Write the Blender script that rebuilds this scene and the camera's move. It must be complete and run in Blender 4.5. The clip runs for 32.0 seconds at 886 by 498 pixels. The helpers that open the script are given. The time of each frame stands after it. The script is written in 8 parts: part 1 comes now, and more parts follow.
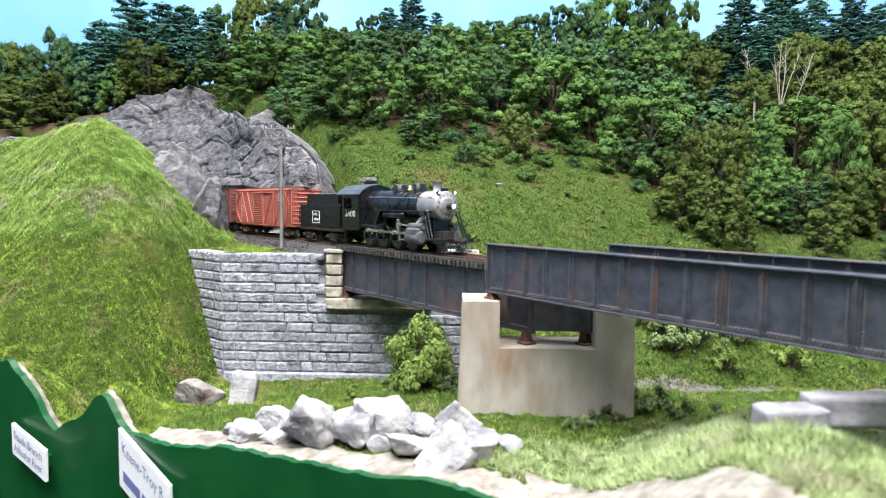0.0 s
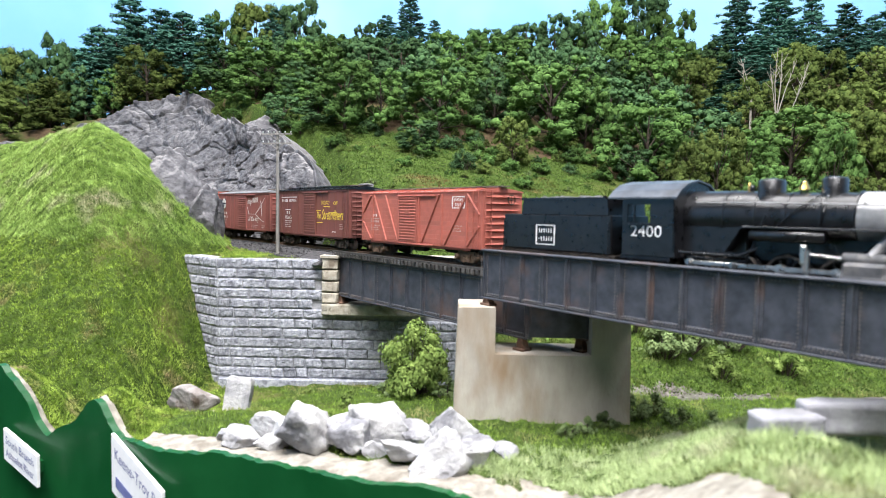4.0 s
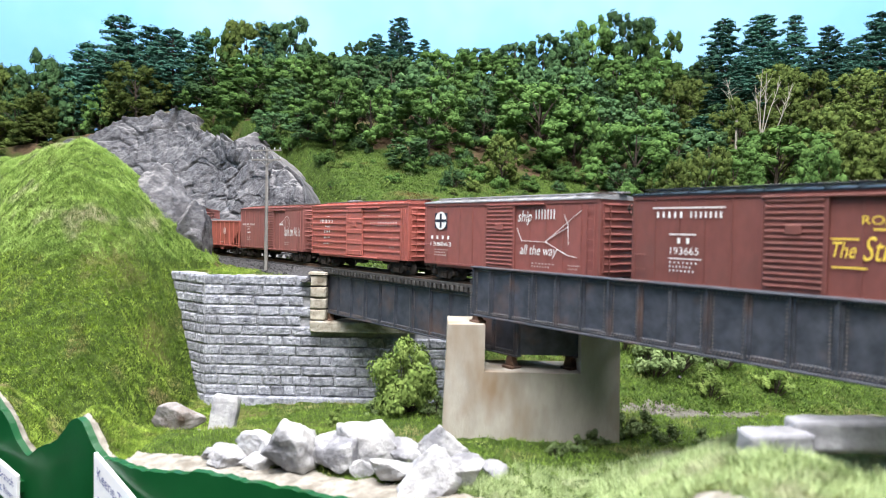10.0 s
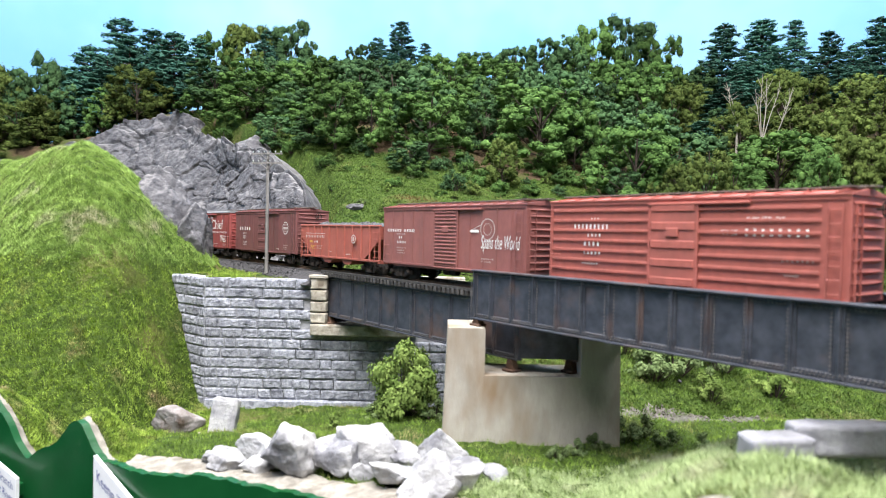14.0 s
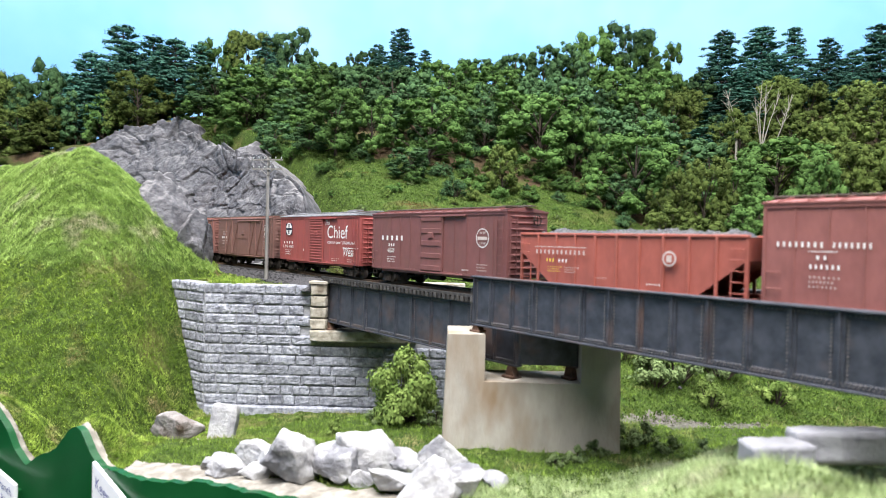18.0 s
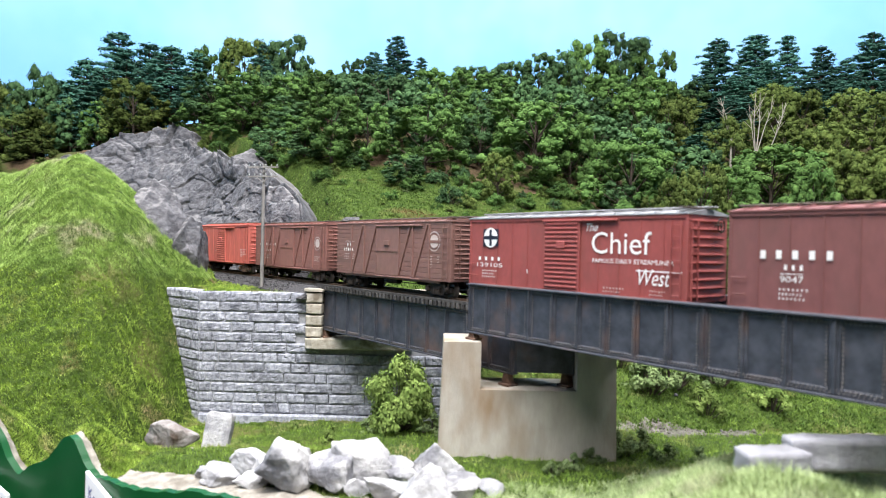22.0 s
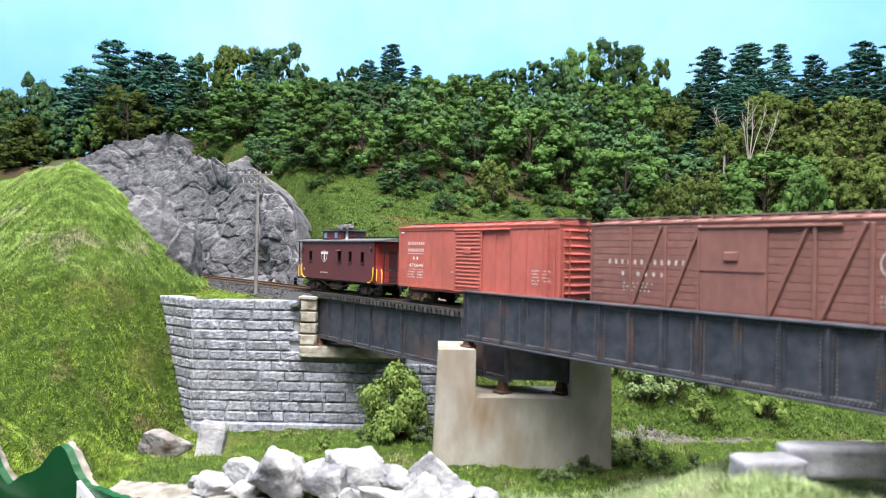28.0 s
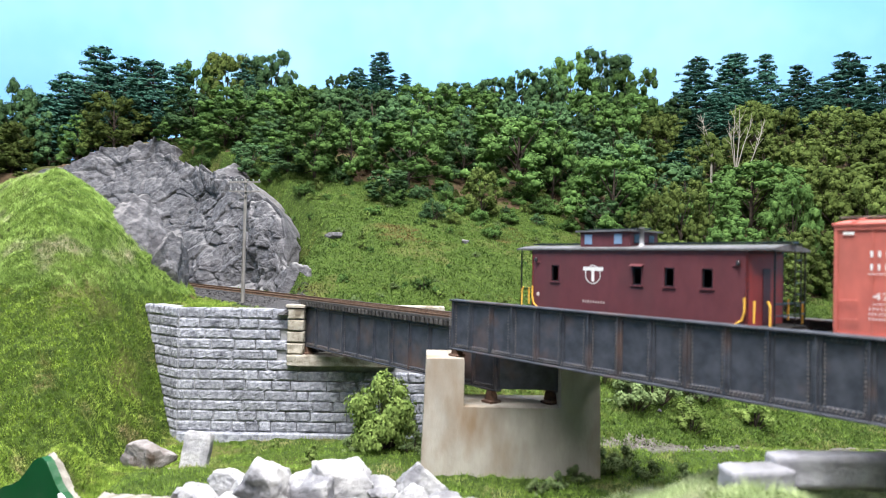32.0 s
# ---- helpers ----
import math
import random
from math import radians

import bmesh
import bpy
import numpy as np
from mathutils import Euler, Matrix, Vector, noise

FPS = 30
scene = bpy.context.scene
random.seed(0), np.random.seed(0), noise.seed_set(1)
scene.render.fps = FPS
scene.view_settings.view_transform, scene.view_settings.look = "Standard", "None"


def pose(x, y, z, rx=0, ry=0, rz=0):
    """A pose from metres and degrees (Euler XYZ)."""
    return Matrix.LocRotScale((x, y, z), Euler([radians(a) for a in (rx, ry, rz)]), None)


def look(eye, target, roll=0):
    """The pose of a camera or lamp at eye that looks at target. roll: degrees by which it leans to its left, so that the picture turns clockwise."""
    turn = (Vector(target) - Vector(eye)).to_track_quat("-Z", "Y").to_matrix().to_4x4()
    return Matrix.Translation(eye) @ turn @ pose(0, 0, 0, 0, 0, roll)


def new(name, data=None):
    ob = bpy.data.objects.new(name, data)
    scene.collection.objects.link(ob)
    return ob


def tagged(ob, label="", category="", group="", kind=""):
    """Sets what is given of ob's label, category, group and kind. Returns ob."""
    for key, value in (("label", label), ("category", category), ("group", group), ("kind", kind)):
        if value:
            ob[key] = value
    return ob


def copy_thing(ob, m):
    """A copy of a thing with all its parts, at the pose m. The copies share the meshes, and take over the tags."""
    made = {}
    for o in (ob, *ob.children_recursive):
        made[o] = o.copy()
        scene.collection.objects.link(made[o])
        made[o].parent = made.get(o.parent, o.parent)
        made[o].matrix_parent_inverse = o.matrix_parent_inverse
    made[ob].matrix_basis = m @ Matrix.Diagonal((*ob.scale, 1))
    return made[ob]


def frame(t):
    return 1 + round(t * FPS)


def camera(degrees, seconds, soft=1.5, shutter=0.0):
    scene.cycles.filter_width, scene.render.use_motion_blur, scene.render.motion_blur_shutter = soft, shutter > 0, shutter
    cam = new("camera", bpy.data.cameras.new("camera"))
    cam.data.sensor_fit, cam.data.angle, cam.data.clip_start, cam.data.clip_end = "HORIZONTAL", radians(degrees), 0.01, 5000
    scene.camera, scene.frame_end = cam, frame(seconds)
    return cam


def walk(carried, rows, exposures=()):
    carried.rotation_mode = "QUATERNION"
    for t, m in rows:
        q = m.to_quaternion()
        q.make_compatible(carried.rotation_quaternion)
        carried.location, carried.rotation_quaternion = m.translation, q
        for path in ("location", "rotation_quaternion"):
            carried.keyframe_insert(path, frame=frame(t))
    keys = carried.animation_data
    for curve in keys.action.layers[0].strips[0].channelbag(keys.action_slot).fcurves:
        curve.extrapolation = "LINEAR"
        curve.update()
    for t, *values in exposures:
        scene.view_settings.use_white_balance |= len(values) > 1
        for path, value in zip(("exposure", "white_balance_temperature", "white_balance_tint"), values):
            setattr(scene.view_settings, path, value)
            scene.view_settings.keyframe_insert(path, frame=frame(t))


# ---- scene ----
# A model railway in a room, true size: z = 0 is the top of the rails.
cam = camera(68.57, 32.0, soft=0.9)
cam.data.dof.use_dof, cam.data.dof.focus_distance, cam.data.dof.aperture_fstop = True, 0.74, 17.0
PATH = [
    (0, pose(-0.00033, -0.00102, 0.03439, 85.957, -0.558, 1.200)),
    (0.5, pose(-0.00014, -0.00091, 0.03430, 86.012, -0.565, 1.220)),
    (1, pose(0.00002, -0.00081, 0.03422, 85.996, -0.577, 1.139)),
    (1.5, pose(0.00015, -0.00074, 0.03412, 86.178, -0.599, 1.133)),
    (2, pose(0.00022, -0.00068, 0.03399, 86.288, -0.631, 1.149)),
    (2.5, pose(0.00025, -0.00063, 0.03384, 86.341, -0.676, 1.122)),
    (3, pose(0.00023, -0.00059, 0.03367, 86.368, -0.730, 1.157)),
    (3.5, pose(0.00019, -0.00055, 0.03349, 86.512, -0.790, 1.087)),
    (5.5, pose(0.00000, -0.00037, 0.03287, 86.855, -1.023, 0.514)),
    (6, pose(-0.00004, -0.00034, 0.03275, 87.016, -1.073, 0.427)),
    (6.5, pose(-0.00009, -0.00031, 0.03269, 87.176, -1.112, 0.282)),
    (7, pose(-0.00013, -0.00029, 0.03268, 87.230, -1.129, 0.212)),
    (7.5, pose(-0.00015, -0.00027, 0.03272, 87.345, -1.126, 0.348)),
    (8, pose(-0.00016, -0.00025, 0.03279, 87.580, -1.112, 0.327)),
    (8.5, pose(-0.00015, -0.00022, 0.03287, 87.686, -1.094, 0.298)),
    (9, pose(-0.00014, -0.00019, 0.03294, 87.853, -1.078, 0.177)),
    (9.5, pose(-0.00012, -0.00016, 0.03299, 88.096, -1.068, 0.031)),
    (10, pose(-0.00011, -0.00013, 0.03302, 88.169, -1.067, -0.013)),
    (10.5, pose(-0.00011, -0.00012, 0.03303, 88.194, -1.074, -0.090)),
    (11, pose(-0.00012, -0.00012, 0.03302, 88.243, -1.090, -0.193)),
    (11.5, pose(-0.00013, -0.00013, 0.03300, 88.242, -1.110, -0.157)),
    (12, pose(-0.00015, -0.00016, 0.03297, 88.247, -1.133, -0.101)),
    (12.5, pose(-0.00016, -0.00019, 0.03293, 88.288, -1.156, -0.046)),
    (13, pose(-0.00016, -0.00023, 0.03290, 88.426, -1.177, 0.013)),
    (13.5, pose(-0.00016, -0.00026, 0.03287, 88.497, -1.196, 0.023)),
    (14, pose(-0.00016, -0.00027, 0.03284, 88.497, -1.211, 0.026)),
    (14.5, pose(-0.00016, -0.00029, 0.03282, 88.539, -1.223, -0.031)),
    (16.5, pose(-0.00017, -0.00034, 0.03276, 88.914, -1.252, -0.051)),
    (17, pose(-0.00017, -0.00036, 0.03276, 88.931, -1.257, -0.002)),
    (17.5, pose(-0.00017, -0.00038, 0.03278, 89.012, -1.258, 0.012)),
    (18, pose(-0.00017, -0.00039, 0.03280, 89.039, -1.256, 0.025)),
    (18.5, pose(-0.00016, -0.00039, 0.03283, 89.132, -1.251, 0.025)),
    (19, pose(-0.00014, -0.00037, 0.03287, 89.170, -1.245, 0.077)),
    (19.5, pose(-0.00012, -0.00034, 0.03290, 89.290, -1.238, 0.068)),
    (20, pose(-0.00010, -0.00029, 0.03294, 89.407, -1.232, 0.021)),
    (20.5, pose(-0.00008, -0.00024, 0.03297, 89.443, -1.226, -0.087)),
    (21, pose(-0.00007, -0.00020, 0.03300, 89.471, -1.223, -0.183)),
    (21.5, pose(-0.00007, -0.00017, 0.03303, 89.546, -1.221, -0.200)),
    (22, pose(-0.00006, -0.00015, 0.03306, 89.664, -1.219, -0.334)),
    (22.5, pose(-0.00006, -0.00014, 0.03309, 89.723, -1.217, -0.422)),
    (23, pose(-0.00005, -0.00015, 0.03312, 89.735, -1.215, -0.423)),
    (23.5, pose(-0.00003, -0.00017, 0.03315, 89.741, -1.213, -0.286)),
    (24, pose(-0.00001, -0.00018, 0.03317, 89.748, -1.208, -0.324)),
    (24.5, pose(0.00002, -0.00018, 0.03319, 89.940, -1.201, -0.344)),
    (25, pose(0.00004, -0.00016, 0.03321, 90.015, -1.194, -0.378)),
    (25.5, pose(0.00007, -0.00011, 0.03321, 89.998, -1.188, -0.317)),
    (27.5, pose(0.00021, 0.00020, 0.03321, 90.313, -1.156, -0.786)),
    (28, pose(0.00026, 0.00031, 0.03320, 90.307, -1.150, -0.770)),
    (28.5, pose(0.00031, 0.00043, 0.03321, 90.416, -1.139, -0.927)),
    (29, pose(0.00035, 0.00057, 0.03323, 90.519, -1.129, -0.989)),
    (29.5, pose(0.00040, 0.00073, 0.03327, 90.529, -1.124, -1.008)),
    (30, pose(0.00046, 0.00091, 0.03332, 90.508, -1.124, -0.971)),
    (30.5, pose(0.00051, 0.00113, 0.03340, 90.594, -1.129, -0.985)),
    (31, pose(0.00057, 0.00137, 0.03348, 90.695, -1.138, -1.240)),
    (31.5, pose(0.00063, 0.00164, 0.03358, 90.840, -1.155, -1.536)),
    (32, pose(0.00070, 0.00194, 0.03370, 90.991, -1.184, -1.727)),
]
walk(cam, PATH, ((0, 0.0), (13, -0.03), (32, -0.08)))

# ---- light: an unseen dark-painted room with long lamps under its ceiling ----
world = bpy.data.worlds.new("world")
scene.world = world
world.use_nodes = True
world.node_tree.nodes["Background"].inputs[0].default_value = (0.9, 0.95, 1.0, 1)
world.node_tree.nodes["Background"].inputs[1].default_value = 0.004


def ceiling_lamp(x, y, z, sx, sy, watts, tint, target):
    d = bpy.data.lights.new("ceiling_lamp", "AREA")
    d.shape, d.size, d.size_y, d.energy, d.color = "RECTANGLE", sx, sy, watts, tint
    ob = new("ceiling_lamp_light", d)
    ob.matrix_world = look((x, y, z), target)
    return ob


ceiling_lamp(0.05, 0.72, 1.48, 1.7, 0.16, 32, (1.0, 0.985, 0.99), (0.05, 0.72, 0))
ceiling_lamp(-0.1, -0.15, 1.48, 1.5, 0.16, 92, (1.0, 0.98, 1.0), (-0.05, 0.3, 0))
ceiling_lamp(0.1, -1.25, 1.48, 1.8, 0.16, 38, (0.98, 0.97, 1.0), (0.0, 0.3, 0))

# ---- materials ----
def mat(name, c1, c2, scale=300.0, rough=0.7, bump=0.0, bscale=None, metal=0.0, c3=None, scale3=30.0, low3=0.5, high3=0.7,
        rand=0.0, spec=0.15, stretch=(1, 1, 1), detail=6.0, world_space=False, island=0.0, top=None):
    """Two colours mixed by fine noise, a third in larger stains, fine relief, and some variation from piece to piece.
    top: a colour for upward faces, as if lit from above.
    """
    m = bpy.data.materials.new(name)
    m.use_nodes = True
    nt = m.node_tree
    n, l = nt.nodes, nt.links
    b = n["Principled BSDF"]
    b.inputs["Metallic"].default_value = metal
    b.inputs["Specular IOR Level"].default_value = spec
    if world_space:
        tc = n.new("ShaderNodeNewGeometry").outputs["Position"]
    else:
        tc = n.new("ShaderNodeTexCoord").outputs["Object"]
    mp = n.new("ShaderNodeMapping")
    mp.inputs["Scale"].default_value = stretch
    l.new(tc, mp.inputs["Vector"])
    info = n.new("ShaderNodeObjectInfo")
    add = n.new("ShaderNodeVectorMath")
    add.operation = "ADD"
    l.new(mp.outputs[0], add.inputs[0])
    if not world_space:
        l.new(info.outputs["Random"], add.inputs[1])
    vec = add.outputs[0]

    def noise_tex(s, d=detail, r=0.6):
        t = n.new("ShaderNodeTexNoise")
        t.inputs["Scale"].default_value, t.inputs["Detail"].default_value, t.inputs["Roughness"].default_value = s, d, r
        l.new(vec, t.inputs["Vector"])
        return t.outputs["Fac"]

    def ramp(fac, lo, hi):
        r = n.new("ShaderNodeMapRange")
        r.inputs["From Min"].default_value, r.inputs["From Max"].default_value = lo, hi
        l.new(fac, r.inputs["Value"])
        return r.outputs["Result"]

    def mix(fac, a, bb):
        x = n.new("ShaderNodeMix")
        x.data_type = "RGBA"
        l.new(fac, x.inputs[0])
        for sock, v in ((x.inputs[6], a), (x.inputs[7], bb)):
            if isinstance(v, tuple):
                sock.default_value = (*v, 1)
            else:
                l.new(v, sock)
        return x.outputs[2]

    fine = noise_tex(scale)
    col = mix(ramp(fine, 0.35, 0.65), c1, c2)
    if c3:
        col = mix(ramp(noise_tex(scale3, 4.0), low3, high3), col, c3)
    # faces that look up take the top colour: light from above put into it
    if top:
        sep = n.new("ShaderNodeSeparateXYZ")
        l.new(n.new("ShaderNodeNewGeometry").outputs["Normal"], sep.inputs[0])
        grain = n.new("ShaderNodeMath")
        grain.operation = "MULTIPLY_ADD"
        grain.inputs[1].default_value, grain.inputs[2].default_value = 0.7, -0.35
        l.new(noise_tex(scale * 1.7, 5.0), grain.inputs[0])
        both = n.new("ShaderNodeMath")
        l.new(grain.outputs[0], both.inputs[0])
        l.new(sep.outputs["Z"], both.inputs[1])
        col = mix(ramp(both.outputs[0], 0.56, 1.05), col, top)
    for amount, src in ((rand, info.outputs["Random"]), (island, None)):
        if not amount:
            continue
        if src is None:
            src = n.new("ShaderNodeNewGeometry").outputs["Random Per Island"]
        hsv = n.new("ShaderNodeHueSaturation")
        mr = n.new("ShaderNodeMapRange")
        mr.inputs["To Min"].default_value, mr.inputs["To Max"].default_value = 1 - amount, 1 + amount
        l.new(src, mr.inputs["Value"])
        l.new(mr.outputs["Result"], hsv.inputs["Value"])
        l.new(col, hsv.inputs["Color"])
        col = hsv.outputs["Color"]
    l.new(col, b.inputs["Base Color"])
    rr = n.new("ShaderNodeMapRange")
    rr.inputs["To Min"].default_value, rr.inputs["To Max"].default_value = max(rough - 0.12, 0.03), min(rough + 0.12, 1)
    l.new(fine, rr.inputs["Value"])
    l.new(rr.outputs["Result"], b.inputs["Roughness"])
    if bump:
        bp = n.new("ShaderNodeBump")
        bp.inputs["Strength"].default_value, bp.inputs["Distance"].default_value = 0.8, bump
        l.new(noise_tex(bscale or scale, 8.0, 0.65), bp.inputs["Height"])
        l.new(bp.outputs[0], b.inputs["Normal"])
    return m


# rock ledges painted paler: dry-brushing and light from above in one colour
M_ROCK = mat("grey_rock_lit_top", (0.074, 0.074, 0.081), (0.164, 0.160, 0.168), 110, 0.88, 0.0028, 260, c3=(0.060, 0.058, 0.064), scale3=46, low3=0.56, high3=0.68, stretch=(1, 1, 1.5), world_space=True, top=(0.25, 0.243, 0.24))
M_BOULDER = mat("pale_rock", (0.27, 0.27, 0.28), (0.50, 0.495, 0.49), 90, 0.8, 0.0022, 200, c3=(0.18, 0.18, 0.195), scale3=48, low3=0.5, high3=0.64, rand=0.1)
M_BLOCK = mat("granite_block", (0.22, 0.22, 0.24), (0.38, 0.38, 0.40), 120, 0.8, 0.0008, 400, c3=(0.18, 0.18, 0.19), scale3=60, rand=0.08)
M_STONE = mat("wall_stone", (0.19, 0.20, 0.23), (0.39, 0.40, 0.44), 330, 0.85, 0.0011, 420, c3=(0.12, 0.125, 0.15), scale3=150, low3=0.50, high3=0.70, rand=0.2)
M_JOINT = mat("wall_joint", (0.24, 0.245, 0.26), (0.36, 0.36, 0.37), 300, 0.9)
M_CAP = mat("tan_stone", (0.33, 0.30, 0.24), (0.50, 0.465, 0.395), 130, 0.85, 0.0020, 240, c3=(0.19, 0.16, 0.12), scale3=75, low3=0.5, high3=0.66, rand=0.1)
M_CONC = mat("concrete", (0.31, 0.285, 0.24), (0.43, 0.40, 0.345), 70, 0.85, 0.0004, 500, c3=(0.25, 0.18, 0.115), scale3=26, low3=0.52, high3=0.72, stretch=(1, 1, 0.4), world_space=True)
M_STEEL = mat("dark_steel", (0.026, 0.030, 0.040), (0.062, 0.067, 0.084), 150, 0.55, 0.0001, 900, c3=(0.15, 0.085, 0.058), scale3=24, low3=0.54, high3=0.80, spec=0.4)
# lighter than the girders: highlights on the rivet heads painted in, slightly rusty
M_RIVET = mat("rivet_steel_glint", (0.070, 0.066, 0.066), (0.13, 0.12, 0.115), 400, 0.5, spec=0.5)
M_RUST = mat("rusty_steel", (0.09, 0.055, 0.04), (0.17, 0.10, 0.07), 300, 0.8, 0.0001, 900, c3=(0.05, 0.045, 0.045), scale3=60)
M_RAIL = mat("rail_brown", (0.085, 0.052, 0.036), (0.15, 0.098, 0.068), 300, 0.6)
M_RAILTOP = mat("rail_head", (0.35, 0.33, 0.31), (0.5, 0.48, 0.46), 300, 0.35, metal=0.9)
M_TIE = mat("tie_wood", (0.035, 0.033, 0.033), (0.085, 0.08, 0.075), 400, 0.8, rand=0.3)
M_BALLAST = mat("ballast", (0.022, 0.022, 0.024), (0.115, 0.11, 0.112), 900, 0.9, 0.0014, 1000, world_space=True, detail=3.0)
M_GROUND = mat("grass_mat", (0.024, 0.044, 0.008), (0.070, 0.110, 0.020), 260, 0.95, 0.003, 420, c3=(0.15, 0.135, 0.05), scale3=16, low3=0.55, high3=0.8, world_space=True)
M_DIRT = mat("forest_floor", (0.06, 0.042, 0.025), (0.14, 0.095, 0.055), 300, 0.95, 0.002, 420, c3=(0.07, 0.09, 0.025), scale3=30, low3=0.45, high3=0.6, world_space=True)
M_GRAVEL = mat("stream_gravel", (0.07, 0.063, 0.055), (0.19, 0.175, 0.155), 300, 0.9, 0.002, 320, c3=(0.08, 0.09, 0.05), scale3=40, world_space=True)
M_SAND = mat("pale_sand", (0.18, 0.165, 0.138), (0.36, 0.335, 0.29), 150, 0.95, 0.0010, 700, c3=(0.14, 0.12, 0.095), scale3=45, low3=0.5, high3=0.7, world_space=True)
M_GREEN = mat("green_paint", (0.003, 0.056, 0.014), (0.005, 0.072, 0.019), 60, 0.35, 0.0001, 600, spec=0.5)
M_WALLPAINT = mat("room_paint", (0.055, 0.053, 0.05), (0.075, 0.073, 0.07), 8, 0.9)
M_SKY = mat("backdrop_blue", (0.19, 0.43, 0.73), (0.21, 0.45, 0.74), 6, 0.95, c3=(0.32, 0.56, 0.78), scale3=1.6, low3=0.45, high3=0.75)
M_FLOOR = mat("floor_grey", (0.05, 0.048, 0.046), (0.08, 0.077, 0.074), 20, 0.7)

# ---- mesh helpers ----
class Shape:
    """Vertices and faces of one mesh."""

    def __init__(self):
        self.v, self.f, self.s = [], [], []

    def add(self, verts, faces, smooth=False, m=None):
        k = len(self.v)
        self.v += [tuple(m @ Vector(p)) for p in verts] if m is not None else [tuple(p) for p in verts]
        self.f += [tuple(i + k for i in f) for f in faces]
        self.s += [smooth] * len(faces)
        return self

    def box(self, x0, x1, y0, y1, z0, z1, c=0.0, m=None):
        """A box; c: the chamfer of its edges."""
        if c <= 0:
            v = [(x, y, z) for x in (x0, x1) for y in (y0, y1) for z in (z0, z1)]
            return self.add(v, [(0, 1, 3, 2), (4, 6, 7, 5), (0, 4, 5, 1), (2, 3, 7, 6), (0, 2, 6, 4), (1, 5, 7, 3)], False, m)
        c = min(c, (x1 - x0) * 0.45, (y1 - y0) * 0.45, (z1 - z0) * 0.45)
        X, Y, Z = (x0, x1), (y0, y1), (z0, z1)
        d = (c, -c)
        v, idx = [], {}
        for i in (0, 1):
            for j in (0, 1):
                for k in (0, 1):
                    for ax in range(3):
                        p = [X[i] + d[i], Y[j] + d[j], Z[k] + d[k]]
                        p[ax] = (X[i], Y[j], Z[k])[ax]
                        idx[i, j, k, ax] = len(v)
                        v.append(tuple(p))
        f = []
        for ax in range(3):
            o1, o2 = [a for a in range(3) if a != ax]
            for e in (0, 1):
                q = []
                for a, b in ((0, 0), (1, 0), (1, 1), (0, 1)):
                    t = [0, 0, 0]
                    t[ax], t[o1], t[o2] = e, a, b
                    q.append(idx[(*t, ax)])
                f.append(tuple(q))
            for a in (0, 1):
                for b in (0, 1):
                    t0, t1 = [0, 0, 0], [0, 0, 0]
                    t0[o1] = t1[o1] = a
                    t0[o2] = t1[o2] = b
                    t1[ax] = 1
                    f.append((idx[(*t0, o1)], idx[(*t1, o1)], idx[(*t1, o2)], idx[(*t0, o2)]))
        for i in (0, 1):
            for j in (0, 1):
                for k in (0, 1):
                    f.append((idx[i, j, k, 0], idx[i, j, k, 1], idx[i, j, k, 2]))
        return self.add(v, f, False, m)

    def tube(self, p0, p1, r0, r1=None, n=10, caps=True, smooth=True, m=None):
        p0, p1 = Vector(p0), Vector(p1)
        r1 = r0 if r1 is None else r1
        a = (p1 - p0).normalized()
        u = a.orthogonal().normalized()
        w = a.cross(u)
        v = []
        for p, r in ((p0, r0), (p1, r1)):
            v += [p + (u * math.cos(2 * math.pi * i / n) + w * math.sin(2 * math.pi * i / n)) * r for i in range(n)]
        f = [(i, (i + 1) % n, n + (i + 1) % n, n + i) for i in range(n)]
        self.add(v, f, smooth, m)
        if caps:
            self.add(v[:n][::-1], [tuple(range(n))], False, m)
            self.add(v[n:], [tuple(range(n))], False, m)
        return self

    def line(self, pts, r, n=6, m=None):
        for a, b in zip(pts, pts[1:]):
            self.tube(a, b, r, r, n, True, True, m)
        return self

    def turned(self, prof, p, axis, n=20, m=None, caps=True):
        """A body of revolution: prof are (along, radius)."""
        a = Vector(axis).normalized()
        u = a.orthogonal().normalized()
        w = a.cross(u)
        v, f = [], []
        for t, r in prof:
            v += [Vector(p) + a * t + (u * math.cos(2 * math.pi * i / n) + w * math.sin(2 * math.pi * i / n)) * r for i in range(n)]
        for k in range(len(prof) - 1):
            f += [(k * n + i, k * n + (i + 1) % n, (k + 1) * n + (i + 1) % n, (k + 1) * n + i) for i in range(n)]
        self.add(v, f, True, m)
        if not caps:
            return self
        self.add(v[:n][::-1], [tuple(range(n))], False, m)
        return self.add(v[-n:], [tuple(range(n))], False, m)

    def prism(self, outline, y0, y1, m=None, smooth=False):
        """An outline of (x, z) drawn out from y0 to y1."""
        n = len(outline)
        v = [(x, y0, z) for x, z in outline] + [(x, y1, z) for x, z in outline]
        f = [(i, (i + 1) % n, n + (i + 1) % n, n + i) for i in range(n)]
        self.add(v, f, smooth, m)
        self.add(v[:n][::-1], [tuple(range(n))], False, m)
        return self.add(v[n:], [tuple(range(n))], False, m)

    def mesh(self, name, *mats):
        me = bpy.data.meshes.new(name)
        me.from_pydata(self.v, [], self.f)
        me.polygons.foreach_set("use_smooth", self.s)
        for x in mats:
            me.materials.append(x)
        bm = bmesh.new()
        bm.from_mesh(me)
        bmesh.ops.recalc_face_normals(bm, faces=bm.faces)
        bm.to_mesh(me)
        bm.free()
        return me


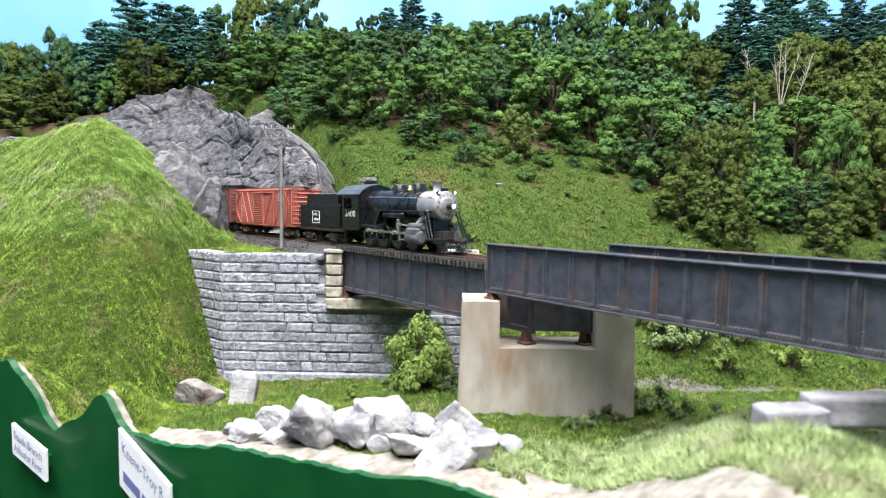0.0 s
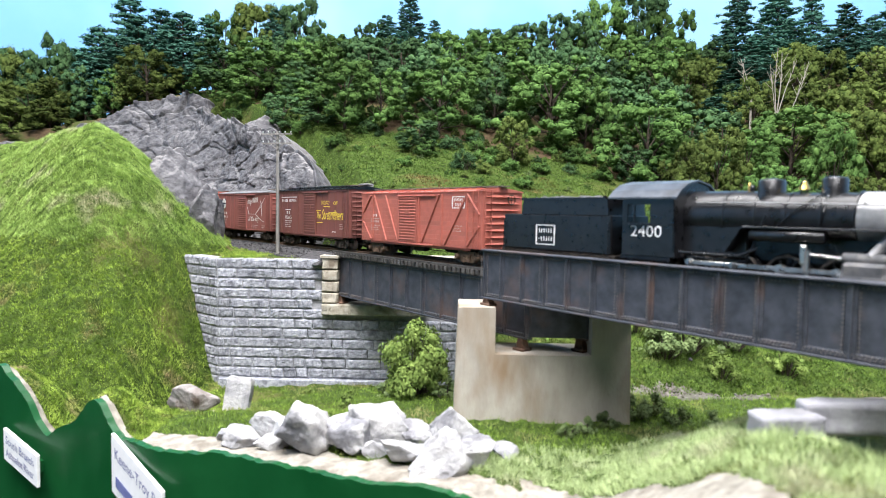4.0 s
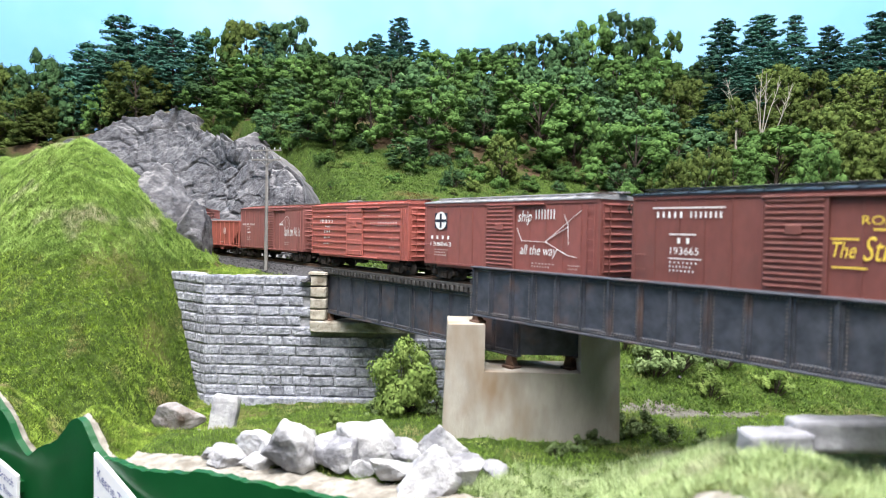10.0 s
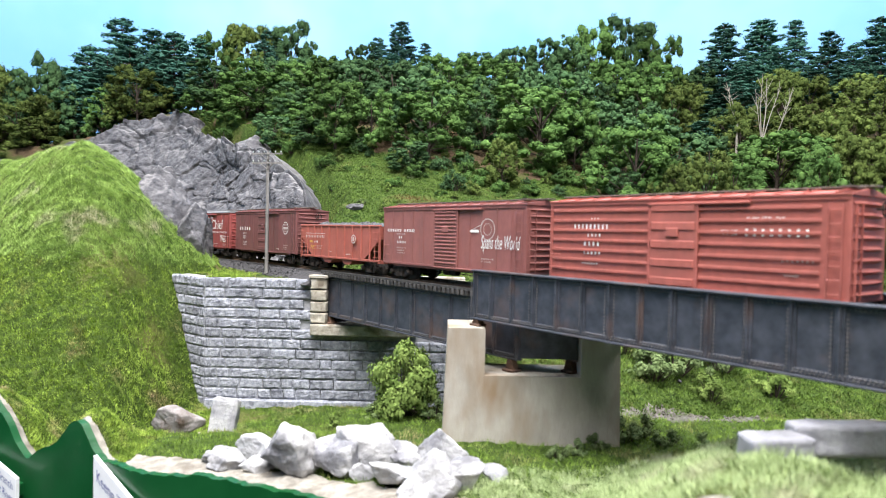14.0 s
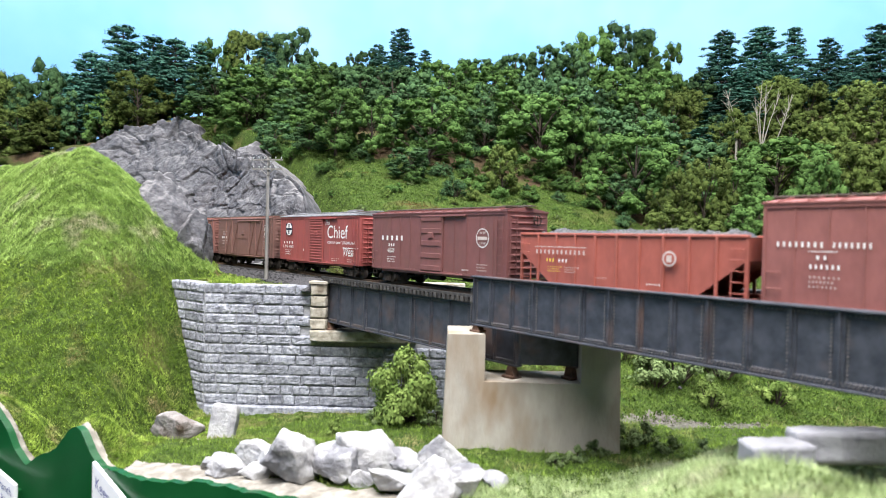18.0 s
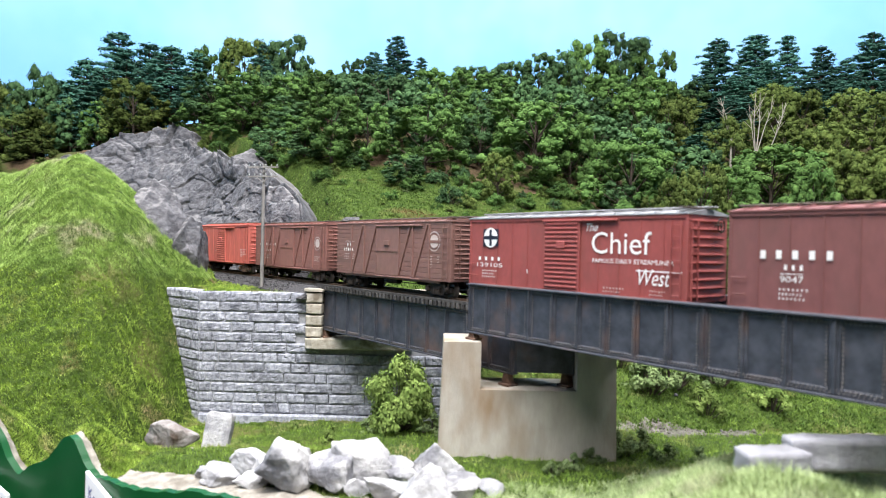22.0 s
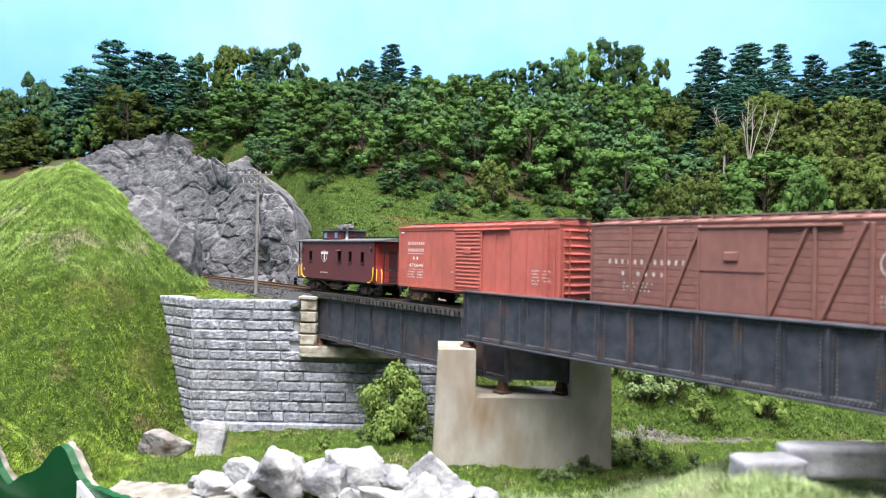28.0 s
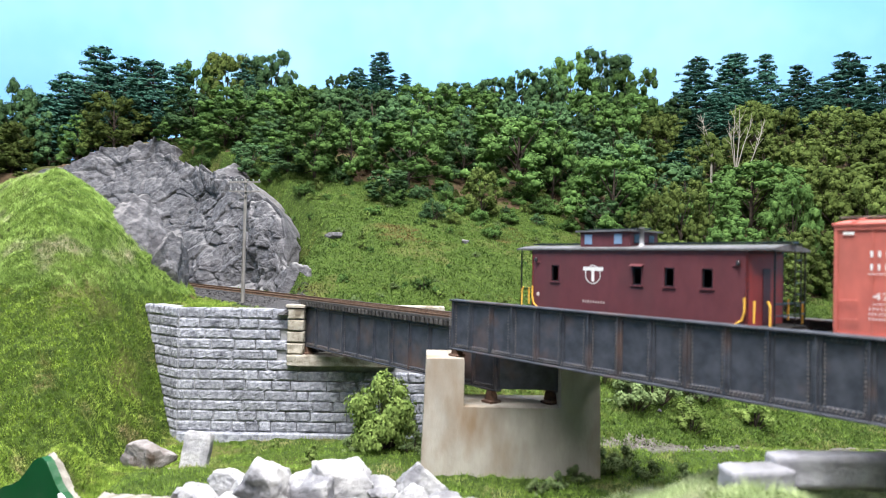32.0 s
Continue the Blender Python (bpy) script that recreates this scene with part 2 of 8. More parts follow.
def part(name, shape, material, parent, label="", m=None):
    me = shape if isinstance(shape, bpy.types.Mesh) else shape.mesh(name, material)
    ob = new(name, me)
    ob.parent = parent
    if m is not None:
        ob.matrix_basis = m
    return tagged(ob, label) if label else ob


def thing(name, m, label, category, group="", kind=""):
    ob = new(name)
    ob.empty_display_size = 0.02
    ob.matrix_basis = m
    return tagged(ob, label, category, group, kind)


def solid(name, shape, material, label, category, group="", kind="", m=None):
    ob = new(name, shape if isinstance(shape, bpy.types.Mesh) else shape.mesh(name, material))
    if m is not None:
        ob.matrix_basis = m
    return tagged(ob, label, category, group, kind)


def hash3(i, j, k, seed):
    h = (i * 374761393 + j * 668265263 + k * 2147483647 + seed * 1442695041) & 0xFFFFFFFF
    h = ((h ^ (h >> 13)) * 1274126177) & 0xFFFFFFFF
    return ((h ^ (h >> 16)) & 0xFFFF) / 65535.0


def vnoise(x, y, z, seed=0):
    """Smooth value noise in 0..1 on arrays."""
    xi, yi, zi = (np.floor(a).astype(np.int64) for a in (x, y, z))
    u, v, w = x - xi, y - yi, z - zi
    u, v, w = (a * a * (3 - 2 * a) for a in (u, v, w))
    out = 0
    for i in (0, 1):
        for j in (0, 1):
            for k in (0, 1):
                out = out + hash3(xi + i, yi + j, zi + k, seed) * (u if i else 1 - u) * (v if j else 1 - v) * (w if k else 1 - w)
    return out


def fbm(x, y, z=None, octaves=4, seed=0):
    z = np.zeros_like(x) if z is None else z
    total, amp, norm = 0, 1.0, 0.0
    for o in range(octaves):
        f = 2.03 ** o
        total = total + amp * (vnoise(x * f, y * f, z * f, seed + o) - 0.5)
        norm += amp
        amp *= 0.5
    return total / norm * 2


def cells(x, y, z, seed=0):
    """Broken blocks on arrays: the nearest cell's number in 0..1, a tilted face across it, and how near its edge is."""
    xi, yi, zi = (np.floor(a).astype(np.int64) for a in (x, y, z))
    f1, f2 = np.full(x.shape, 9.0), np.full(x.shape, 9.0)
    who, tilt = np.zeros(x.shape), np.zeros(x.shape)
    for i in (-1, 0, 1):
        for j in (-1, 0, 1):
            for k in (-1, 0, 1):
                a, b, c = xi + i, yi + j, zi + k
                u, v, w = (hash3(a, b, c, seed + q) for q in (1, 2, 3))
                dx, dy, dz = x - a - u, y - b - v, z - c - w
                d = np.sqrt(dx * dx + dy * dy + dz * dz)
                m = d < f1
                f2 = np.where(m, f1, np.minimum(f2, d))
                who = np.where(m, hash3(a, b, c, seed + 4), who)
                tilt = np.where(m, dx * (v - 0.5) + dy * (w - 0.5) + dz * (u - 0.5), tilt)
                f1 = np.where(m, d, f1)
    return who, tilt, f2 - f1


def crag(x, y, z, seed=0):
    """Height of broken rock, in about -1..1: large blocks, smaller ones in them, and cracks between."""
    wx = x + 0.35 * fbm(x * 1.3, y * 1.3, z * 1.3, 3, seed + 40)
    wz = z + 0.45 * fbm(x * 1.1, y * 1.1, z * 1.1, 3, seed + 50)
    a, t, e = cells(wx, y, wz, seed)
    a2, t2, e2 = cells(wx * 2.6, y * 2.6, wz * 3.1, seed + 9)
    return 0.85 * (a - 0.5) + 0.9 * t - 0.30 * np.exp(-e / 0.05) + 0.28 * (a2 - 0.5) + 0.35 * t2 - 0.13 * np.exp(-e2 / 0.07)


def sstep(a, b, x):
    t = np.clip((x - a) / (b - a), 0, 1)
    return t * t * (3 - 2 * t)


# ---- the line of the track ----
S_KNOTS = (-2.7, 0.2, 0.62, 1.62, 2.8)
TURN = (51.7, 51.7, 47.5, -80.0, -80.0)
S_GRID = np.linspace(-2.6, 2.7, 2651)
_turn = np.radians(np.interp(S_GRID, S_KNOTS, TURN))
_step = np.stack([-np.cos(_turn), np.sin(_turn)], 1)
_line = np.concatenate([[[0, 0]], np.cumsum((_step[1:] + _step[:-1]) / 2 * 0.002, 0)])
LINE = _line - _line[1300] + np.array([-0.0141, 0.4547])


def on_track(s, off=0.0, z=0.0):
    """The point at s along the line (growing towards the cutting), off metres to the near side."""
    x, y, a = (float(np.interp(s, S_GRID, c)) for c in (LINE[:, 0], LINE[:, 1], _turn))
    return Vector((x - math.sin(a) * off, y - math.cos(a) * off, z)), a


def track_pose(s, z=0.0):
    """x runs towards the front of the train, y to its far side."""
    p, a = on_track(s, 0, z)
    return Matrix.Translation(p) @ Matrix.Rotation(-a, 4, "Z")


def chord_pose(s, half=0.054, z=0.0):
    a, b = on_track(s + half)[0], on_track(s - half)[0]
    d = b - a
    c = (a + b) / 2
    return Matrix.Translation((c.x, c.y, z)) @ Matrix.Rotation(math.atan2(d.y, d.x), 4, "Z")


def track_distance(x, y):
    """Signed distance from the line (near side positive) and s, on arrays."""
    pts = LINE[::10]
    best, bs, bd = np.full(x.shape, 9.0), np.zeros(x.shape), np.zeros(x.shape)
    for k in range(len(pts)):
        d = np.hypot(x - pts[k, 0], y - pts[k, 1])
        m = d < best
        a = _turn[k * 10]
        side = (x - pts[k, 0]) * -math.sin(a) + (y - pts[k, 1]) * -math.cos(a)
        best = np.where(m, d, best)
        bs = np.where(m, S_GRID[k * 10], bs)
        bd = np.where(m, side, bd)
    return best * np.sign(bd), bs


# ---- the ground ----
EDGE = ((-1.15, -0.6), (-1.02, 0.1), (-0.85, 0.58), (-0.6, 0.62), (-0.36, 0.445), (-0.262, 0.382), (-0.205, 0.358), (-0.145, 0.322), (-0.10, 0.312), (0.016, 0.250), (0.060, 0.175), (0.19, 0.0), (0.55, -0.42), (1.5, -1.75))
BACK = ((-1.7, -0.6), (-1.7, 0.3), (-1.6, 1.1), (-1.2, 1.5), (-0.85, 1.58), (-0.6, 1.6), (-0.42, 1.6), (-0.22, 1.6), (-0.02, 1.6), (0.35, 1.6), (0.8, 1.58), (1.3, 1.4), (1.7, 0.7), (2.3, -1.1))


def ground_z(x, y):
    # valley floor, with the bank in front
    z = -0.082 - 0.029 * np.where(x < -0.06, sstep(0.355, 0.46, y), sstep(0.40, 0.50, y)) - 0.004 * sstep(-0.1, -0.2, x)
    bank = sstep(0.03, 0.14, x + 0.45 * (0.25 - y)) * sstep(0.36, 0.22, y)
    z = z + bank * 0.047
    # a notch in the ground at the layout's edge
    z = z - 0.011 * np.exp(-((x + 0.236) / 0.012) ** 2) * sstep(0.45, 0.40, y) + 0.020 * np.exp(-((x + 0.194) / 0.012) ** 2) * sstep(0.40, 0.365, y)
    z = z + 0.027 * np.clip((-0.232 - x) / 0.040, 0, 1) * sstep(0.47, 0.40, y)
    z = z - 0.008 * sstep(0.02, -0.10, x) * sstep(0.40, 0.345, y)
    # the hillside behind
    y0 = np.where(x > -0.1, 0.62 + 0.30 * (x + 0.1), 0.62)
    up = y - y0
    hill = np.where(up > 0, 0.47 * up, 0.40 * up)
    hill = hill + 0.11 * sstep(0.85, 1.2, y) * sstep(0.35, 0.75, x)
    ridge = np.interp(x, (-1.2, -0.75, -0.3, 0.0, 0.9), (0.13, 0.19, 0.33, 0.40, 0.43))
    hill = -0.05 * np.log(np.exp(-hill / 0.05) + np.exp(-ridge / 0.05))
    hill = np.where((x < 0.035) & (y < 0.55), -1, hill)
    d, s = track_distance(x, y)
    hill = np.where((d > 0) & (s > 0.118), -1, hill)
    z = np.maximum(z, hill + 0.012 * fbm(x * 9, y * 9, octaves=3, seed=4))
    # the grass hill on the other side of the cutting
    foot = np.interp(x, (-0.6, -0.33, -0.25, -0.2, -0.17, -0.1), (0.62, 0.425, 0.415, 0.43, 0.465, 0.5))
    front = -0.100 + 1.22 * (y - foot)
    cap = np.interp(x - 0.45 * np.clip(y - 0.62, -0.1, 0), (-1.2, -0.6, -0.45, -0.40, -0.34, -0.31, -0.285, -0.262, -0.238, -0.215, -0.19, -0.16),
                    (0.10, 0.098, 0.101, 0.108, 0.118, 0.101, 0.081, 0.061, 0.031, -0.001, -0.054, -0.12)) - 0.38 * np.maximum(y - foot - 0.175, 0)
    k = 0.012
    left = -k * np.log(np.exp(-front / k) + np.exp(-cap / k))
    left = np.where(y < 0.99, left, -1)
    z = np.maximum(z, left + 0.004 * fbm(x * 18, y * 18, octaves=3, seed=9))
    # fill behind the retaining wall
    z = np.where((y > 0.537 - 0.86 * np.minimum(x + 0.1945, 0)) & (x > -0.25) & (x < -0.085) & (y < 0.75), np.maximum(z, -0.0105), z)
    # cutting and bank of the line
    a = np.abs(d)
    floor = -0.0066 - np.maximum(a - 0.020, 0) * 0.75
    land = (s > 0.118) & (y > 0.53) | (s < -0.40)
    toe = 0.026 + np.where(d < 0, 0.055 * sstep(0.20, 0.33, s), 0)
    z = np.where(land, np.minimum(z, -0.0066 + np.maximum(a - toe, 0) * np.where(d < 0, 1.9 + 1.3 * sstep(0.45, 0.6, s), 1.9)), z)
    behind = (y > 0.541 - 0.843 * np.minimum(x + 0.1945, 0)) | (s < 0)
    z = np.where(land & behind, np.maximum(z, floor), z)
    over = (s <= 0.118) & (s >= -0.40)
    z = np.where(over, np.minimum(z, -0.055 + np.maximum(a - 0.045, 0) * 1.2), z)
    # the foot of the abutment: no fill before the wall
    z = np.where((y < 0.535) & (x > -0.19) & (x < 0.03) & (y > 0.46), np.minimum(z, -0.104), z)
    tuft = (np.where(x < -0.15, 0.0034, 0.0020) * sstep(1.0, 0.8, y)) * sstep(0.36, 0.42, y + 0.15 * (x > 0))
    return z + np.where(land & (a < 0.03), 0, 0.0022 * fbm(x * 60, y * 60, octaves=3, seed=2) + tuft * fbm(x * 150, y * np.where(x < -0.15, 420, 190), octaves=2, seed=33))


def ground_at(x, y):
    return float(ground_z(np.array([x]), np.array([y]))[0])


def sheet(name, X, Y, Z, material, smooth=True):
    r, c = X.shape
    me = bpy.data.meshes.new(name)
    i = np.arange(r * c).reshape(r, c)
    q = np.stack([i[:-1, :-1], i[1:, :-1], i[1:, 1:], i[:-1, 1:]], -1).reshape(-1, 4)
    me.vertices.add(r * c)
    me.vertices.foreach_set("co", np.stack([X, Y, Z], -1).astype(np.float32).ravel())
    me.loops.add(q.size)
    me.loops.foreach_set("vertex_index", q.ravel().astype(np.int32))
    me.polygons.add(len(q))
    me.polygons.foreach_set("loop_start", np.arange(0, q.size, 4, dtype=np.int32))
    me.polygons.foreach_set("use_smooth", np.full(len(q), smooth))
    me.update(calc_edges=True)
    me.materials.append(material)
    return me


_pair = np.array([0, .04, .08, .13, .22, .29, .36, .44, .51, .65, .78, .87, .94, 1.0])
_a = np.linspace(0, 1, 620)
_f = np.stack([np.interp(_a, _pair, [e[i] for e in EDGE]) for i in (0, 1)], 1)
_g = np.stack([np.interp(_a, _pair, [e[i] for e in BACK]) for i in (0, 1)], 1)
_ker = np.hanning(33)[1:-1]
_ker /= _ker.sum()


def _soft(c):
    return np.stack([np.convolve(np.concatenate([np.repeat(c[:1, i], 15), c[:, i], np.repeat(c[-1:, i], 15)]), _ker, "valid") for i in (0, 1)], 1)


_f, _g = _soft(_f), _soft(_g)
_b = np.linspace(0, 1, 420) ** 1.35
GX = _f[:, None, 0] * (1 - _b) + _g[:, None, 0] * _b
GY = _f[:, None, 1] * (1 - _b) + _g[:, None, 1] * _b
GZ = ground_z(GX, GY)
ground_mesh = sheet("ground", GX, GY, GZ, M_GROUND)
for extra in (M_SAND, M_DIRT, M_GRAVEL, M_BALLAST):
    ground_mesh.materials.append(extra)
_cx, _cy = (GX[:-1, :-1] + GX[1:, 1:]) / 2, (GY[:-1, :-1] + GY[1:, 1:]) / 2
_wob = 0.012 * fbm(_cx * 45, _cy * 45, octaves=3, seed=61)
_near = np.repeat((np.linspace(0, 1, 420) ** 1.35)[None, :-1], 619, 0) * np.hypot(GX[:-1, -1:] - GX[:-1, :1], GY[:-1, -1:] - GY[:-1, :1])
_td, _ts = track_distance(_cx, _cy)
FRONT_X = (-0.9, -0.60, -0.42, -0.3, -0.12, 0.02, 0.17, 0.25, 0.4, 0.7, 1.0)
FRONT_Y = (1.14, 1.15, 1.13, 1.04, 0.93, 0.90, 0.93, 0.83, 0.78, 0.80, 0.80)
_front = np.interp(_cx, FRONT_X, FRONT_Y)
_kind = np.zeros(_cx.shape, np.int32)
_kind[(_near < np.where(_cx > 0.03, 0.034, 0.022) + _wob) & (_cx > -0.165) & (_cx < 0.085)] = 1
_kind[(_near < 0.006 + _wob * 0.3) & (_cx < -0.17) & (_cx > -0.5)] = 1
_kind[_cy > _front + 0.02 + _wob * 3] = 2
_kind[(np.hypot((_cx - 0.165) / 1.6, _cy - 0.435) < 0.03 + _wob) | (np.hypot((_cx - 0.30) / 1.6, _cy - 0.44) < 0.03 + _wob)] = 3
_kind[(np.abs(_td) < 0.030 + _wob * 0.4) & (((_ts > 0.10) & (_cy > 0.53)) | (_ts < -0.40))] = 4
ground_mesh.polygons.foreach_set("material_index", _kind.ravel())
ground = tagged(new("ground", ground_mesh), "grassy model landscape of hill, valley and bank", "ground", kind="structure")

# the painted edge board that follows the ground's edge
fz = GZ[:, 0]
FX = np.stack([_f[:, 0], _f[:, 0], _f[:, 0]], 1)
FY = np.stack([_f[:, 1], _f[:, 1], _f[:, 1]], 1)
_t = np.gradient(_f, axis=0)
_t /= np.hypot(*_t.T)[:, None]
_nrm = np.stack([_t[:, 1], -_t[:, 0]], 1)
rim = fz + 0.0014 + 0.0009 * fbm(_f[:, 0] * 260, _f[:, 1] * 260, octaves=3, seed=77)
sh = Shape()
cols = [(-0.004, -0.45), (0.0, -0.45), (0.0, 0.0), (-0.004, 0.0)]
XX = np.stack([_f[:, 0] + _nrm[:, 0] * (o + 0.004) for o, _ in cols], 1)
YY = np.stack([_f[:, 1] + _nrm[:, 1] * (o + 0.004) for o, _ in cols], 1)
ZZ = np.stack([rim if k else np.full(len(rim), -1.05) for o, k in ((0, 0), (0, 0), (0, 1), (0, 1))], 1)
fascia = tagged(new("edge_board", sheet("edge_board", XX, YY, ZZ, M_GREEN, False)), "glossy dark green painted board along the layout's edge", "fascia", kind="structure")

# the painted sky behind
bx = _soft(np.stack([np.interp(np.linspace(0, 1, 300), _pair, [e[i] for e in BACK]) for i in (0, 1)], 1))
SX, SY = np.repeat(bx[:, :1], 2, 1), np.repeat(bx[:, 1:], 2, 1)
SZ = np.stack([np.full(len(bx), -1.05), np.full(len(bx), 1.2)], 1)
backdrop = tagged(new("backdrop", sheet("backdrop", SX, SY, SZ, M_SKY)), "curved backdrop board painted as a hazy blue sky", "backdrop", kind="structure")

# the room, out of view: dark paint keeps its bounced light low
for nm, b, mt in (("floor", (-3, 3, -3, 2.6, -1.12, -1.05), M_FLOOR), ("ceiling", (-3, 3, -3, 2.6, 1.55, 1.62), M_WALLPAINT),
                  ("wall_north", (-3, 3, 2.6, 2.7, -1.12, 1.62), M_WALLPAINT), ("wall_south", (-3, 3, -3.1, -3, -1.12, 1.62), M_WALLPAINT),
                  ("wall_west", (-3.1, -3, -3.1, 2.7, -1.12, 1.62), M_WALLPAINT), ("wall_east", (3, 3.1, -3.1, 2.7, -1.12, 1.62), M_WALLPAINT)):
    solid(nm, Shape().box(*b), mt, "plain painted " + nm.split("_")[0] + " of the room", nm.split("_")[0], kind="structure")

# ---- track ----
def swept(name, s0, s1, outline, material, step=0.01):
    """An outline of (off, z) along the line."""
    n = max(2, int(round((s1 - s0) / step)))
    ss = np.linspace(s0, s1, n + 1)
    sh = Shape()
    k = len(outline)
    for s in ss:
        sh.v += [tuple(on_track(s, o, z)[0]) for o, z in outline]
    for i in range(n):
        for j in range(k):
            sh.f.append((i * k + j, i * k + (j + 1) % k, (i + 1) * k + (j + 1) % k, (i + 1) * k + j))
            sh.s.append(False)
    sh.f += [tuple(range(k)), tuple(range(n * k, n * k + k))]
    sh.s += [False, False]
    return sh.mesh(name, material)


RAIL_Z = 0.0022


def rail_outline(o):
    return [(o - 0.0009, -RAIL_Z), (o + 0.0009, -RAIL_Z), (o + 0.0009, -0.0018), (o + 0.0003, -0.0016), (o + 0.0003, -0.0006), (o + 0.0005, -0.0004), (o + 0.0005, 0), (o - 0.0005, 0), (o - 0.0005, -0.0004), (o - 0.0003, -0.0006), (o - 0.0003, -0.0016), (o - 0.0009, -0.0018)]


track = thing("track", Matrix.Identity(4), "single railway track with rusty rails on dark ties", "track", kind="structure")
for o in (0.0087, -0.0087):
    part("rail", swept("rail", -2.55, 2.6, rail_outline(o), M_RAIL), None, track, "rusty brown steel rail")
tie_me = Shape().box(-0.0011, 0.0011, -0.0150, 0.0150, -0.0047, -RAIL_Z, 0.0002).mesh("tie", M_TIE)
rest = Shape()
s = -2.5
while s < 2.55:
    if s > 0.118 or s < -0.41:
        m = track_pose(s)
        if 0.1 < s < 0.7:
            part("tie", tie_me, None, track, m=m)
        else:
            rest.box(-0.0011, 0.0011, -0.0150, 0.0150, -0.0047, -RAIL_Z, 0, m)
    s += 0.0056
tagged(part("hidden_ties", rest, M_TIE, track), kind="stuff")
for a, b in ((0.112, 2.6), (-2.55, -0.40)):
    bed = swept("ballast_bed", a, b, [(-0.019, -0.0030), (0.019, -0.0030), (0.034, -0.0125), (-0.034, -0.0125)], M_BALLAST)
    part("ballast_bed", bed, None, track, "dark grey cinder ballast")

# ---- bridges ----
def girder(parent, s0, s1, off, ztop, zbot, spacing, face, rivets=True, flange=0.0052, double=3):
    """One plate girder between s0 and s1, off metres to the near side of the line; face: the side (+1 near) with stiffeners."""
    n = int(round(abs(s1 - s0) / spacing))
    a, b = on_track(s0, off)[0], on_track(s1, off)[0]
    d = (b - a)
    L = d.length
    m = Matrix.Translation(a) @ Matrix.Rotation(math.atan2(d.y, d.x), 4, "Z")   # x along, near side = -y
    g = part("girder", Shape().box(0, L, -0.0007, 0.0007, zbot, ztop), M_STEEL, parent, "riveted plate girder, weathered black", m=m)
    for z0, z1 in ((ztop, ztop + 0.0009), (zbot - 0.0009, zbot)):
        part("flange", Shape().box(0, L, -flange / 2, flange / 2, z0, z1, 0.0002), M_STEEL, g)
    for z0, z1 in ((ztop - 0.0022, ztop), (zbot, zbot + 0.0024)):
        part("angle", Shape().box(0.0001, L - 0.0001, -0.0012, 0.0012, z0, z1, 0.0002), M_STEEL, g)
    st = Shape().box(-0.0005, 0.0005, -0.0022, 0.0022, zbot + 0.0001, ztop - 0.0001, 0.0002).box(-0.0018, 0.0018, -0.00135, 0.00135, zbot + 0.0001, ztop - 0.0001, 0.0002).mesh("stiffener", M_STEEL)
    for i in range(n + 1):
        x = min(max(L * i / n, 0.002), L - 0.002)
        part("stiffener", st, None, g, m=Matrix.Translation((x, 0, 0)))
    if rivets:
        rv = Shape()

        def rivet(x, z):
            r = 0.00042
            y = -0.00135 if True else 0
            v = [(x + r * math.cos(k * math.pi / 3), y, z + r * math.sin(k * math.pi / 3)) for k in range(6)]
            v += [(x + 0.5 * r * math.cos(k * math.pi / 3), y - 0.00036, z + 0.5 * r * math.sin(k * math.pi / 3)) for k in range(6)]
            rv.add(v, [(k, (k + 1) % 6, 6 + (k + 1) % 6, 6 + k) for k in range(6)] + [tuple(range(6, 12))], True)

        for i in range(n + 1):
            x = min(max(L * i / n, 0.002), L - 0.002)
            z = zbot + 0.0032
            while z < ztop - 0.003:
                for e in ((-0.0026, 0.0026) if i % double == 0 else (-0.0012,)):
                    rivet(x + e, z)
                z += 0.0015
        x = 0.001
        while x < L:
            rivet(x, ztop - 0.0012)
            rivet(x, zbot + 0.0008)
            rivet(x + 0.0006, zbot + 0.0018)
            x += 0.0015
        tagged(part("rivets", rv, M_RIVET, g), kind="stuff")
    return g


deck_bridge = thing("deck_girder_bridge", Matrix.Identity(4), "black deck plate girder railway bridge with open tie deck", "bridge")
for o in (0.013, -0.013):
    girder(deck_bridge, 0.113 if o > 0 else 0.0925, -0.110 if o > 0 else -0.1305, o, -0.0063, -0.0372, 0.0196, 1, o > 0, 0.0042)
for k in range(51):
    s = 0.116 - k * 0.0045
    part("bridge_tie", Shape().box(-0.0013, 0.0013, -0.0178, 0.0178, -0.0053, -RAIL_Z, 0.0002) if k == 0 else bpy.data.meshes["bridge_tie"], M_TIE, deck_bridge, m=track_pose(s))
for o in (0.0165, -0.0165):
    part("guard_timber", swept("guard_timber", -0.110, 0.117, [(o - 0.0009, -RAIL_Z + 0.0001), (o + 0.0009, -RAIL_Z + 0.0001), (o + 0.0009, -0.0006), (o - 0.0009, -0.0006)], M_TIE), None, deck_bridge)
for o in (0.0055, -0.0055):
    part("guard_rail", swept("guard_rail", -0.110, 0.117, [(o - 0.0005, -RAIL_Z), (o + 0.0005, -RAIL_Z), (o + 0.0003, -0.0004), (o - 0.0003, -0.0004)], M_RAIL), None, deck_bridge)
for s in (0.085, 0.05, 0.012, -0.036, -0.080):
    part("cross_frame", Shape().box(-0.0007, 0.0007, -0.0126, 0.0126, -0.036, -0.0095), M_STEEL, deck_bridge, m=track_pose(s))
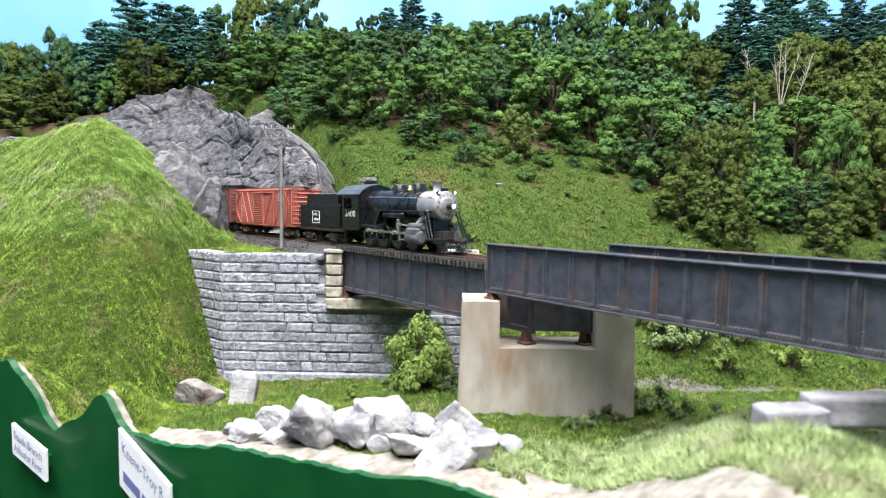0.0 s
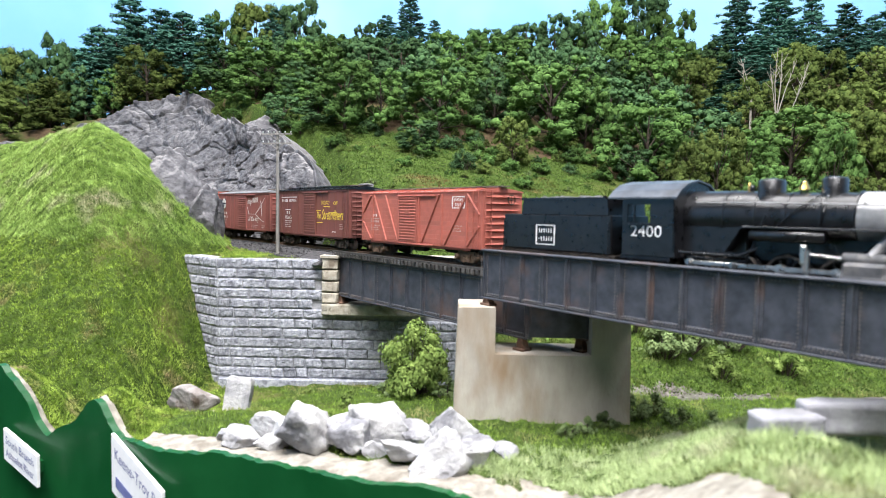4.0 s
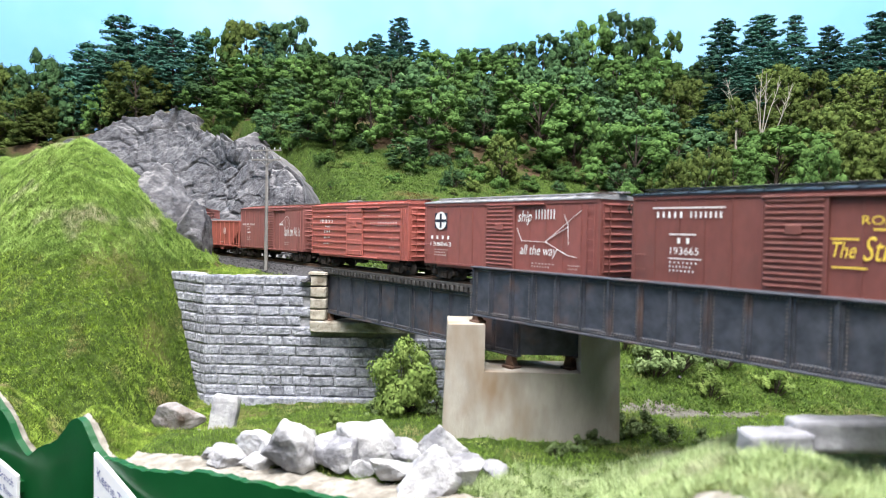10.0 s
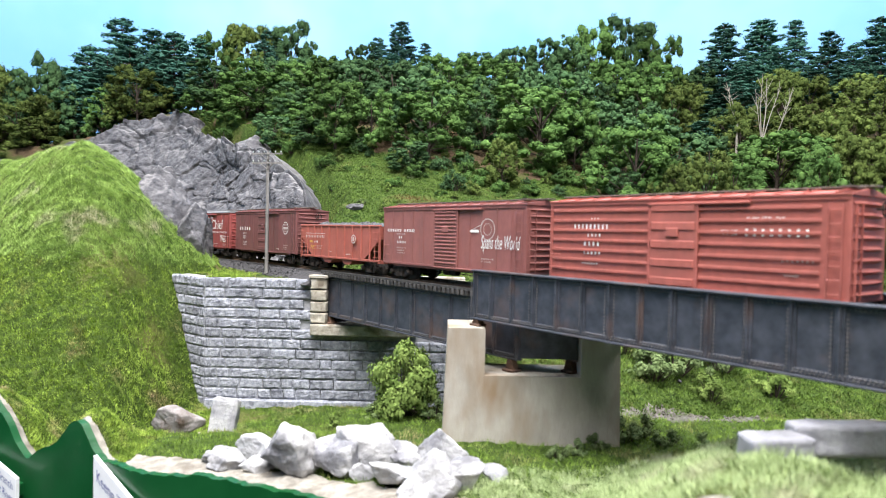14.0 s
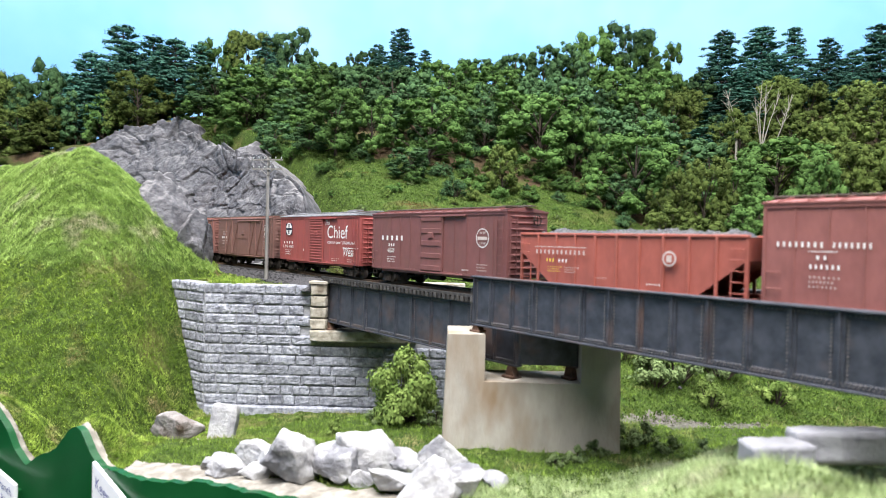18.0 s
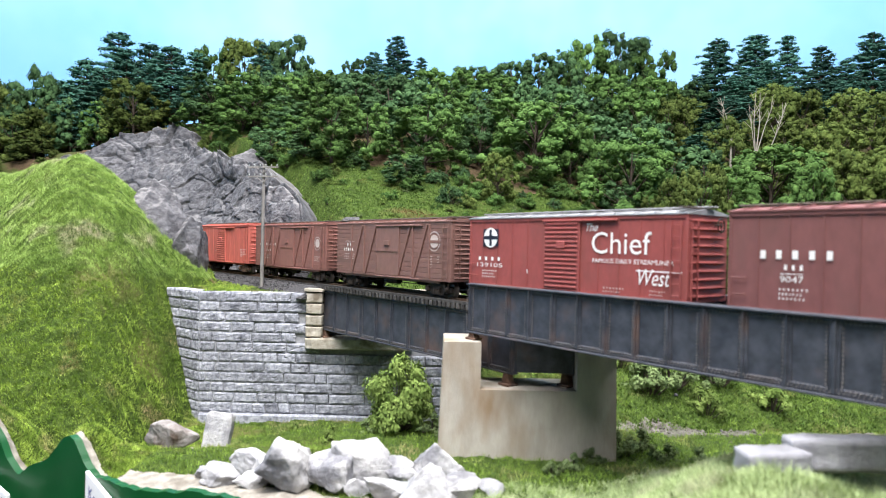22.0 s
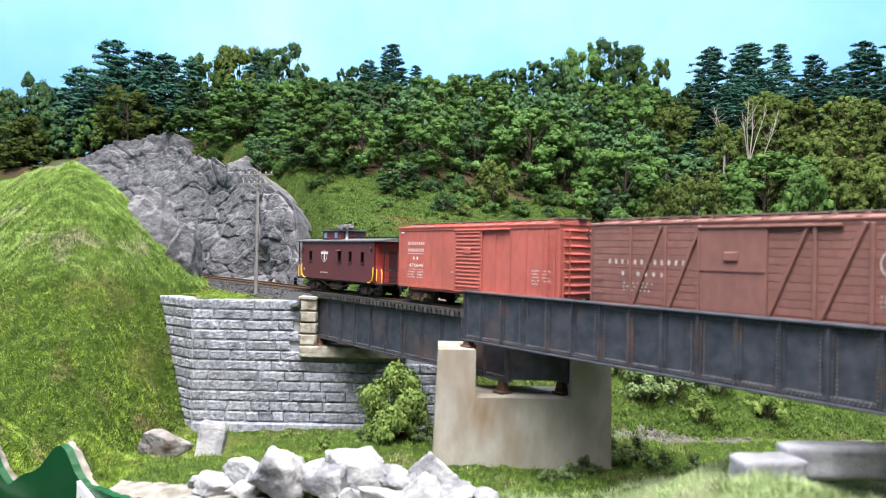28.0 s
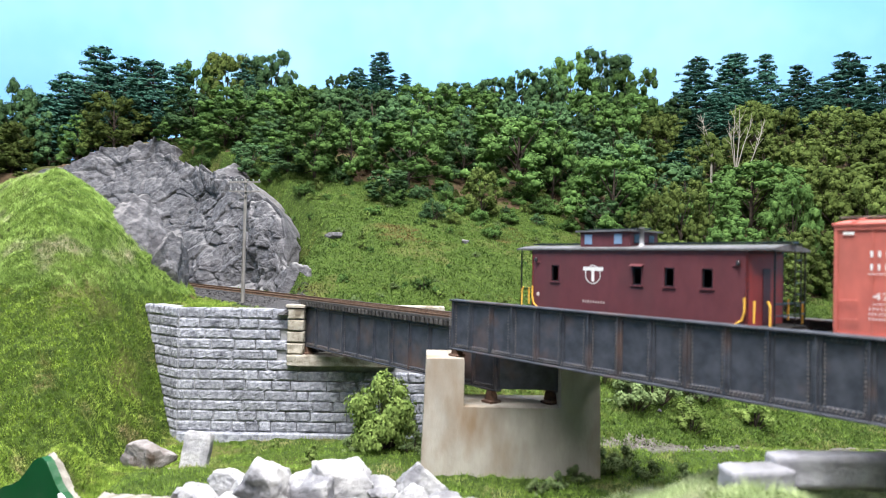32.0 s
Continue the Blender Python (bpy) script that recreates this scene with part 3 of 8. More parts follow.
for s, zb in ((0.108, -0.0442), (-0.104, -0.0450)):
    for o in (0.013, -0.013):
        p, a = on_track(s if o > 0 else s - 0.0205, o)
        part("bearing", Shape().box(-0.004, 0.004, -0.004, 0.004, zb, zb + 0.0015, 0.0003).prism([(-0.0032, zb + 0.0015), (0.0032, zb + 0.0015), (0.0018, -0.0381), (-0.0018, -0.0381)], -0.002, 0.002), M_RUST, deck_bridge, m=Matrix.Translation((p.x, p.y, 0)) @ Matrix.Rotation(-a, 4, "Z"))

def skew_plate(parent, s0, o0, s1, o1, z0, z1):
    p, q = on_track(s0, o0)[0], on_track(s1, o1)[0]
    d = q - p
    return part("end_diaphragm", Shape().box(0, d.length, -0.0006, 0.0006, z0, z1), M_STEEL, parent, m=Matrix.Translation(p) @ Matrix.Rotation(math.atan2(d.y, d.x), 4, "Z"))


skew_plate(deck_bridge, 0.112, 0.0125, 0.0920, -0.0125, -0.0368, -0.0066)
skew_plate(deck_bridge, -0.1090, 0.0125, -0.1295, -0.0125, -0.0368, -0.0066)
through_bridge = thing("through_girder_bridge", Matrix.Identity(4), "black through plate girder railway bridge, rust along its lower flange", "bridge")
for o in (0.030, -0.030):
    girder(through_bridge, -0.0895 if o > 0 else -0.127, -0.4035 if o > 0 else -0.441, o, 0.0112, -0.0146, 0.0157, 1, o > 0, 0.0058)
for k in range(11):
    part("floor_beam", Shape().box(-0.0012, 0.0012, -0.029, 0.029, -0.0140, -0.0085), M_STEEL, through_bridge, m=track_pose(-0.130 - k * 0.0270))
for o in (0.0087, -0.0087):
    part("stringer", swept("stringer", -0.4, -0.134, [(o - 0.001, -0.013), (o + 0.001, -0.013), (o + 0.001, -0.0055), (o - 0.001, -0.0055)], M_STEEL), None, through_bridge)
for k in range(64):
    part("bridge_tie", bpy.data.meshes["bridge_tie"], None, through_bridge, m=track_pose(-0.1140 - k * 0.0045))
for s in (-0.0935, -0.399):
    for o in (0.030, -0.030):
        p, a = on_track(s if o > 0 else s - 0.0375, o)
        part("bearing", Shape().box(-0.004, 0.004, -0.003, 0.003, -0.0192, -0.0180, 0.0003).prism([(-0.0028, -0.0180), (0.0028, -0.0180), (0.0016, -0.0155), (-0.0016, -0.0155)], -0.002, 0.002), M_RUST, through_bridge, m=Matrix.Translation((p.x, p.y, 0)) @ Matrix.Rotation(-a, 4, "Z"))

# ---- pier ----
pier = thing("bridge_pier", Matrix.Translation((0.0, 0.352, 0)), "stained tan concrete bridge pier with two raised columns", "pier")
for outline in ([(0.001, -0.100), (0.0240, -0.100), (0.0240, -0.0192), (0.0035, -0.0192)], [(0.0765, -0.100), (0.0990, -0.100), (0.0975, -0.0192), (0.0765, -0.0192)]):
    col = part("column", Shape().prism(outline, 0.0, 0.034), M_CONC, pier)
    bv = col.modifiers.new("edge", "BEVEL")
    bv.width, bv.segments, bv.limit_method = 0.0006, 2, "ANGLE"
part("web_wall", Shape().prism([(0.0240, -0.100), (0.0765, -0.100), (0.0765, -0.0450), (0.0240, -0.0450)], 0.0002, 0.0338), M_CONC, pier)
far_abut = solid("far_abutment", Shape().box(-0.03, 0.03, -0.06, 0.06, -0.12, -0.0192, 0.001), M_CONC, "tan concrete bridge abutment at the bank", "abutment", kind="structure", m=track_pose(-0.421))

def rough_block(name, w, d, h, material, seed, amp=0.0007, n=9, chip=0.0016):
    """A worn block of stone, base at z = 0."""
    bm = bmesh.new()
    bmesh.ops.create_cube(bm, size=1)
    bmesh.ops.subdivide_edges(bm, edges=bm.edges[:], cuts=n, use_grid_fill=True)
    co = np.array([v.co for v in bm.verts])
    edge = np.sort(0.5 - np.abs(co), axis=1)[:, 1]
    co = co * np.array([w, d, h])
    k = fbm(co[:, 0] * 150, co[:, 1] * 150, co[:, 2] * 150, 3, seed)
    k2 = fbm(co[:, 0] * 420, co[:, 1] * 420, co[:, 2] * 420, 2, seed + 5)
    out = unit_rows(co / np.array([w, d, h]))
    co = co + out * (amp * (k + 0.5 * k2) - chip * np.maximum(0, 0.06 - edge) / 0.06 * (0.6 + 0.6 * k))[:, None]
    co[:, 2] += h / 2
    for v, c in zip(bm.verts, co):
        v.co = c
    me = bpy.data.meshes.new(name)
    bm.to_mesh(me)
    bm.free()
    me.polygons.foreach_set("use_smooth", [True] * len(me.polygons))
    me.materials.append(material)
    return me


def unit_rows(a):
    return a / (np.linalg.norm(a, axis=-1, keepdims=True) + 1e-9)


# ---- retaining wall and abutment of coursed stone ----
retaining = thing("retaining_wall", Matrix.Identity(4), "grey coursed stone retaining wall and bridge abutment", "wall", kind="structure")
WALL_Y, WALL_TOP, WALL_BASE = 0.527, -0.0085, -0.115
CORNER = (-0.1945, 0.531)
LEFT_END = (-0.236, 0.566)
COURSE = 0.0082
stones = random.Random(5)
stone_meshes = []
for k in range(20):
    w = 0.0095 + 0.00115 * k
    sh = Shape()
    # a rock-faced stone: a broken bulge inside a narrow dressed margin
    nx, nz = 11, 6
    gi, gj = np.meshgrid(np.arange(nx + 1), np.arange(nz + 1), indexing="ij")
    rock = crag(gi / nx * w * 210 + 7.3 * k, gj * 0.0 + 1.7 * k, gj / nz * 1.5, 60 + k)
    v, f = [], []
    for i in range(nx + 1):
        for j in range(nz + 1):
            edge = i in (0, nx) or j in (0, nz)
            out = stones.uniform(-0.0003, 0.0002) if edge else 0.0006 + 0.00034 * float(rock[i, j]) + stones.uniform(-0.00015, 0.00015)
            v.append(((i / nx - 0.5) * (w - 0.0006) + stones.uniform(-0.0003, 0.0003), -out, (j / nz - 0.5) * (COURSE - 0.0006) + stones.uniform(-0.00025, 0.00025)))
    for i in range(nx):
        for j in range(nz):
            a = i * (nz + 1) + j
            f.append((a, a + nz + 1, a + nz + 2, a + 1))
    sh.add(v, f, False)
    c = [0, nx * (nz + 1), nx * (nz + 1) + nz, nz]
    back = [(v[q][0], 0.004, v[q][2]) for q in c]
    ring = [i * (nz + 1) for i in range(nx + 1)] + [nx * (nz + 1) + j for j in range(1, nz + 1)] + [i * (nz + 1) + nz for i in range(nx - 1, -1, -1)] + [j for j in range(nz - 1, 0, -1)]
    kk = len(sh.v)
    sh.v += [(v[q][0], 0.004, v[q][2]) for q in ring]
    nr = len(ring)
    for i in range(nr):
        sh.f.append((ring[i], ring[(i + 1) % nr], kk + (i + 1) % nr, kk + i))
        sh.s.append(False)
    stone_meshes.append((w, sh.mesh("stone", M_STONE)))


def stone_run(p0, p1, z_of, top, base, parent):
    """Courses of stone from p0 to p1 in plan; z_of(x): top of the wall there."""
    p0, p1 = Vector((*p0, 0)), Vector((*p1, 0))
    d = p1 - p0
    L = d.length
    rot = Matrix.Rotation(math.atan2(d.y, d.x), 4, "Z")
    n = int((top - base) / COURSE)
    for c in range(n + 1):
        z = top - (c + 0.5) * COURSE
        x = -stones.uniform(0, 0.012)
        while x < L - 0.001:
            w, me = stones.choice(stone_meshes)
            a, b = max(x, 0), min(x + w, L)
            xm = (a + b) / 2
            if b - a > 0.002 and z + COURSE / 2 <= z_of((p0 + d * (xm / L)).x) + 0.001:
                m = Matrix.Translation(p0 + d * (xm / L) + Vector((0, 0, z + stones.uniform(-0.0002, 0.0002)))) @ rot @ Matrix.Diagonal(((b - a) / w, stones.uniform(0.8, 1.5), 1, 1))
                part("stone", me, None, parent, m=m)
            x += w


def wall_top(x):
    return WALL_TOP if x < -0.106 else -0.0535


core = Shape()
core.prism([(-0.1945, -0.125), (0.034, -0.125), (0.034, -0.0540), (-0.105, -0.0540), (-0.105, -0.0090), (-0.1945, -0.0090)], 0.531, 0.548)
part("wall_core", core, M_JOINT, retaining)
part("plinth", Shape().box(-0.1925, 0.034, 0.5250, 0.531, -0.124, -0.1075, 0.0006), M_STONE, retaining)
dv = Vector((CORNER[0] - LEFT_END[0], CORNER[1] - LEFT_END[1], 0))
part("wall_core", Shape().box(0, dv.length, 0.0006, 0.016, -0.125, -0.0090), M_JOINT, retaining, m=Matrix.Translation((*LEFT_END, 0)) @ Matrix.Rotation(math.atan2(dv.y, dv.x), 4, "Z"))
# bridge seat and back wall of paler stone
part("bridge_seat", rough_block("bridge_seat", 0.087, 0.042, 0.0098, M_CAP, 3), None, retaining, "pale tan stone bridge seat", m=Matrix.Translation((-0.0635, 0.544, -0.0537)))
for k in range(4):
    part("post_stone", rough_block("post_stone", 0.0135 + 0.0006 * (k % 2), 0.035, 0.0094, M_CAP, 20 + k), None, retaining, "pale tan stone", m=Matrix.Translation((-0.1003, 0.5425, -0.0441 + k * 0.0093)))
part("post_cap", rough_block("post_cap", 0.0160, 0.037, 0.0028, M_CAP, 31, 0.0004), None, retaining, m=Matrix.Translation((-0.1005, 0.5425, -0.0071)))
part("back_wall", Shape().box(-0.092, 0.02, 0.566, 0.58, -0.11, -0.0068, 0.0008), M_CAP, retaining)

# ---- telegraph pole ----
M_POLE = mat("grey_wood", (0.13, 0.122, 0.115), (0.24, 0.23, 0.215), 500, 0.85, 0.0002, 900, stretch=(1, 1, 0.15))
M_GLASS = mat("insulator", (0.26, 0.28, 0.27), (0.36, 0.38, 0.37), 500, 0.3)
pole_pt = (-0.1625, 0.598)
pole = thing("telegraph_pole", Matrix.Translation((*pole_pt, -0.0125)), "weathered grey wooden telegraph pole with two crossarms", "utility pole")
part("post", Shape().tube((0, 0, -0.01), (0, 0, 0.1165), 0.00185, 0.0013, 10), M_POLE, pole)
for z in (0.1135, 0.1050):
    arm = part("crossarm", Shape().box(-0.0150, 0.0150, -0.0022, -0.0012, z - 0.0007, z + 0.0007, 0.0001), M_POLE, pole, m=Matrix.Rotation(radians(-12), 4, "Z"))
    for i in range(6):
        x = -0.0138 + i * 0.00552
        part("insulator", Shape().turned([(0, 0.0003), (0.0006, 0.0003), (0.0007, 0.0007), (0.0016, 0.00065), (0.0020, 0.0003)], (x, -0.0017, z + 0.0007), (0, 0, 1), 8), M_GLASS, arm)
    for sg in (-1, 1):
        part("brace", Shape().line([(sg * 0.006, -0.002, z - 0.0006), (0, -0.0016, z - 0.0055)], 0.0004, 5), M_POLE, arm)

# ---- the train ----
def paint(name, a, rough=0.62, dirt=(0.10, 0.075, 0.06)):
    grey = sum(a) / 3
    a = tuple(c * 0.88 + grey * 0.12 + 0.004 for c in a)
    b = tuple(min(1, c * 1.22) for c in a)
    return mat(name, a, b, 260, rough, 0.00004, 900, c3=tuple((p * 0.55 + q * 0.45) for p, q in zip(a, dirt)), scale3=42, low3=0.50, high3=0.85, spec=0.35, stretch=(1, 1, 0.5))


M_BLACK = mat("worn_black", (0.005, 0.0055, 0.0065), (0.012, 0.0125, 0.015), 260, 0.30, 0.00003, 900, c3=(0.030, 0.029, 0.028), scale3=70, low3=0.6, high3=0.9, spec=0.5)
M_CABROOF = mat("blue_black_roof", (0.040, 0.048, 0.062), (0.075, 0.086, 0.105), 200, 0.42, c3=(0.03, 0.03, 0.032), scale3=80, spec=0.5)
M_TRUCK = mat("grimy_black", (0.018, 0.015, 0.014), (0.055, 0.045, 0.037), 420, 0.85, 0.00008, 900)
M_TRUCKRUST = mat("rusty_brown", (0.10, 0.065, 0.045), (0.17, 0.115, 0.08), 420, 0.85, 0.00008, 900)
M_WHEEL = mat("wheel_steel", (0.07, 0.06, 0.055), (0.13, 0.115, 0.10), 420, 0.6, metal=0.4)
M_TREAD = mat("bright_steel", (0.45, 0.44, 0.42), (0.6, 0.59, 0.57), 420, 0.3, metal=0.9)
M_LETTER = mat("white_lettering", (0.70, 0.69, 0.66), (0.82, 0.81, 0.78), 700, 0.7)
M_FADED = mat("faded_lettering", (0.45, 0.37, 0.34), (0.60, 0.52, 0.48), 700, 0.7)
M_YELLOW = mat("yellow_lettering", (0.72, 0.50, 0.06), (0.82, 0.60, 0.10), 700, 0.7)
M_DARKBLUE = mat("dark_blue_paint", (0.02, 0.025, 0.04), (0.03, 0.035, 0.055), 500, 0.6)
M_ROOFGREY = mat("grey_roof", (0.24, 0.24, 0.25), (0.33, 0.33, 0.34), 300, 0.6, c3=(0.20, 0.20, 0.2), scale3=60)
M_ROOFDARK = mat("dark_roof", (0.10, 0.10, 0.105), (0.16, 0.16, 0.165), 300, 0.7, c3=(0.07, 0.07, 0.07), scale3=60)
M_BOARD = mat("roof_walk", (0.09, 0.075, 0.065), (0.17, 0.14, 0.12), 500, 0.85)
M_SILVER = mat("graphite_grey", (0.22, 0.22, 0.225), (0.34, 0.34, 0.345), 300, 0.5, 0.00004, 900, c3=(0.2, 0.2, 0.2), scale3=80, metal=0.35, spec=0.5)
M_BRASS = mat("brass", (0.60, 0.40, 0.12), (0.75, 0.52, 0.18), 300, 0.3, metal=0.9)
M_COAL = mat("coal", (0.02, 0.02, 0.022), (0.09, 0.09, 0.095), 900, 0.5, 0.0008, 900, spec=0.5)
M_HEAD = mat("headlight_glass", (0.9, 0.85, 0.7), (0.95, 0.9, 0.8), 300, 0.15)
_hb = M_HEAD.node_tree.nodes["Principled BSDF"]
_hb.inputs["Emission Color"].default_value, _hb.inputs["Emission Strength"].default_value = (1.0, 0.85, 0.5, 1), 1.5
M_PANE = mat("window_glass", (0.02, 0.022, 0.025), (0.03, 0.032, 0.035), 300, 0.08, spec=0.6)
M_ORANGE = mat("orange_grab_iron", (0.75, 0.40, 0.06), (0.85, 0.50, 0.09), 300, 0.5)

CAR_L, SILL, EAVE, HALF_W = 0.1415, 0.0103, 0.0487, 0.0163

# shared pieces
_frame = Shape()
for x0, x1, z0, z1 in ((-0.0135, 0.0135, 0.0066, 0.0080),):
    _frame.prism([(-0.0132, 0.0060), (-0.0132, 0.0034), (-0.0078, 0.0034), (-0.0055, 0.0012), (0.0055, 0.0012), (0.0078, 0.0034), (0.0132, 0.0034), (0.0132, 0.0060), (0.0060, 0.0080), (-0.0060, 0.0080)], -0.0010, 0.0010)
for sx in (-0.0095, 0.0095):
    _frame.turned([(0, 0.0021), (0.0012, 0.0020), (0.0018, 0.0012)], (sx, -0.0009, 0.0047), (0, -1, 0), 10)
for sx in (-0.0022, 0, 0.0022):
    _frame.turned([(0, 0.0010), (0.0028, 0.0010)], (sx, -0.0016, 0.0018), (0, 0, 1), 8)
_frame.box(-0.0036, 0.0036, -0.0020, 0.0, 0.0047, 0.0066, 0.0002)
SIDE_FRAME = _frame.mesh("side_frame", M_TRUCK)
SIDE_FRAME_RUST = _frame.mesh("side_frame", M_TRUCKRUST)
WHEEL_SET = Shape().tube((0, -0.010, 0.0048), (0, 0.010, 0.0048), 0.0009, n=8)
for sg in (-1, 1):
    WHEEL_SET.turned([(0.0, 0.0012), (0.0, 0.0030), (0.0004, 0.0040), (0.0, 0.0048), (0.0022, 0.0047), (0.0022, 0.0055), (0.0029, 0.0055), (0.0029, 0.0036), (0.0024, 0.0014)], (0, sg * 0.0098, 0.0048), (0, -sg, 0), 20)
WHEEL_SET = WHEEL_SET.mesh("wheel_set", M_WHEEL)
BOLSTER = Shape().box(-0.003, 0.003, -0.0115, 0.0115, 0.0050, 0.0088, 0.0004).mesh("truck", M_TRUCK)
COUPLER = Shape().box(-0.004, 0.0055, -0.0012, 0.0012, 0.0073, 0.0095, 0.0003).box(0.0045, 0.0082, -0.0022, 0.0022, 0.0068, 0.0100, 0.0008).mesh("coupler", M_TRUCK)
LADDER = Shape()
for sx in (-0.0024, 0.0024):
    LADDER.box(sx - 0.00022, sx + 0.00022, -0.0011, -0.0006, 0, 0.0345)
for k in range(7):
    LADDER.tube((-0.0026, -0.0009, 0.002 + k * 0.0051), (0.0026, -0.0009, 0.002 + k * 0.0051), 0.00022, n=5)
STEP = Shape().line([(-0.0022, 0, 0), (-0.0020, 0, -0.0042), (0.0020, 0, -0.0042), (0.0022, 0, 0)], 0.00026, 5)
GRAB = Shape().line([(-0.0026, 0, 0), (-0.0026, -0.0009, 0), (0.0026, -0.0009, 0), (0.0026, 0, 0)], 0.00022, 5)
BRAKE_WHEEL = Shape()
for k in range(12):
    a, b = k * math.pi / 6, (k + 1) * math.pi / 6
    BRAKE_WHEEL.tube((0, 0.003 * math.cos(a), 0.003 * math.sin(a)), (0, 0.003 * math.cos(b), 0.003 * math.sin(b)), 0.0003, n=5)
for k in range(4):
    BRAKE_WHEEL.tube((0, 0, 0), (0, 0.003 * math.cos(k * 1.57), 0.003 * math.sin(k * 1.57)), 0.0002, n=4)
BRAKE_WHEEL.tube((-0.003, 0, 0), (0.0004, 0, 0), 0.0004, n=6)
FLIP = Matrix.Rotation(math.pi, 4, "Z")


def trucks(car, xs, rusty=False):
    for x in xs:
        t = part("truck", BOLSTER, None, car, "black freight truck" if not rusty else "rust-brown freight truck", m=Matrix.Translation((x, 0, 0)))
        fr = SIDE_FRAME_RUST if rusty else SIDE_FRAME
        part("side_frame", fr, None, t, m=Matrix.Translation((0, -0.0118, 0)))
        part("side_frame", fr, None, t, m=Matrix.Translation((0, 0.0118, 0)) @ FLIP)
        for dx in (-0.0095, 0.0095):
            part("wheel_set", WHEEL_SET, None, t, m=Matrix.Translation((dx, 0, 0)))


def couplers(car, L):
    part("coupler", COUPLER, None, car, m=Matrix.Translation((L / 2, 0, 0)))
    part("coupler", COUPLER, None, car, m=Matrix.Translation((-L / 2, 0, 0)) @ FLIP)


def text_mesh(body, w, h, material, shear=0.0):
    """Letters as a thin mesh, w wide and h high, lower left corner at the origin, facing -y."""
    c = bpy.data.curves.new("lettering", "FONT")
    c.body, c.shear, c.resolution_u = body, shear, 3
    ob = new("lettering", c)
    me = bpy.data.meshes.new_from_object(ob.evaluated_get(bpy.context.evaluated_depsgraph_get()))
    bpy.data.objects.remove(ob)
    co = np.empty(len(me.vertices) * 3)
    me.vertices.foreach_get("co", co)
    co = co.reshape(-1, 3)
    lo, hi = co.min(0), co.max(0)
    x = (co[:, 0] - lo[0]) / (hi[0] - lo[0]) * w
    z = (co[:, 1] - lo[1]) / (hi[1] - lo[1]) * h
    me.vertices.foreach_set("co", np.stack([x, np.zeros(len(x)), z], 1).ravel())
    me.materials.clear()
    me.materials.append(material)
    me.update()
    return me


def letters(car, marks, L=CAR_L, top=EAVE, bottom=SILL, y=-HALF_W - 0.00025):
    """Marks on the near side: u runs 0..1 along the side, v 0..1 down from the eave."""
    def X(u):
        return (u - 0.5) * L

    def Z(v):
        return top - v * (top - bottom)

    for m in marks:
        kind, u0, u1, v0, v1, material = m[:6]
        x0, x1, z0, z1 = X(u0), X(u1), Z(v1), Z(v0)
        at = Matrix.Translation((x0, y, z0))
        if kind == "text":
            part("lettering", text_mesh(m[6], x1 - x0, z1 - z0, material, m[7] if len(m) > 7 else 0), None, car, m=at)
        elif kind == "bar":
            part("lettering", Shape().box(0, x1 - x0, -0.00004, 0.00004, 0, z1 - z0), material, car, m=Matrix.Translation((0, -(m[6] if len(m) > 6 else 0), 0)) @ at)
        elif kind == "word":      # plain blocks the size of letters
            sh, n = Shape(), m[6]
            c, hh = (x1 - x0) / n, z1 - z0
            for i in range(n):
                sh.box(c * (i + 0.28), c * (i + 0.62), -0.00004, 0.00004, hh * 0.08, hh * 0.92)
            part("lettering", sh, material, car, m=at)
        elif kind == "disc":
            part("emblem", Shape().tube((0, 0.00004, 0), (0, -0.00006, 0), (x1 - x0) / 2, n=28, smooth=False), material, car, m=Matrix.Translation(((x0 + x1) / 2, y - (m[6] if len(m) > 6 else 0), (z0 + z1) / 2)))
        elif kind == "ring":
            r = (x1 - x0) / 2
            sh = Shape()
            n = 28
            for i in range(n):
                a, b = 2 * math.pi * i / n, 2 * math.pi * (i + 1) / n
                sh.add([(r * math.cos(a), 0, r * math.sin(a)), (r * math.cos(b), 0, r * math.sin(b)), (r * 0.91 * math.cos(b), 0, r * 0.91 * math.sin(b)), (r * 0.91 * math.cos(a), 0, r * 0.91 * math.sin(a))], [(0, 1, 2, 3)])
            part("emblem", sh, material, car, m=Matrix.Translation(((x0 + x1) / 2, y - 0.0001, (z0 + z1) / 2)))
        elif kind == "line":
            part("lettering", Shape().line([(0, 0, z1 - z0), (x1 - x0, 0, 0)] if len(m) < 7 else [(0, 0, 0), (x1 - x0, 0, z1 - z0)], 0.00016, 4), material, car, m=at)


def small_print(u, v, w, rows=3, material=None):
    """Unreadable small lines."""
    out = []
    for i in range(rows):
        out.append(("word", u, u + w * (1.0, 0.8, 0.9)[i % 3], v + i * 0.045, v + i * 0.045 + 0.022, material or M_FADED, 7))
    return out


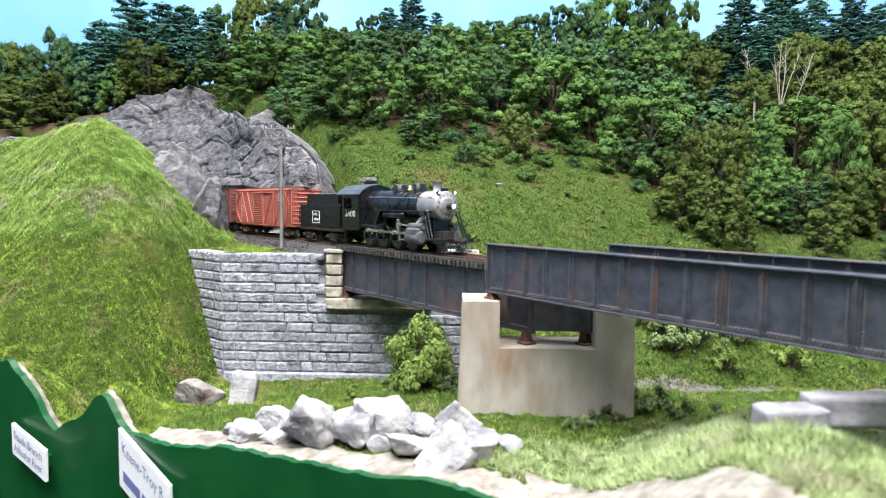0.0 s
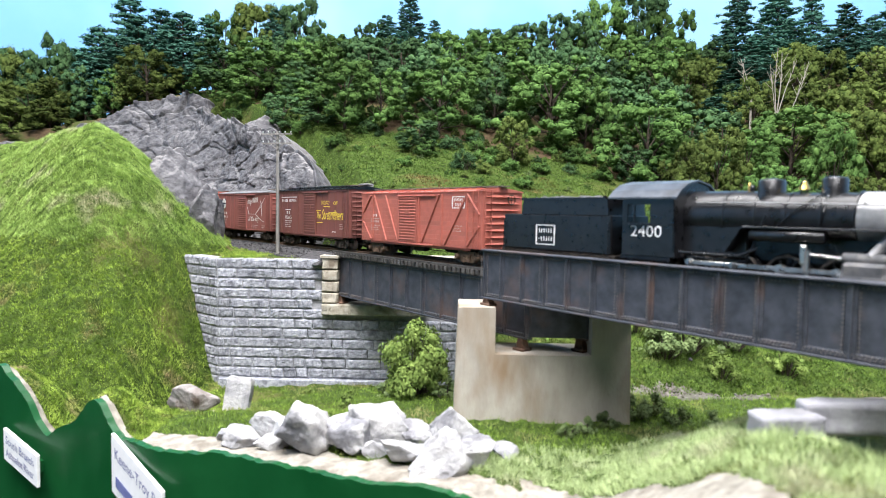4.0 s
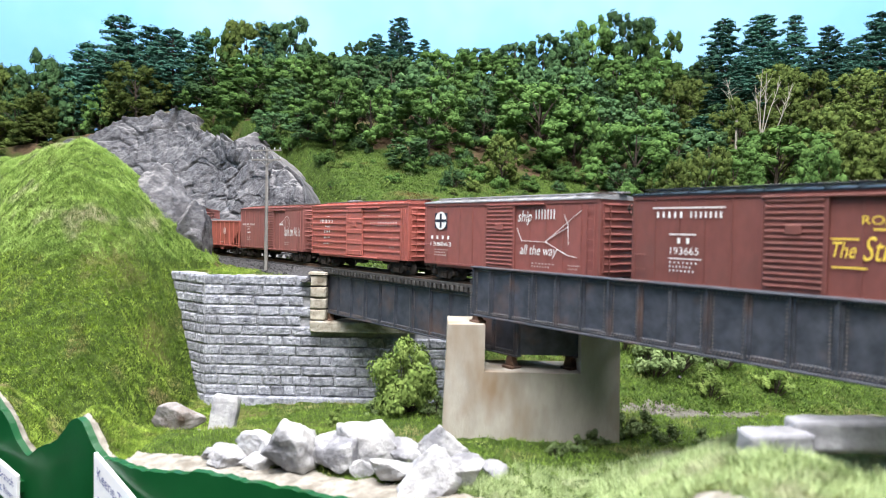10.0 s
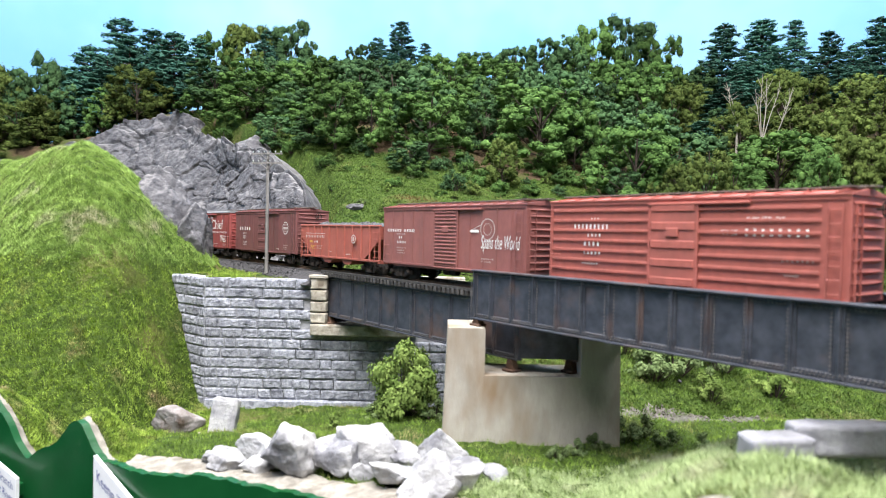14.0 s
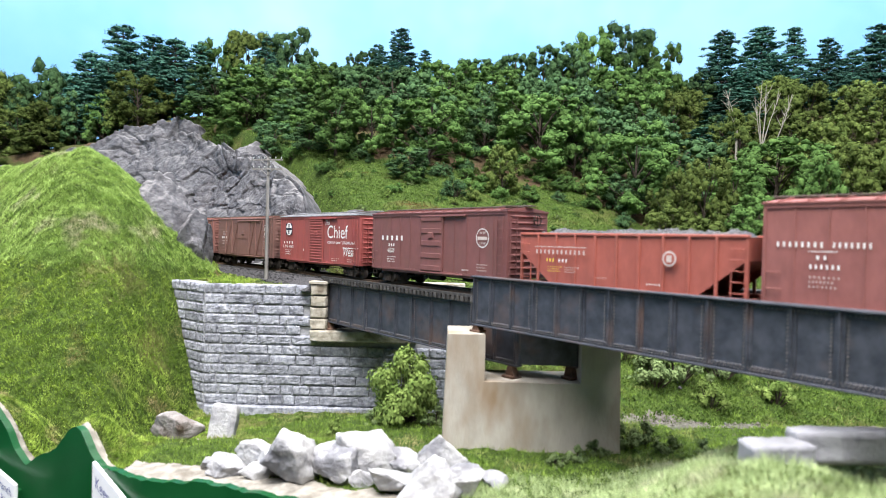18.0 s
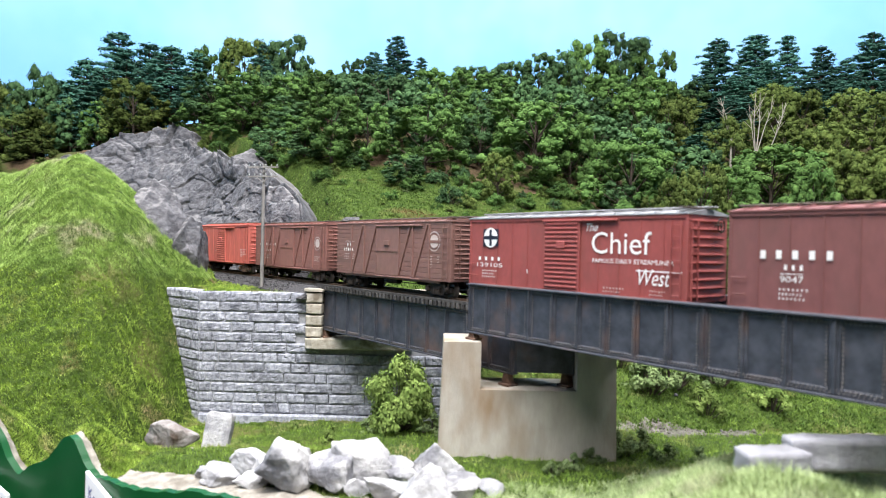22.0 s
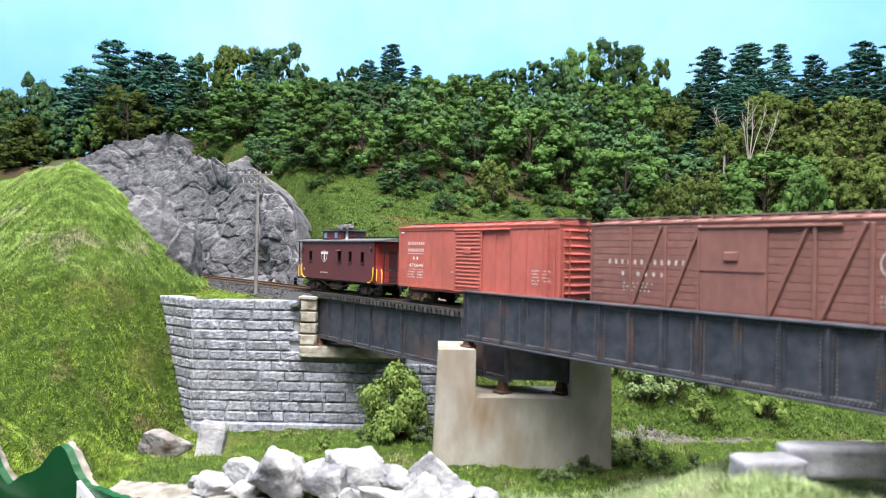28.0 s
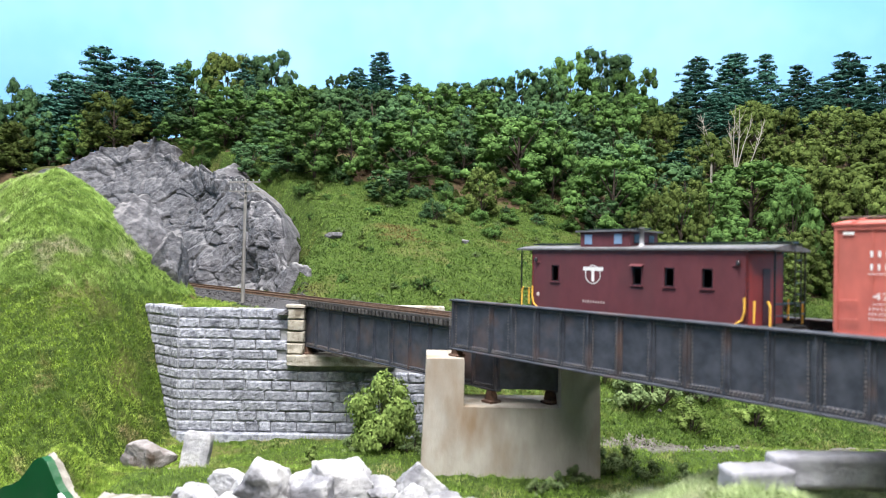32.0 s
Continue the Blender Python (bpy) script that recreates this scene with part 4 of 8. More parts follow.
def boxcar(label, material, door="ribbed", side="steel", top=EAVE, roof=None, ribs_end=10, marks=(), rusty=False, door_u=(0.425, 0.585), brace=()):
    L, h = CAR_L, top - SILL
    car = thing("boxcar", Matrix.Identity(4), label, "boxcar", "freight cars of the train")
    body = Shape().box(-L / 2 + 0.0006, L / 2 - 0.0006, -HALF_W + 0.0003, HALF_W - 0.0003, SILL, top, 0.0003)
    body.box(-L / 2 + 0.012, L / 2 - 0.012, -HALF_W + 0.0008, -HALF_W + 0.0014, SILL - 0.0016, SILL)
    body.box(-L / 2 + 0.012, L / 2 - 0.012, HALF_W - 0.0014, HALF_W - 0.0008, SILL - 0.0016, SILL)
    b = part("body", body, material, car)
    for sg in (-1, 1):
        ya, yb = (-HALF_W - 0.0001, -HALF_W + 0.0004) if sg < 0 else (HALF_W - 0.0004, HALF_W + 0.0001)
        part("eave_strip", Shape().box(-L / 2, L / 2, ya - 0.0001, yb + 0.0001, top - 0.0016, top + 0.0001), material, b)
        part("side_sill", Shape().box(-L / 2, L / 2, ya - 0.0001, yb + 0.0001, SILL, SILL + 0.0013), material, b)
        for e in (-1, 1):
            part("corner_post", Shape().box(-0.0006, 0.0006, ya, yb, SILL + 0.0014, top - 0.0017), material, b, m=Matrix.Translation((e * (L / 2 - 0.0006), 0, 0)))
        if side == "steel":
            seam = Shape().box(-0.0003, 0.0003, ya, yb - 0.0002, SILL + 0.0014, top - 0.0017).mesh("panel_seam", material)
            for k in range(1, 12):
                part("panel_seam", seam, None, b, m=Matrix.Translation((-L / 2 + k * L / 12, 0, 0)))
        elif side == "ribbed":
            for x0, x1 in ((-L / 2 + 0.002, -L * 0.085), (L * 0.085, L / 2 - 0.010)):
                y0, y1 = (ya - 0.0004, ya) if sg < 0 else (yb, yb + 0.0004)
                rib = Shape().box(x0, x1, y0, y1, -0.0007, 0.0007, 0.0002).mesh("side_rib", material)
                for k in range(7):
                    part("side_rib", rib, None, b, m=Matrix.Translation((0, 0, SILL + h * (0.14 + 0.125 * k))))
        else:
            plank = Shape().box(-L / 2 + 0.0014, L / 2 - 0.0014, ya + 0.00005, yb, 0, 0.0029, 0.0001).mesh("plank", material)
            for k in range(11):      # wooden boards between the frames
                part("plank", plank, None, b, m=Matrix.Translation((0, 0, SILL + h * (0.045 + 0.0845 * k))))
    if brace:
        for sg in (-1, 1):
            y = sg * (HALF_W + 0.0004)
            for u0, v0, u1, v1 in brace:
                p, q = Vector(((u0 - 0.5) * L, y, top - v0 * h)), Vector(((u1 - 0.5) * L, y, top - v1 * h))
                d = (q - p)
                mm = Matrix.Translation(p) @ Matrix.Rotation(-math.atan2(d.z, d.x), 4, "Y")
                part("brace", Shape().box(0, d.length, -0.0006, 0.0006, -0.0007, 0.0007, 0.0002), material, b, m=mm)
    # doors with their tracks
    for sg in (-1, 1):
        x0, x1 = (door_u[0] - 0.5) * L, (door_u[1] - 0.5) * L
        m = Matrix.Identity(4) if sg < 0 else FLIP
        sh = Shape().box(x0, x1, -HALF_W - 0.0008, -HALF_W, SILL + 0.001, top - 0.0022, 0.0002)
        n = {"ribbed": 15, "steel": 5, "wood": 0}[door]
        louvre = Shape().box(x0 + 0.0008, x1 - 0.0008, -HALF_W - 0.0013, -HALF_W - 0.0007, -(h / max(1, n)) * 0.22, (h / max(1, n)) * 0.22, 0.0003).mesh("door_rib", material)
        if door == "wood":
            sh.box(x0, x1, -HALF_W - 0.0012, -HALF_W, SILL + h * 0.47, SILL + h * 0.50)
        d = part("door", sh, material, car, m=m)
        part("placard_board", Shape().box((x0 + x1) / 2 - 0.003, (x0 + x1) / 2 + 0.003, -HALF_W - 0.0016, -HALF_W - 0.0002, SILL + h * 0.58, SILL + h * 0.68, 0.0003), material, d)
        for k in range(n):
            part("door_rib", louvre, None, d, m=Matrix.Translation((0, 0, SILL + 0.003 + (h - 0.0065) * k / max(1, n - 1))))
        part("door_track", Shape().box(x0 - 0.001, x1 + (x1 - x0), -HALF_W - 0.0015, -HALF_W, top - 0.0024, top - 0.0014, 0.0002), material, d)
        part("door_track", Shape().box(x0 - 0.001, x1 + (x1 - x0) * 0.9, -HALF_W - 0.0012, -HALF_W, SILL - 0.0004, SILL + 0.0006, 0.0002), material, d)
        for x in (x0 - 0.0005, x1 + 0.0003):
            part("door_post", Shape().box(x - 0.0005, x + 0.0005, -HALF_W - 0.0009, -HALF_W, SILL + 0.0007, top - 0.0025), material, d)
    # ends with pressed ribs
    for e in (1, -1):
        sh = Shape().box(L / 2 - 0.0008, L / 2 - 0.0001, -HALF_W, HALF_W, SILL, top)
        r = h / ribs_end * 0.30
        n, v, f = 7, [], []
        for i in range(n + 1):
            y = -HALF_W * 0.92 + 2 * HALF_W * 0.92 * i / n
            s = r * (0.25 + 0.75 * math.sin(math.pi * i / n) ** 0.5 if 0 < i < n else 0.12)
            v += [(L / 2 - 0.0003, y, -s), (L / 2 + s * 0.9, y, 0), (L / 2 - 0.0003, y, s)]
        for i in range(n):
            f += [(3 * i, 3 * i + 3, 3 * i + 4, 3 * i + 1), (3 * i + 1, 3 * i + 4, 3 * i + 5, 3 * i + 2)]
        end_rib = Shape().add(v, f, False).mesh("end_rib", material)
        en = part("end_wall", sh, material, car, m=Matrix.Identity(4) if e > 0 else FLIP)
        for k in range(ribs_end):
            part("end_rib", end_rib, None, en, m=Matrix.Translation((0, 0, SILL + h * (k + 0.7) / (ribs_end + 0.4))))
        part("ladder", LADDER, material, en, m=Matrix.Translation((L / 2 + 0.0003, -HALF_W + 0.004, SILL + 0.001)) @ Matrix.Rotation(math.pi / 2, 4, "Z"))
        if e > 0:
            part("brake_wheel", BRAKE_WHEEL, M_TRUCK, en, m=Matrix.Translation((L / 2 + 0.0038, 0.004, top - 0.0045)))
        # ladder, grab irons and steps at the corners of both sides
        mm = Matrix.Identity(4) if e > 0 else FLIP
        part("ladder", LADDER, material, car, m=mm @ Matrix.Translation((L / 2 - 0.0052, -HALF_W, SILL + 0.001)))
        for z in (SILL + 0.006, SILL + 0.0125):
            part("grab_iron", GRAB, material, car, m=mm @ Matrix.Translation((-L / 2 + 0.0045, -HALF_W - 0.0001, z)))
        for x in (-L / 2 + 0.0035, L / 2 - 0.0048):
            part("sill_step", STEP, M_TRUCK, car, m=mm @ Matrix.Translation((x, -HALF_W + 0.0005, SILL)))
    # roof
    roof = roof or material
    pk = 0.0030
    rf = Shape().add([(x, y, z) for x in (-L / 2 - 0.0006, L / 2 + 0.0006) for y, z in ((-HALF_W - 0.0006, top), (-HALF_W - 0.0006, top + 0.0007), (0, top + pk), (HALF_W + 0.0006, top + 0.0007), (HALF_W + 0.0006, top))],
                     [(0, 1, 6, 5), (1, 2, 7, 6), (2, 3, 8, 7), (3, 4, 9, 8), (4, 0, 5, 9), (0, 4, 3, 2, 1), (5, 6, 7, 8, 9)])
    r = part("roof", rf, roof, car)
    seams = Shape()
    for k in range(13):
        x = -L / 2 + (k + 0.5) * L / 13
        for sg in (-1, 1):
            seams.add([(x + dx, sg * y, z + dz) for dx in (-0.0004, 0.0004) for y, z, dz in ((HALF_W, top + 0.0007, 0), (HALF_W, top + 0.0007, 0.0006), (0.003, top + pk - 0.0004, 0.0006), (0.003, top + pk - 0.0004, 0))],
                      [(0, 1, 2, 3), (4, 7, 6, 5), (1, 5, 6, 2), (0, 4, 5, 1)])
    part("roof_seams", seams, roof, r)
    for k in (-1, 0, 1):
        part("running_board", Shape().box(-L / 2 - 0.003, L / 2 + 0.003, k * 0.0021 - 0.00095, k * 0.0021 + 0.00095, top + pk + 0.0003, top + pk + 0.0010, 0.0001), M_BOARD if roof is material else roof, r)
    for k in range(9):
        x = -L / 2 + 0.004 + k * (L - 0.008) / 8
        part("saddle", Shape().box(x - 0.0004, x + 0.0004, -0.0030, 0.0030, top + pk - 0.0007, top + pk + 0.0003), roof, r)
    for e in (1, -1):
        for k in (0, 1):
            part("lateral_board", Shape().box(L / 2 - 0.0005 - 0.0021 * k - 0.0019, L / 2 - 0.0005 - 0.0021 * k, -HALF_W, -0.0032, top + pk - 0.0002, top + pk + 0.0004), M_BOARD, r, m=Matrix.Identity(4) if e > 0 else FLIP)
    # below the floor
    un = Shape().box(-L / 2 + 0.003, L / 2 - 0.003, -0.0022, 0.0022, 0.0070, SILL, 0.0002)
    for x in (-0.030, -0.012, 0.014, 0.032):
        un.box(x - 0.0006, x + 0.0006, -HALF_W + 0.001, HALF_W - 0.001, SILL - 0.0016, SILL)
    part("underframe", un, M_TRUCK, car)
    part("brake_cylinder", Shape().tube((-0.012, -0.006, 0.0072), (0.001, -0.006, 0.0072), 0.0024, n=12).tube((0.010, 0.005, 0.0072), (0.022, 0.005, 0.0072), 0.0026, n=12), M_TRUCK, car)
    part("brake_rod", Shape().line([(-0.04, -0.004, 0.0062), (0.04, -0.004, 0.0060)], 0.0003, 5), M_TRUCK, car)
    trucks(car, (-0.0535, 0.0535), rusty)
    couplers(car, L)
    letters(car, marks, top=top)
    return car


P_BM = paint("freight_red", (0.36, 0.085, 0.055))
P_UP = paint("dark_brown_red", (0.150, 0.042, 0.032))
P_SF = paint("mineral_brown", (0.215, 0.058, 0.045))
P_MW = paint("orange_red", (0.36, 0.085, 0.060))
P_CP = paint("dull_red", (0.245, 0.078, 0.065))
P_HO = paint("hopper_red", (0.33, 0.075, 0.048))
P_MO = paint("maroon_brown", (0.165, 0.055, 0.050))
P_CH = paint("deep_red", (0.275, 0.050, 0.042))
P_SP = paint("weathered_brown", (0.185, 0.088, 0.070))
P_PR = paint("faded_brown", (0.215, 0.085, 0.066))
P_CN = paint("bright_red", (0.46, 0.095, 0.065))
P_CAB = paint("caboose_maroon", (0.105, 0.022, 0.027), 0.5, (0.06, 0.04, 0.04))
P_SCARLET = paint("scarlet_end", (0.42, 0.035, 0.025), 0.5)
W, Y, FD = M_LETTER, M_YELLOW, M_FADED
brace_out = ((0.40, 0.03, 0.30, 0.97), (0.27, 0.03, 0.17, 0.97), (0.60, 0.97, 0.70, 0.03), (0.73, 0.97, 0.83, 0.03))
posts = tuple((u, 0.03, u, 0.97) for u in (0.16, 0.285, 0.715, 0.845))

BM_TOP = 0.0450
car_bm = boxcar("red outside-braced wooden boxcar with white framed herald", P_BM, "ribbed", "wood", BM_TOP, None, 8,
                [("bar", 0.795, 0.885, 0.075, 0.09, W), ("bar", 0.795, 0.885, 0.275, 0.29, W), ("bar", 0.795, 0.801, 0.075, 0.29, W), ("bar", 0.879, 0.885, 0.075, 0.29, W),
                 ("word", 0.807, 0.873, 0.105, 0.165, W, 6), ("word", 0.815, 0.873, 0.19, 0.255, W, 5), ("word", 0.115, 0.165, 0.42, 0.49, W, 2), ("bar", 0.10, 0.18, 0.52, 0.53, FD),
                 ("word", 0.10, 0.18, 0.55, 0.61, FD, 5)] + small_print(0.10, 0.66, 0.09) + small_print(0.80, 0.60, 0.07), True, (0.37, 0.52),
                ((0.02, 0.40, 0.10, 0.03), (0.13, 0.03, 0.25, 0.97), (0.24, 0.03, 0.355, 0.97), (0.56, 0.97, 0.70, 0.03), (0.74, 0.97, 0.90, 0.05), (0.985, 0.40, 0.90, 0.03), (0.02, 0.60, 0.10, 0.97), (0.985, 0.60, 0.90, 0.97)) + tuple((u, 0.03, u, 0.97) for u in (0.12, 0.36, 0.54, 0.72, 0.90)))
car_up = boxcar("brown boxcar with black roof and yellow slogan", P_UP, "ribbed", "steel", EAVE + 0.0006, M_BLACK, 10,
                [("bar", 0.075, 0.315, 0.135, 0.15, W), ("word", 0.085, 0.185, 0.18, 0.26, W, 5), ("word", 0.20, 0.31, 0.18, 0.26, W, 7), ("bar", 0.135, 0.225, 0.43, 0.445, W), ("word", 0.155, 0.215, 0.47, 0.545, W, 2),
                 ("text", 0.14, 0.235, 0.58, 0.66, W, "193665"), ("bar", 0.135, 0.245, 0.70, 0.712, W)] + small_print(0.135, 0.74, 0.10, 3, W) +
                [("text", 0.665, 0.765, 0.235, 0.315, Y, "ROAD"), ("text", 0.815, 0.865, 0.245, 0.325, Y, "OF"), ("bar", 0.69, 0.77, 0.35, 0.366, Y), ("text", 0.60, 0.655, 0.475, 0.62, Y, "The", 0.3), ("bar", 0.595, 0.66, 0.44, 0.455, Y),
                 ("text", 0.670, 0.935, 0.42, 0.64, Y, "Streamliners", 0.3), ("bar", 0.60, 0.68, 0.70, 0.716, Y), ("bar", 0.755, 0.86, 0.475, 0.488, Y)] + [("word", 0.80, 0.845, 0.88, 0.905, W, 5)] + small_print(0.89, 0.72, 0.05, 3))
car_sf = boxcar("brown-red boxcar with white route map and slogan", P_SF, "ribbed", "steel", EAVE, M_ROOFGREY, 10,
                [("bar", 0.075, 0.165, 0.16, 0.41, M_DARKBLUE), ("disc", 0.08, 0.16, 0.17, 0.40, W, 0.0001), ("bar", 0.113, 0.127, 0.17, 0.40, M_DARKBLUE, 0.0002), ("bar", 0.08, 0.16, 0.262, 0.308, M_DARKBLUE, 0.0002),
                 ("word", 0.04, 0.195, 0.525, 0.595, W, 4), ("text", 0.045, 0.195, 0.635, 0.70, W, "138863")] + small_print(0.075, 0.75, 0.10, 3, FD) +
                [("text", 0.605, 0.68, 0.14, 0.34, W, "ship", 0.25), ("word", 0.695, 0.80, 0.11, 0.27, W, 7), ("text", 0.62, 0.81, 0.62, 0.80, W, "all the way", 0.25),
                 ("line", 0.60, 0.63, 0.38, 0.58, W), ("line", 0.63, 0.76, 0.565, 0.575, W), ("line", 0.75, 0.92, 0.14, 0.57, W, 1), ("line", 0.75, 0.86, 0.57, 0.74, W), ("line", 0.84, 0.86, 0.20, 0.34, W), ("line", 0.857, 0.863, 0.34, 0.60, W),
                 ("line", 0.86, 0.90, 0.74, 0.76, W), ("line", 0.76, 0.86, 0.36, 0.54, W, 1)] + small_print(0.68, 0.86, 0.12, 2) + small_print(0.86, 0.86, 0.06, 2))
car_mw = boxcar("orange-red boxcar with long horizontal ribs", P_MW, "steel", "ribbed", EAVE + 0.0004, None, 9,
                [("word", 0.185, 0.225, 0.20, 0.235, W, 3), ("word", 0.11, 0.265, 0.275, 0.355, W, 9), ("word", 0.17, 0.235, 0.40, 0.44, W, 4), ("word", 0.155, 0.23, 0.49, 0.56, W, 4), ("word", 0.155, 0.235, 0.61, 0.665, W, 5)] + small_print(0.15, 0.72, 0.09, 2, W) +
                [("text", 0.735, 0.84, 0.20, 0.255, W, "ROUTE OF"), ("text", 0.66, 0.71, 0.335, 0.385, W, "THE"), ("word", 0.725, 0.91, 0.315, 0.40, W, 8)] + small_print(0.83, 0.62, 0.09, 1) + small_print(0.84, 0.72, 0.05, 2))
car_cp = boxcar("dull red boxcar with a white globe emblem", P_CP, "ribbed", "steel", EAVE, None, 10,
                [("word", 0.035, 0.16, 0.37, 0.43, W, 8), ("word", 0.175, 0.27, 0.37, 0.43, W, 7), ("bar", 0.12, 0.19, 0.46, 0.467, W), ("word", 0.135, 0.17, 0.50, 0.545, W, 2), ("word", 0.12, 0.20, 0.585, 0.635, W, 6)] + small_print(0.12, 0.70, 0.08, 3) +
                [("ring", 0.735, 0.825, 0.20, 0.52, FD), ("ring", 0.755, 0.805, 0.27, 0.45, FD), ("bar", 0.67, 0.725, 0.37, 0.41, W), ("line", 0.68, 0.735, 0.30, 0.37, W, 1), ("text", 0.74, 0.97, 0.45, 0.72, W, "Spans the World", 0.3)] + small_print(0.74, 0.80, 0.08, 2))
car_mo = boxcar("maroon-brown boxcar with round white emblem", P_MO, "steel", "steel", EAVE, None, 10,
                [("word", 0.08, 0.29, 0.38, 0.48, W, 5), ("word", 0.15, 0.21, 0.525, 0.585, W, 3), ("text", 0.145, 0.205, 0.64, 0.70, W, "9047"), ("bar", 0.145, 0.205, 0.615, 0.622, W)] + small_print(0.14, 0.76, 0.08, 3, W) +
                [("ring", 0.815, 0.895, 0.26, 0.54, W), ("word", 0.835, 0.875, 0.30, 0.34, FD, 4), ("bar", 0.825, 0.885, 0.38, 0.43, FD), ("word", 0.835, 0.875, 0.46, 0.50, FD, 4)] + small_print(0.82, 0.80, 0.07, 3) + small_print(0.72, 0.9, 0.05, 1, W))
car_ch = boxcar("deep red boxcar with large white lettering", P_CH, "ribbed", "steel", EAVE, M_ROOFGREY, 10,
                [("bar", 0.085, 0.175, 0.15, 0.41, M_DARKBLUE), ("disc", 0.09, 0.17, 0.16, 0.40, W, 0.0001), ("bar", 0.123, 0.137, 0.16, 0.40, M_DARKBLUE, 0.0002), ("bar", 0.09, 0.17, 0.255, 0.305, M_DARKBLUE, 0.0002),
                 ("word", 0.05, 0.20, 0.56, 0.625, W, 4), ("text", 0.05, 0.20, 0.655, 0.715, W, "139105")] + small_print(0.08, 0.76, 0.09, 3, W) + [("word", 0.33, 0.345, 0.72, 0.78, W, 1)] +
                [("text", 0.615, 0.665, 0.09, 0.19, W, "The", 0.35), ("text", 0.64, 0.875, 0.20, 0.47, W, "Chief"), ("text", 0.645, 0.955, 0.53, 0.585, W, "FAMOUS DAILY STREAMLINER"), ("text", 0.83, 0.945, 0.64, 0.83, W, "West", 0.3), ("bar", 0.82, 0.985, 0.655, 0.67, W)] + small_print(0.69, 0.88, 0.09, 2) + small_print(0.87, 0.88, 0.06, 2))
car_sp = boxcar("brown outside-braced wooden boxcar with round emblem", P_SP, "wood", "wood", EAVE - 0.001, None, 12,
                [("bar", 0.09, 0.19, 0.345, 0.352, FD), ("word", 0.105, 0.16, 0.38, 0.45, W, 2), ("word", 0.075, 0.18, 0.48, 0.55, W, 5)] + small_print(0.085, 0.60, 0.05, 3) + small_print(0.15, 0.60, 0.04, 3) +
                [("ring", 0.835, 0.925, 0.17, 0.49, FD), ("disc", 0.85, 0.91, 0.23, 0.43, FD), ("bar", 0.835, 0.925, 0.31, 0.36, P_SP, 0.0002)] + small_print(0.84, 0.58, 0.03, 5) + small_print(0.90, 0.58, 0.02, 3), False, (0.41, 0.60), brace_out + posts)
car_pr = boxcar("faded brown outside-braced boxcar with white placard", P_PR, "wood", "wood", EAVE - 0.001, None, 12,
                [("word", 0.07, 0.36, 0.42, 0.49, FD, 12), ("word", 0.12, 0.29, 0.57, 0.63, FD, 6), ("bar", 0.405, 0.455, 0.63, 0.72, W)] + small_print(0.13, 0.70, 0.12, 3) +
                [("ring", 0.86, 0.94, 0.27, 0.56, FD), ("disc", 0.875, 0.925, 0.32, 0.50, FD)] + small_print(0.86, 0.70, 0.07, 3), False, (0.40, 0.59), brace_out + posts)
car_cn = boxcar("bright red boxcar with ribbed door and white lettering", P_CN, "ribbed", "steel", EAVE, None, 9,
                [("word", 0.075, 0.205, 0.225, 0.29, W, 8), ("word", 0.075, 0.20, 0.34, 0.405, W, 8), ("bar", 0.075, 0.20, 0.43, 0.437, W), ("word", 0.11, 0.165, 0.48, 0.54, W, 2), ("text", 0.085, 0.195, 0.60, 0.66, W, "475644"), ("bar", 0.085, 0.195, 0.695, 0.70, W)] +
                small_print(0.075, 0.73, 0.06, 3, W) + small_print(0.15, 0.73, 0.05, 3, W) + [("bar", 0.02, 0.045, 0.06, 0.085, W), ("bar", 0.515, 0.555, 0.13, 0.165, W)] + small_print(0.39, 0.70, 0.05, 1, W) + small_print(0.865, 0.62, 0.04, 5, W) + small_print(0.92, 0.62, 0.04, 4, W), True)


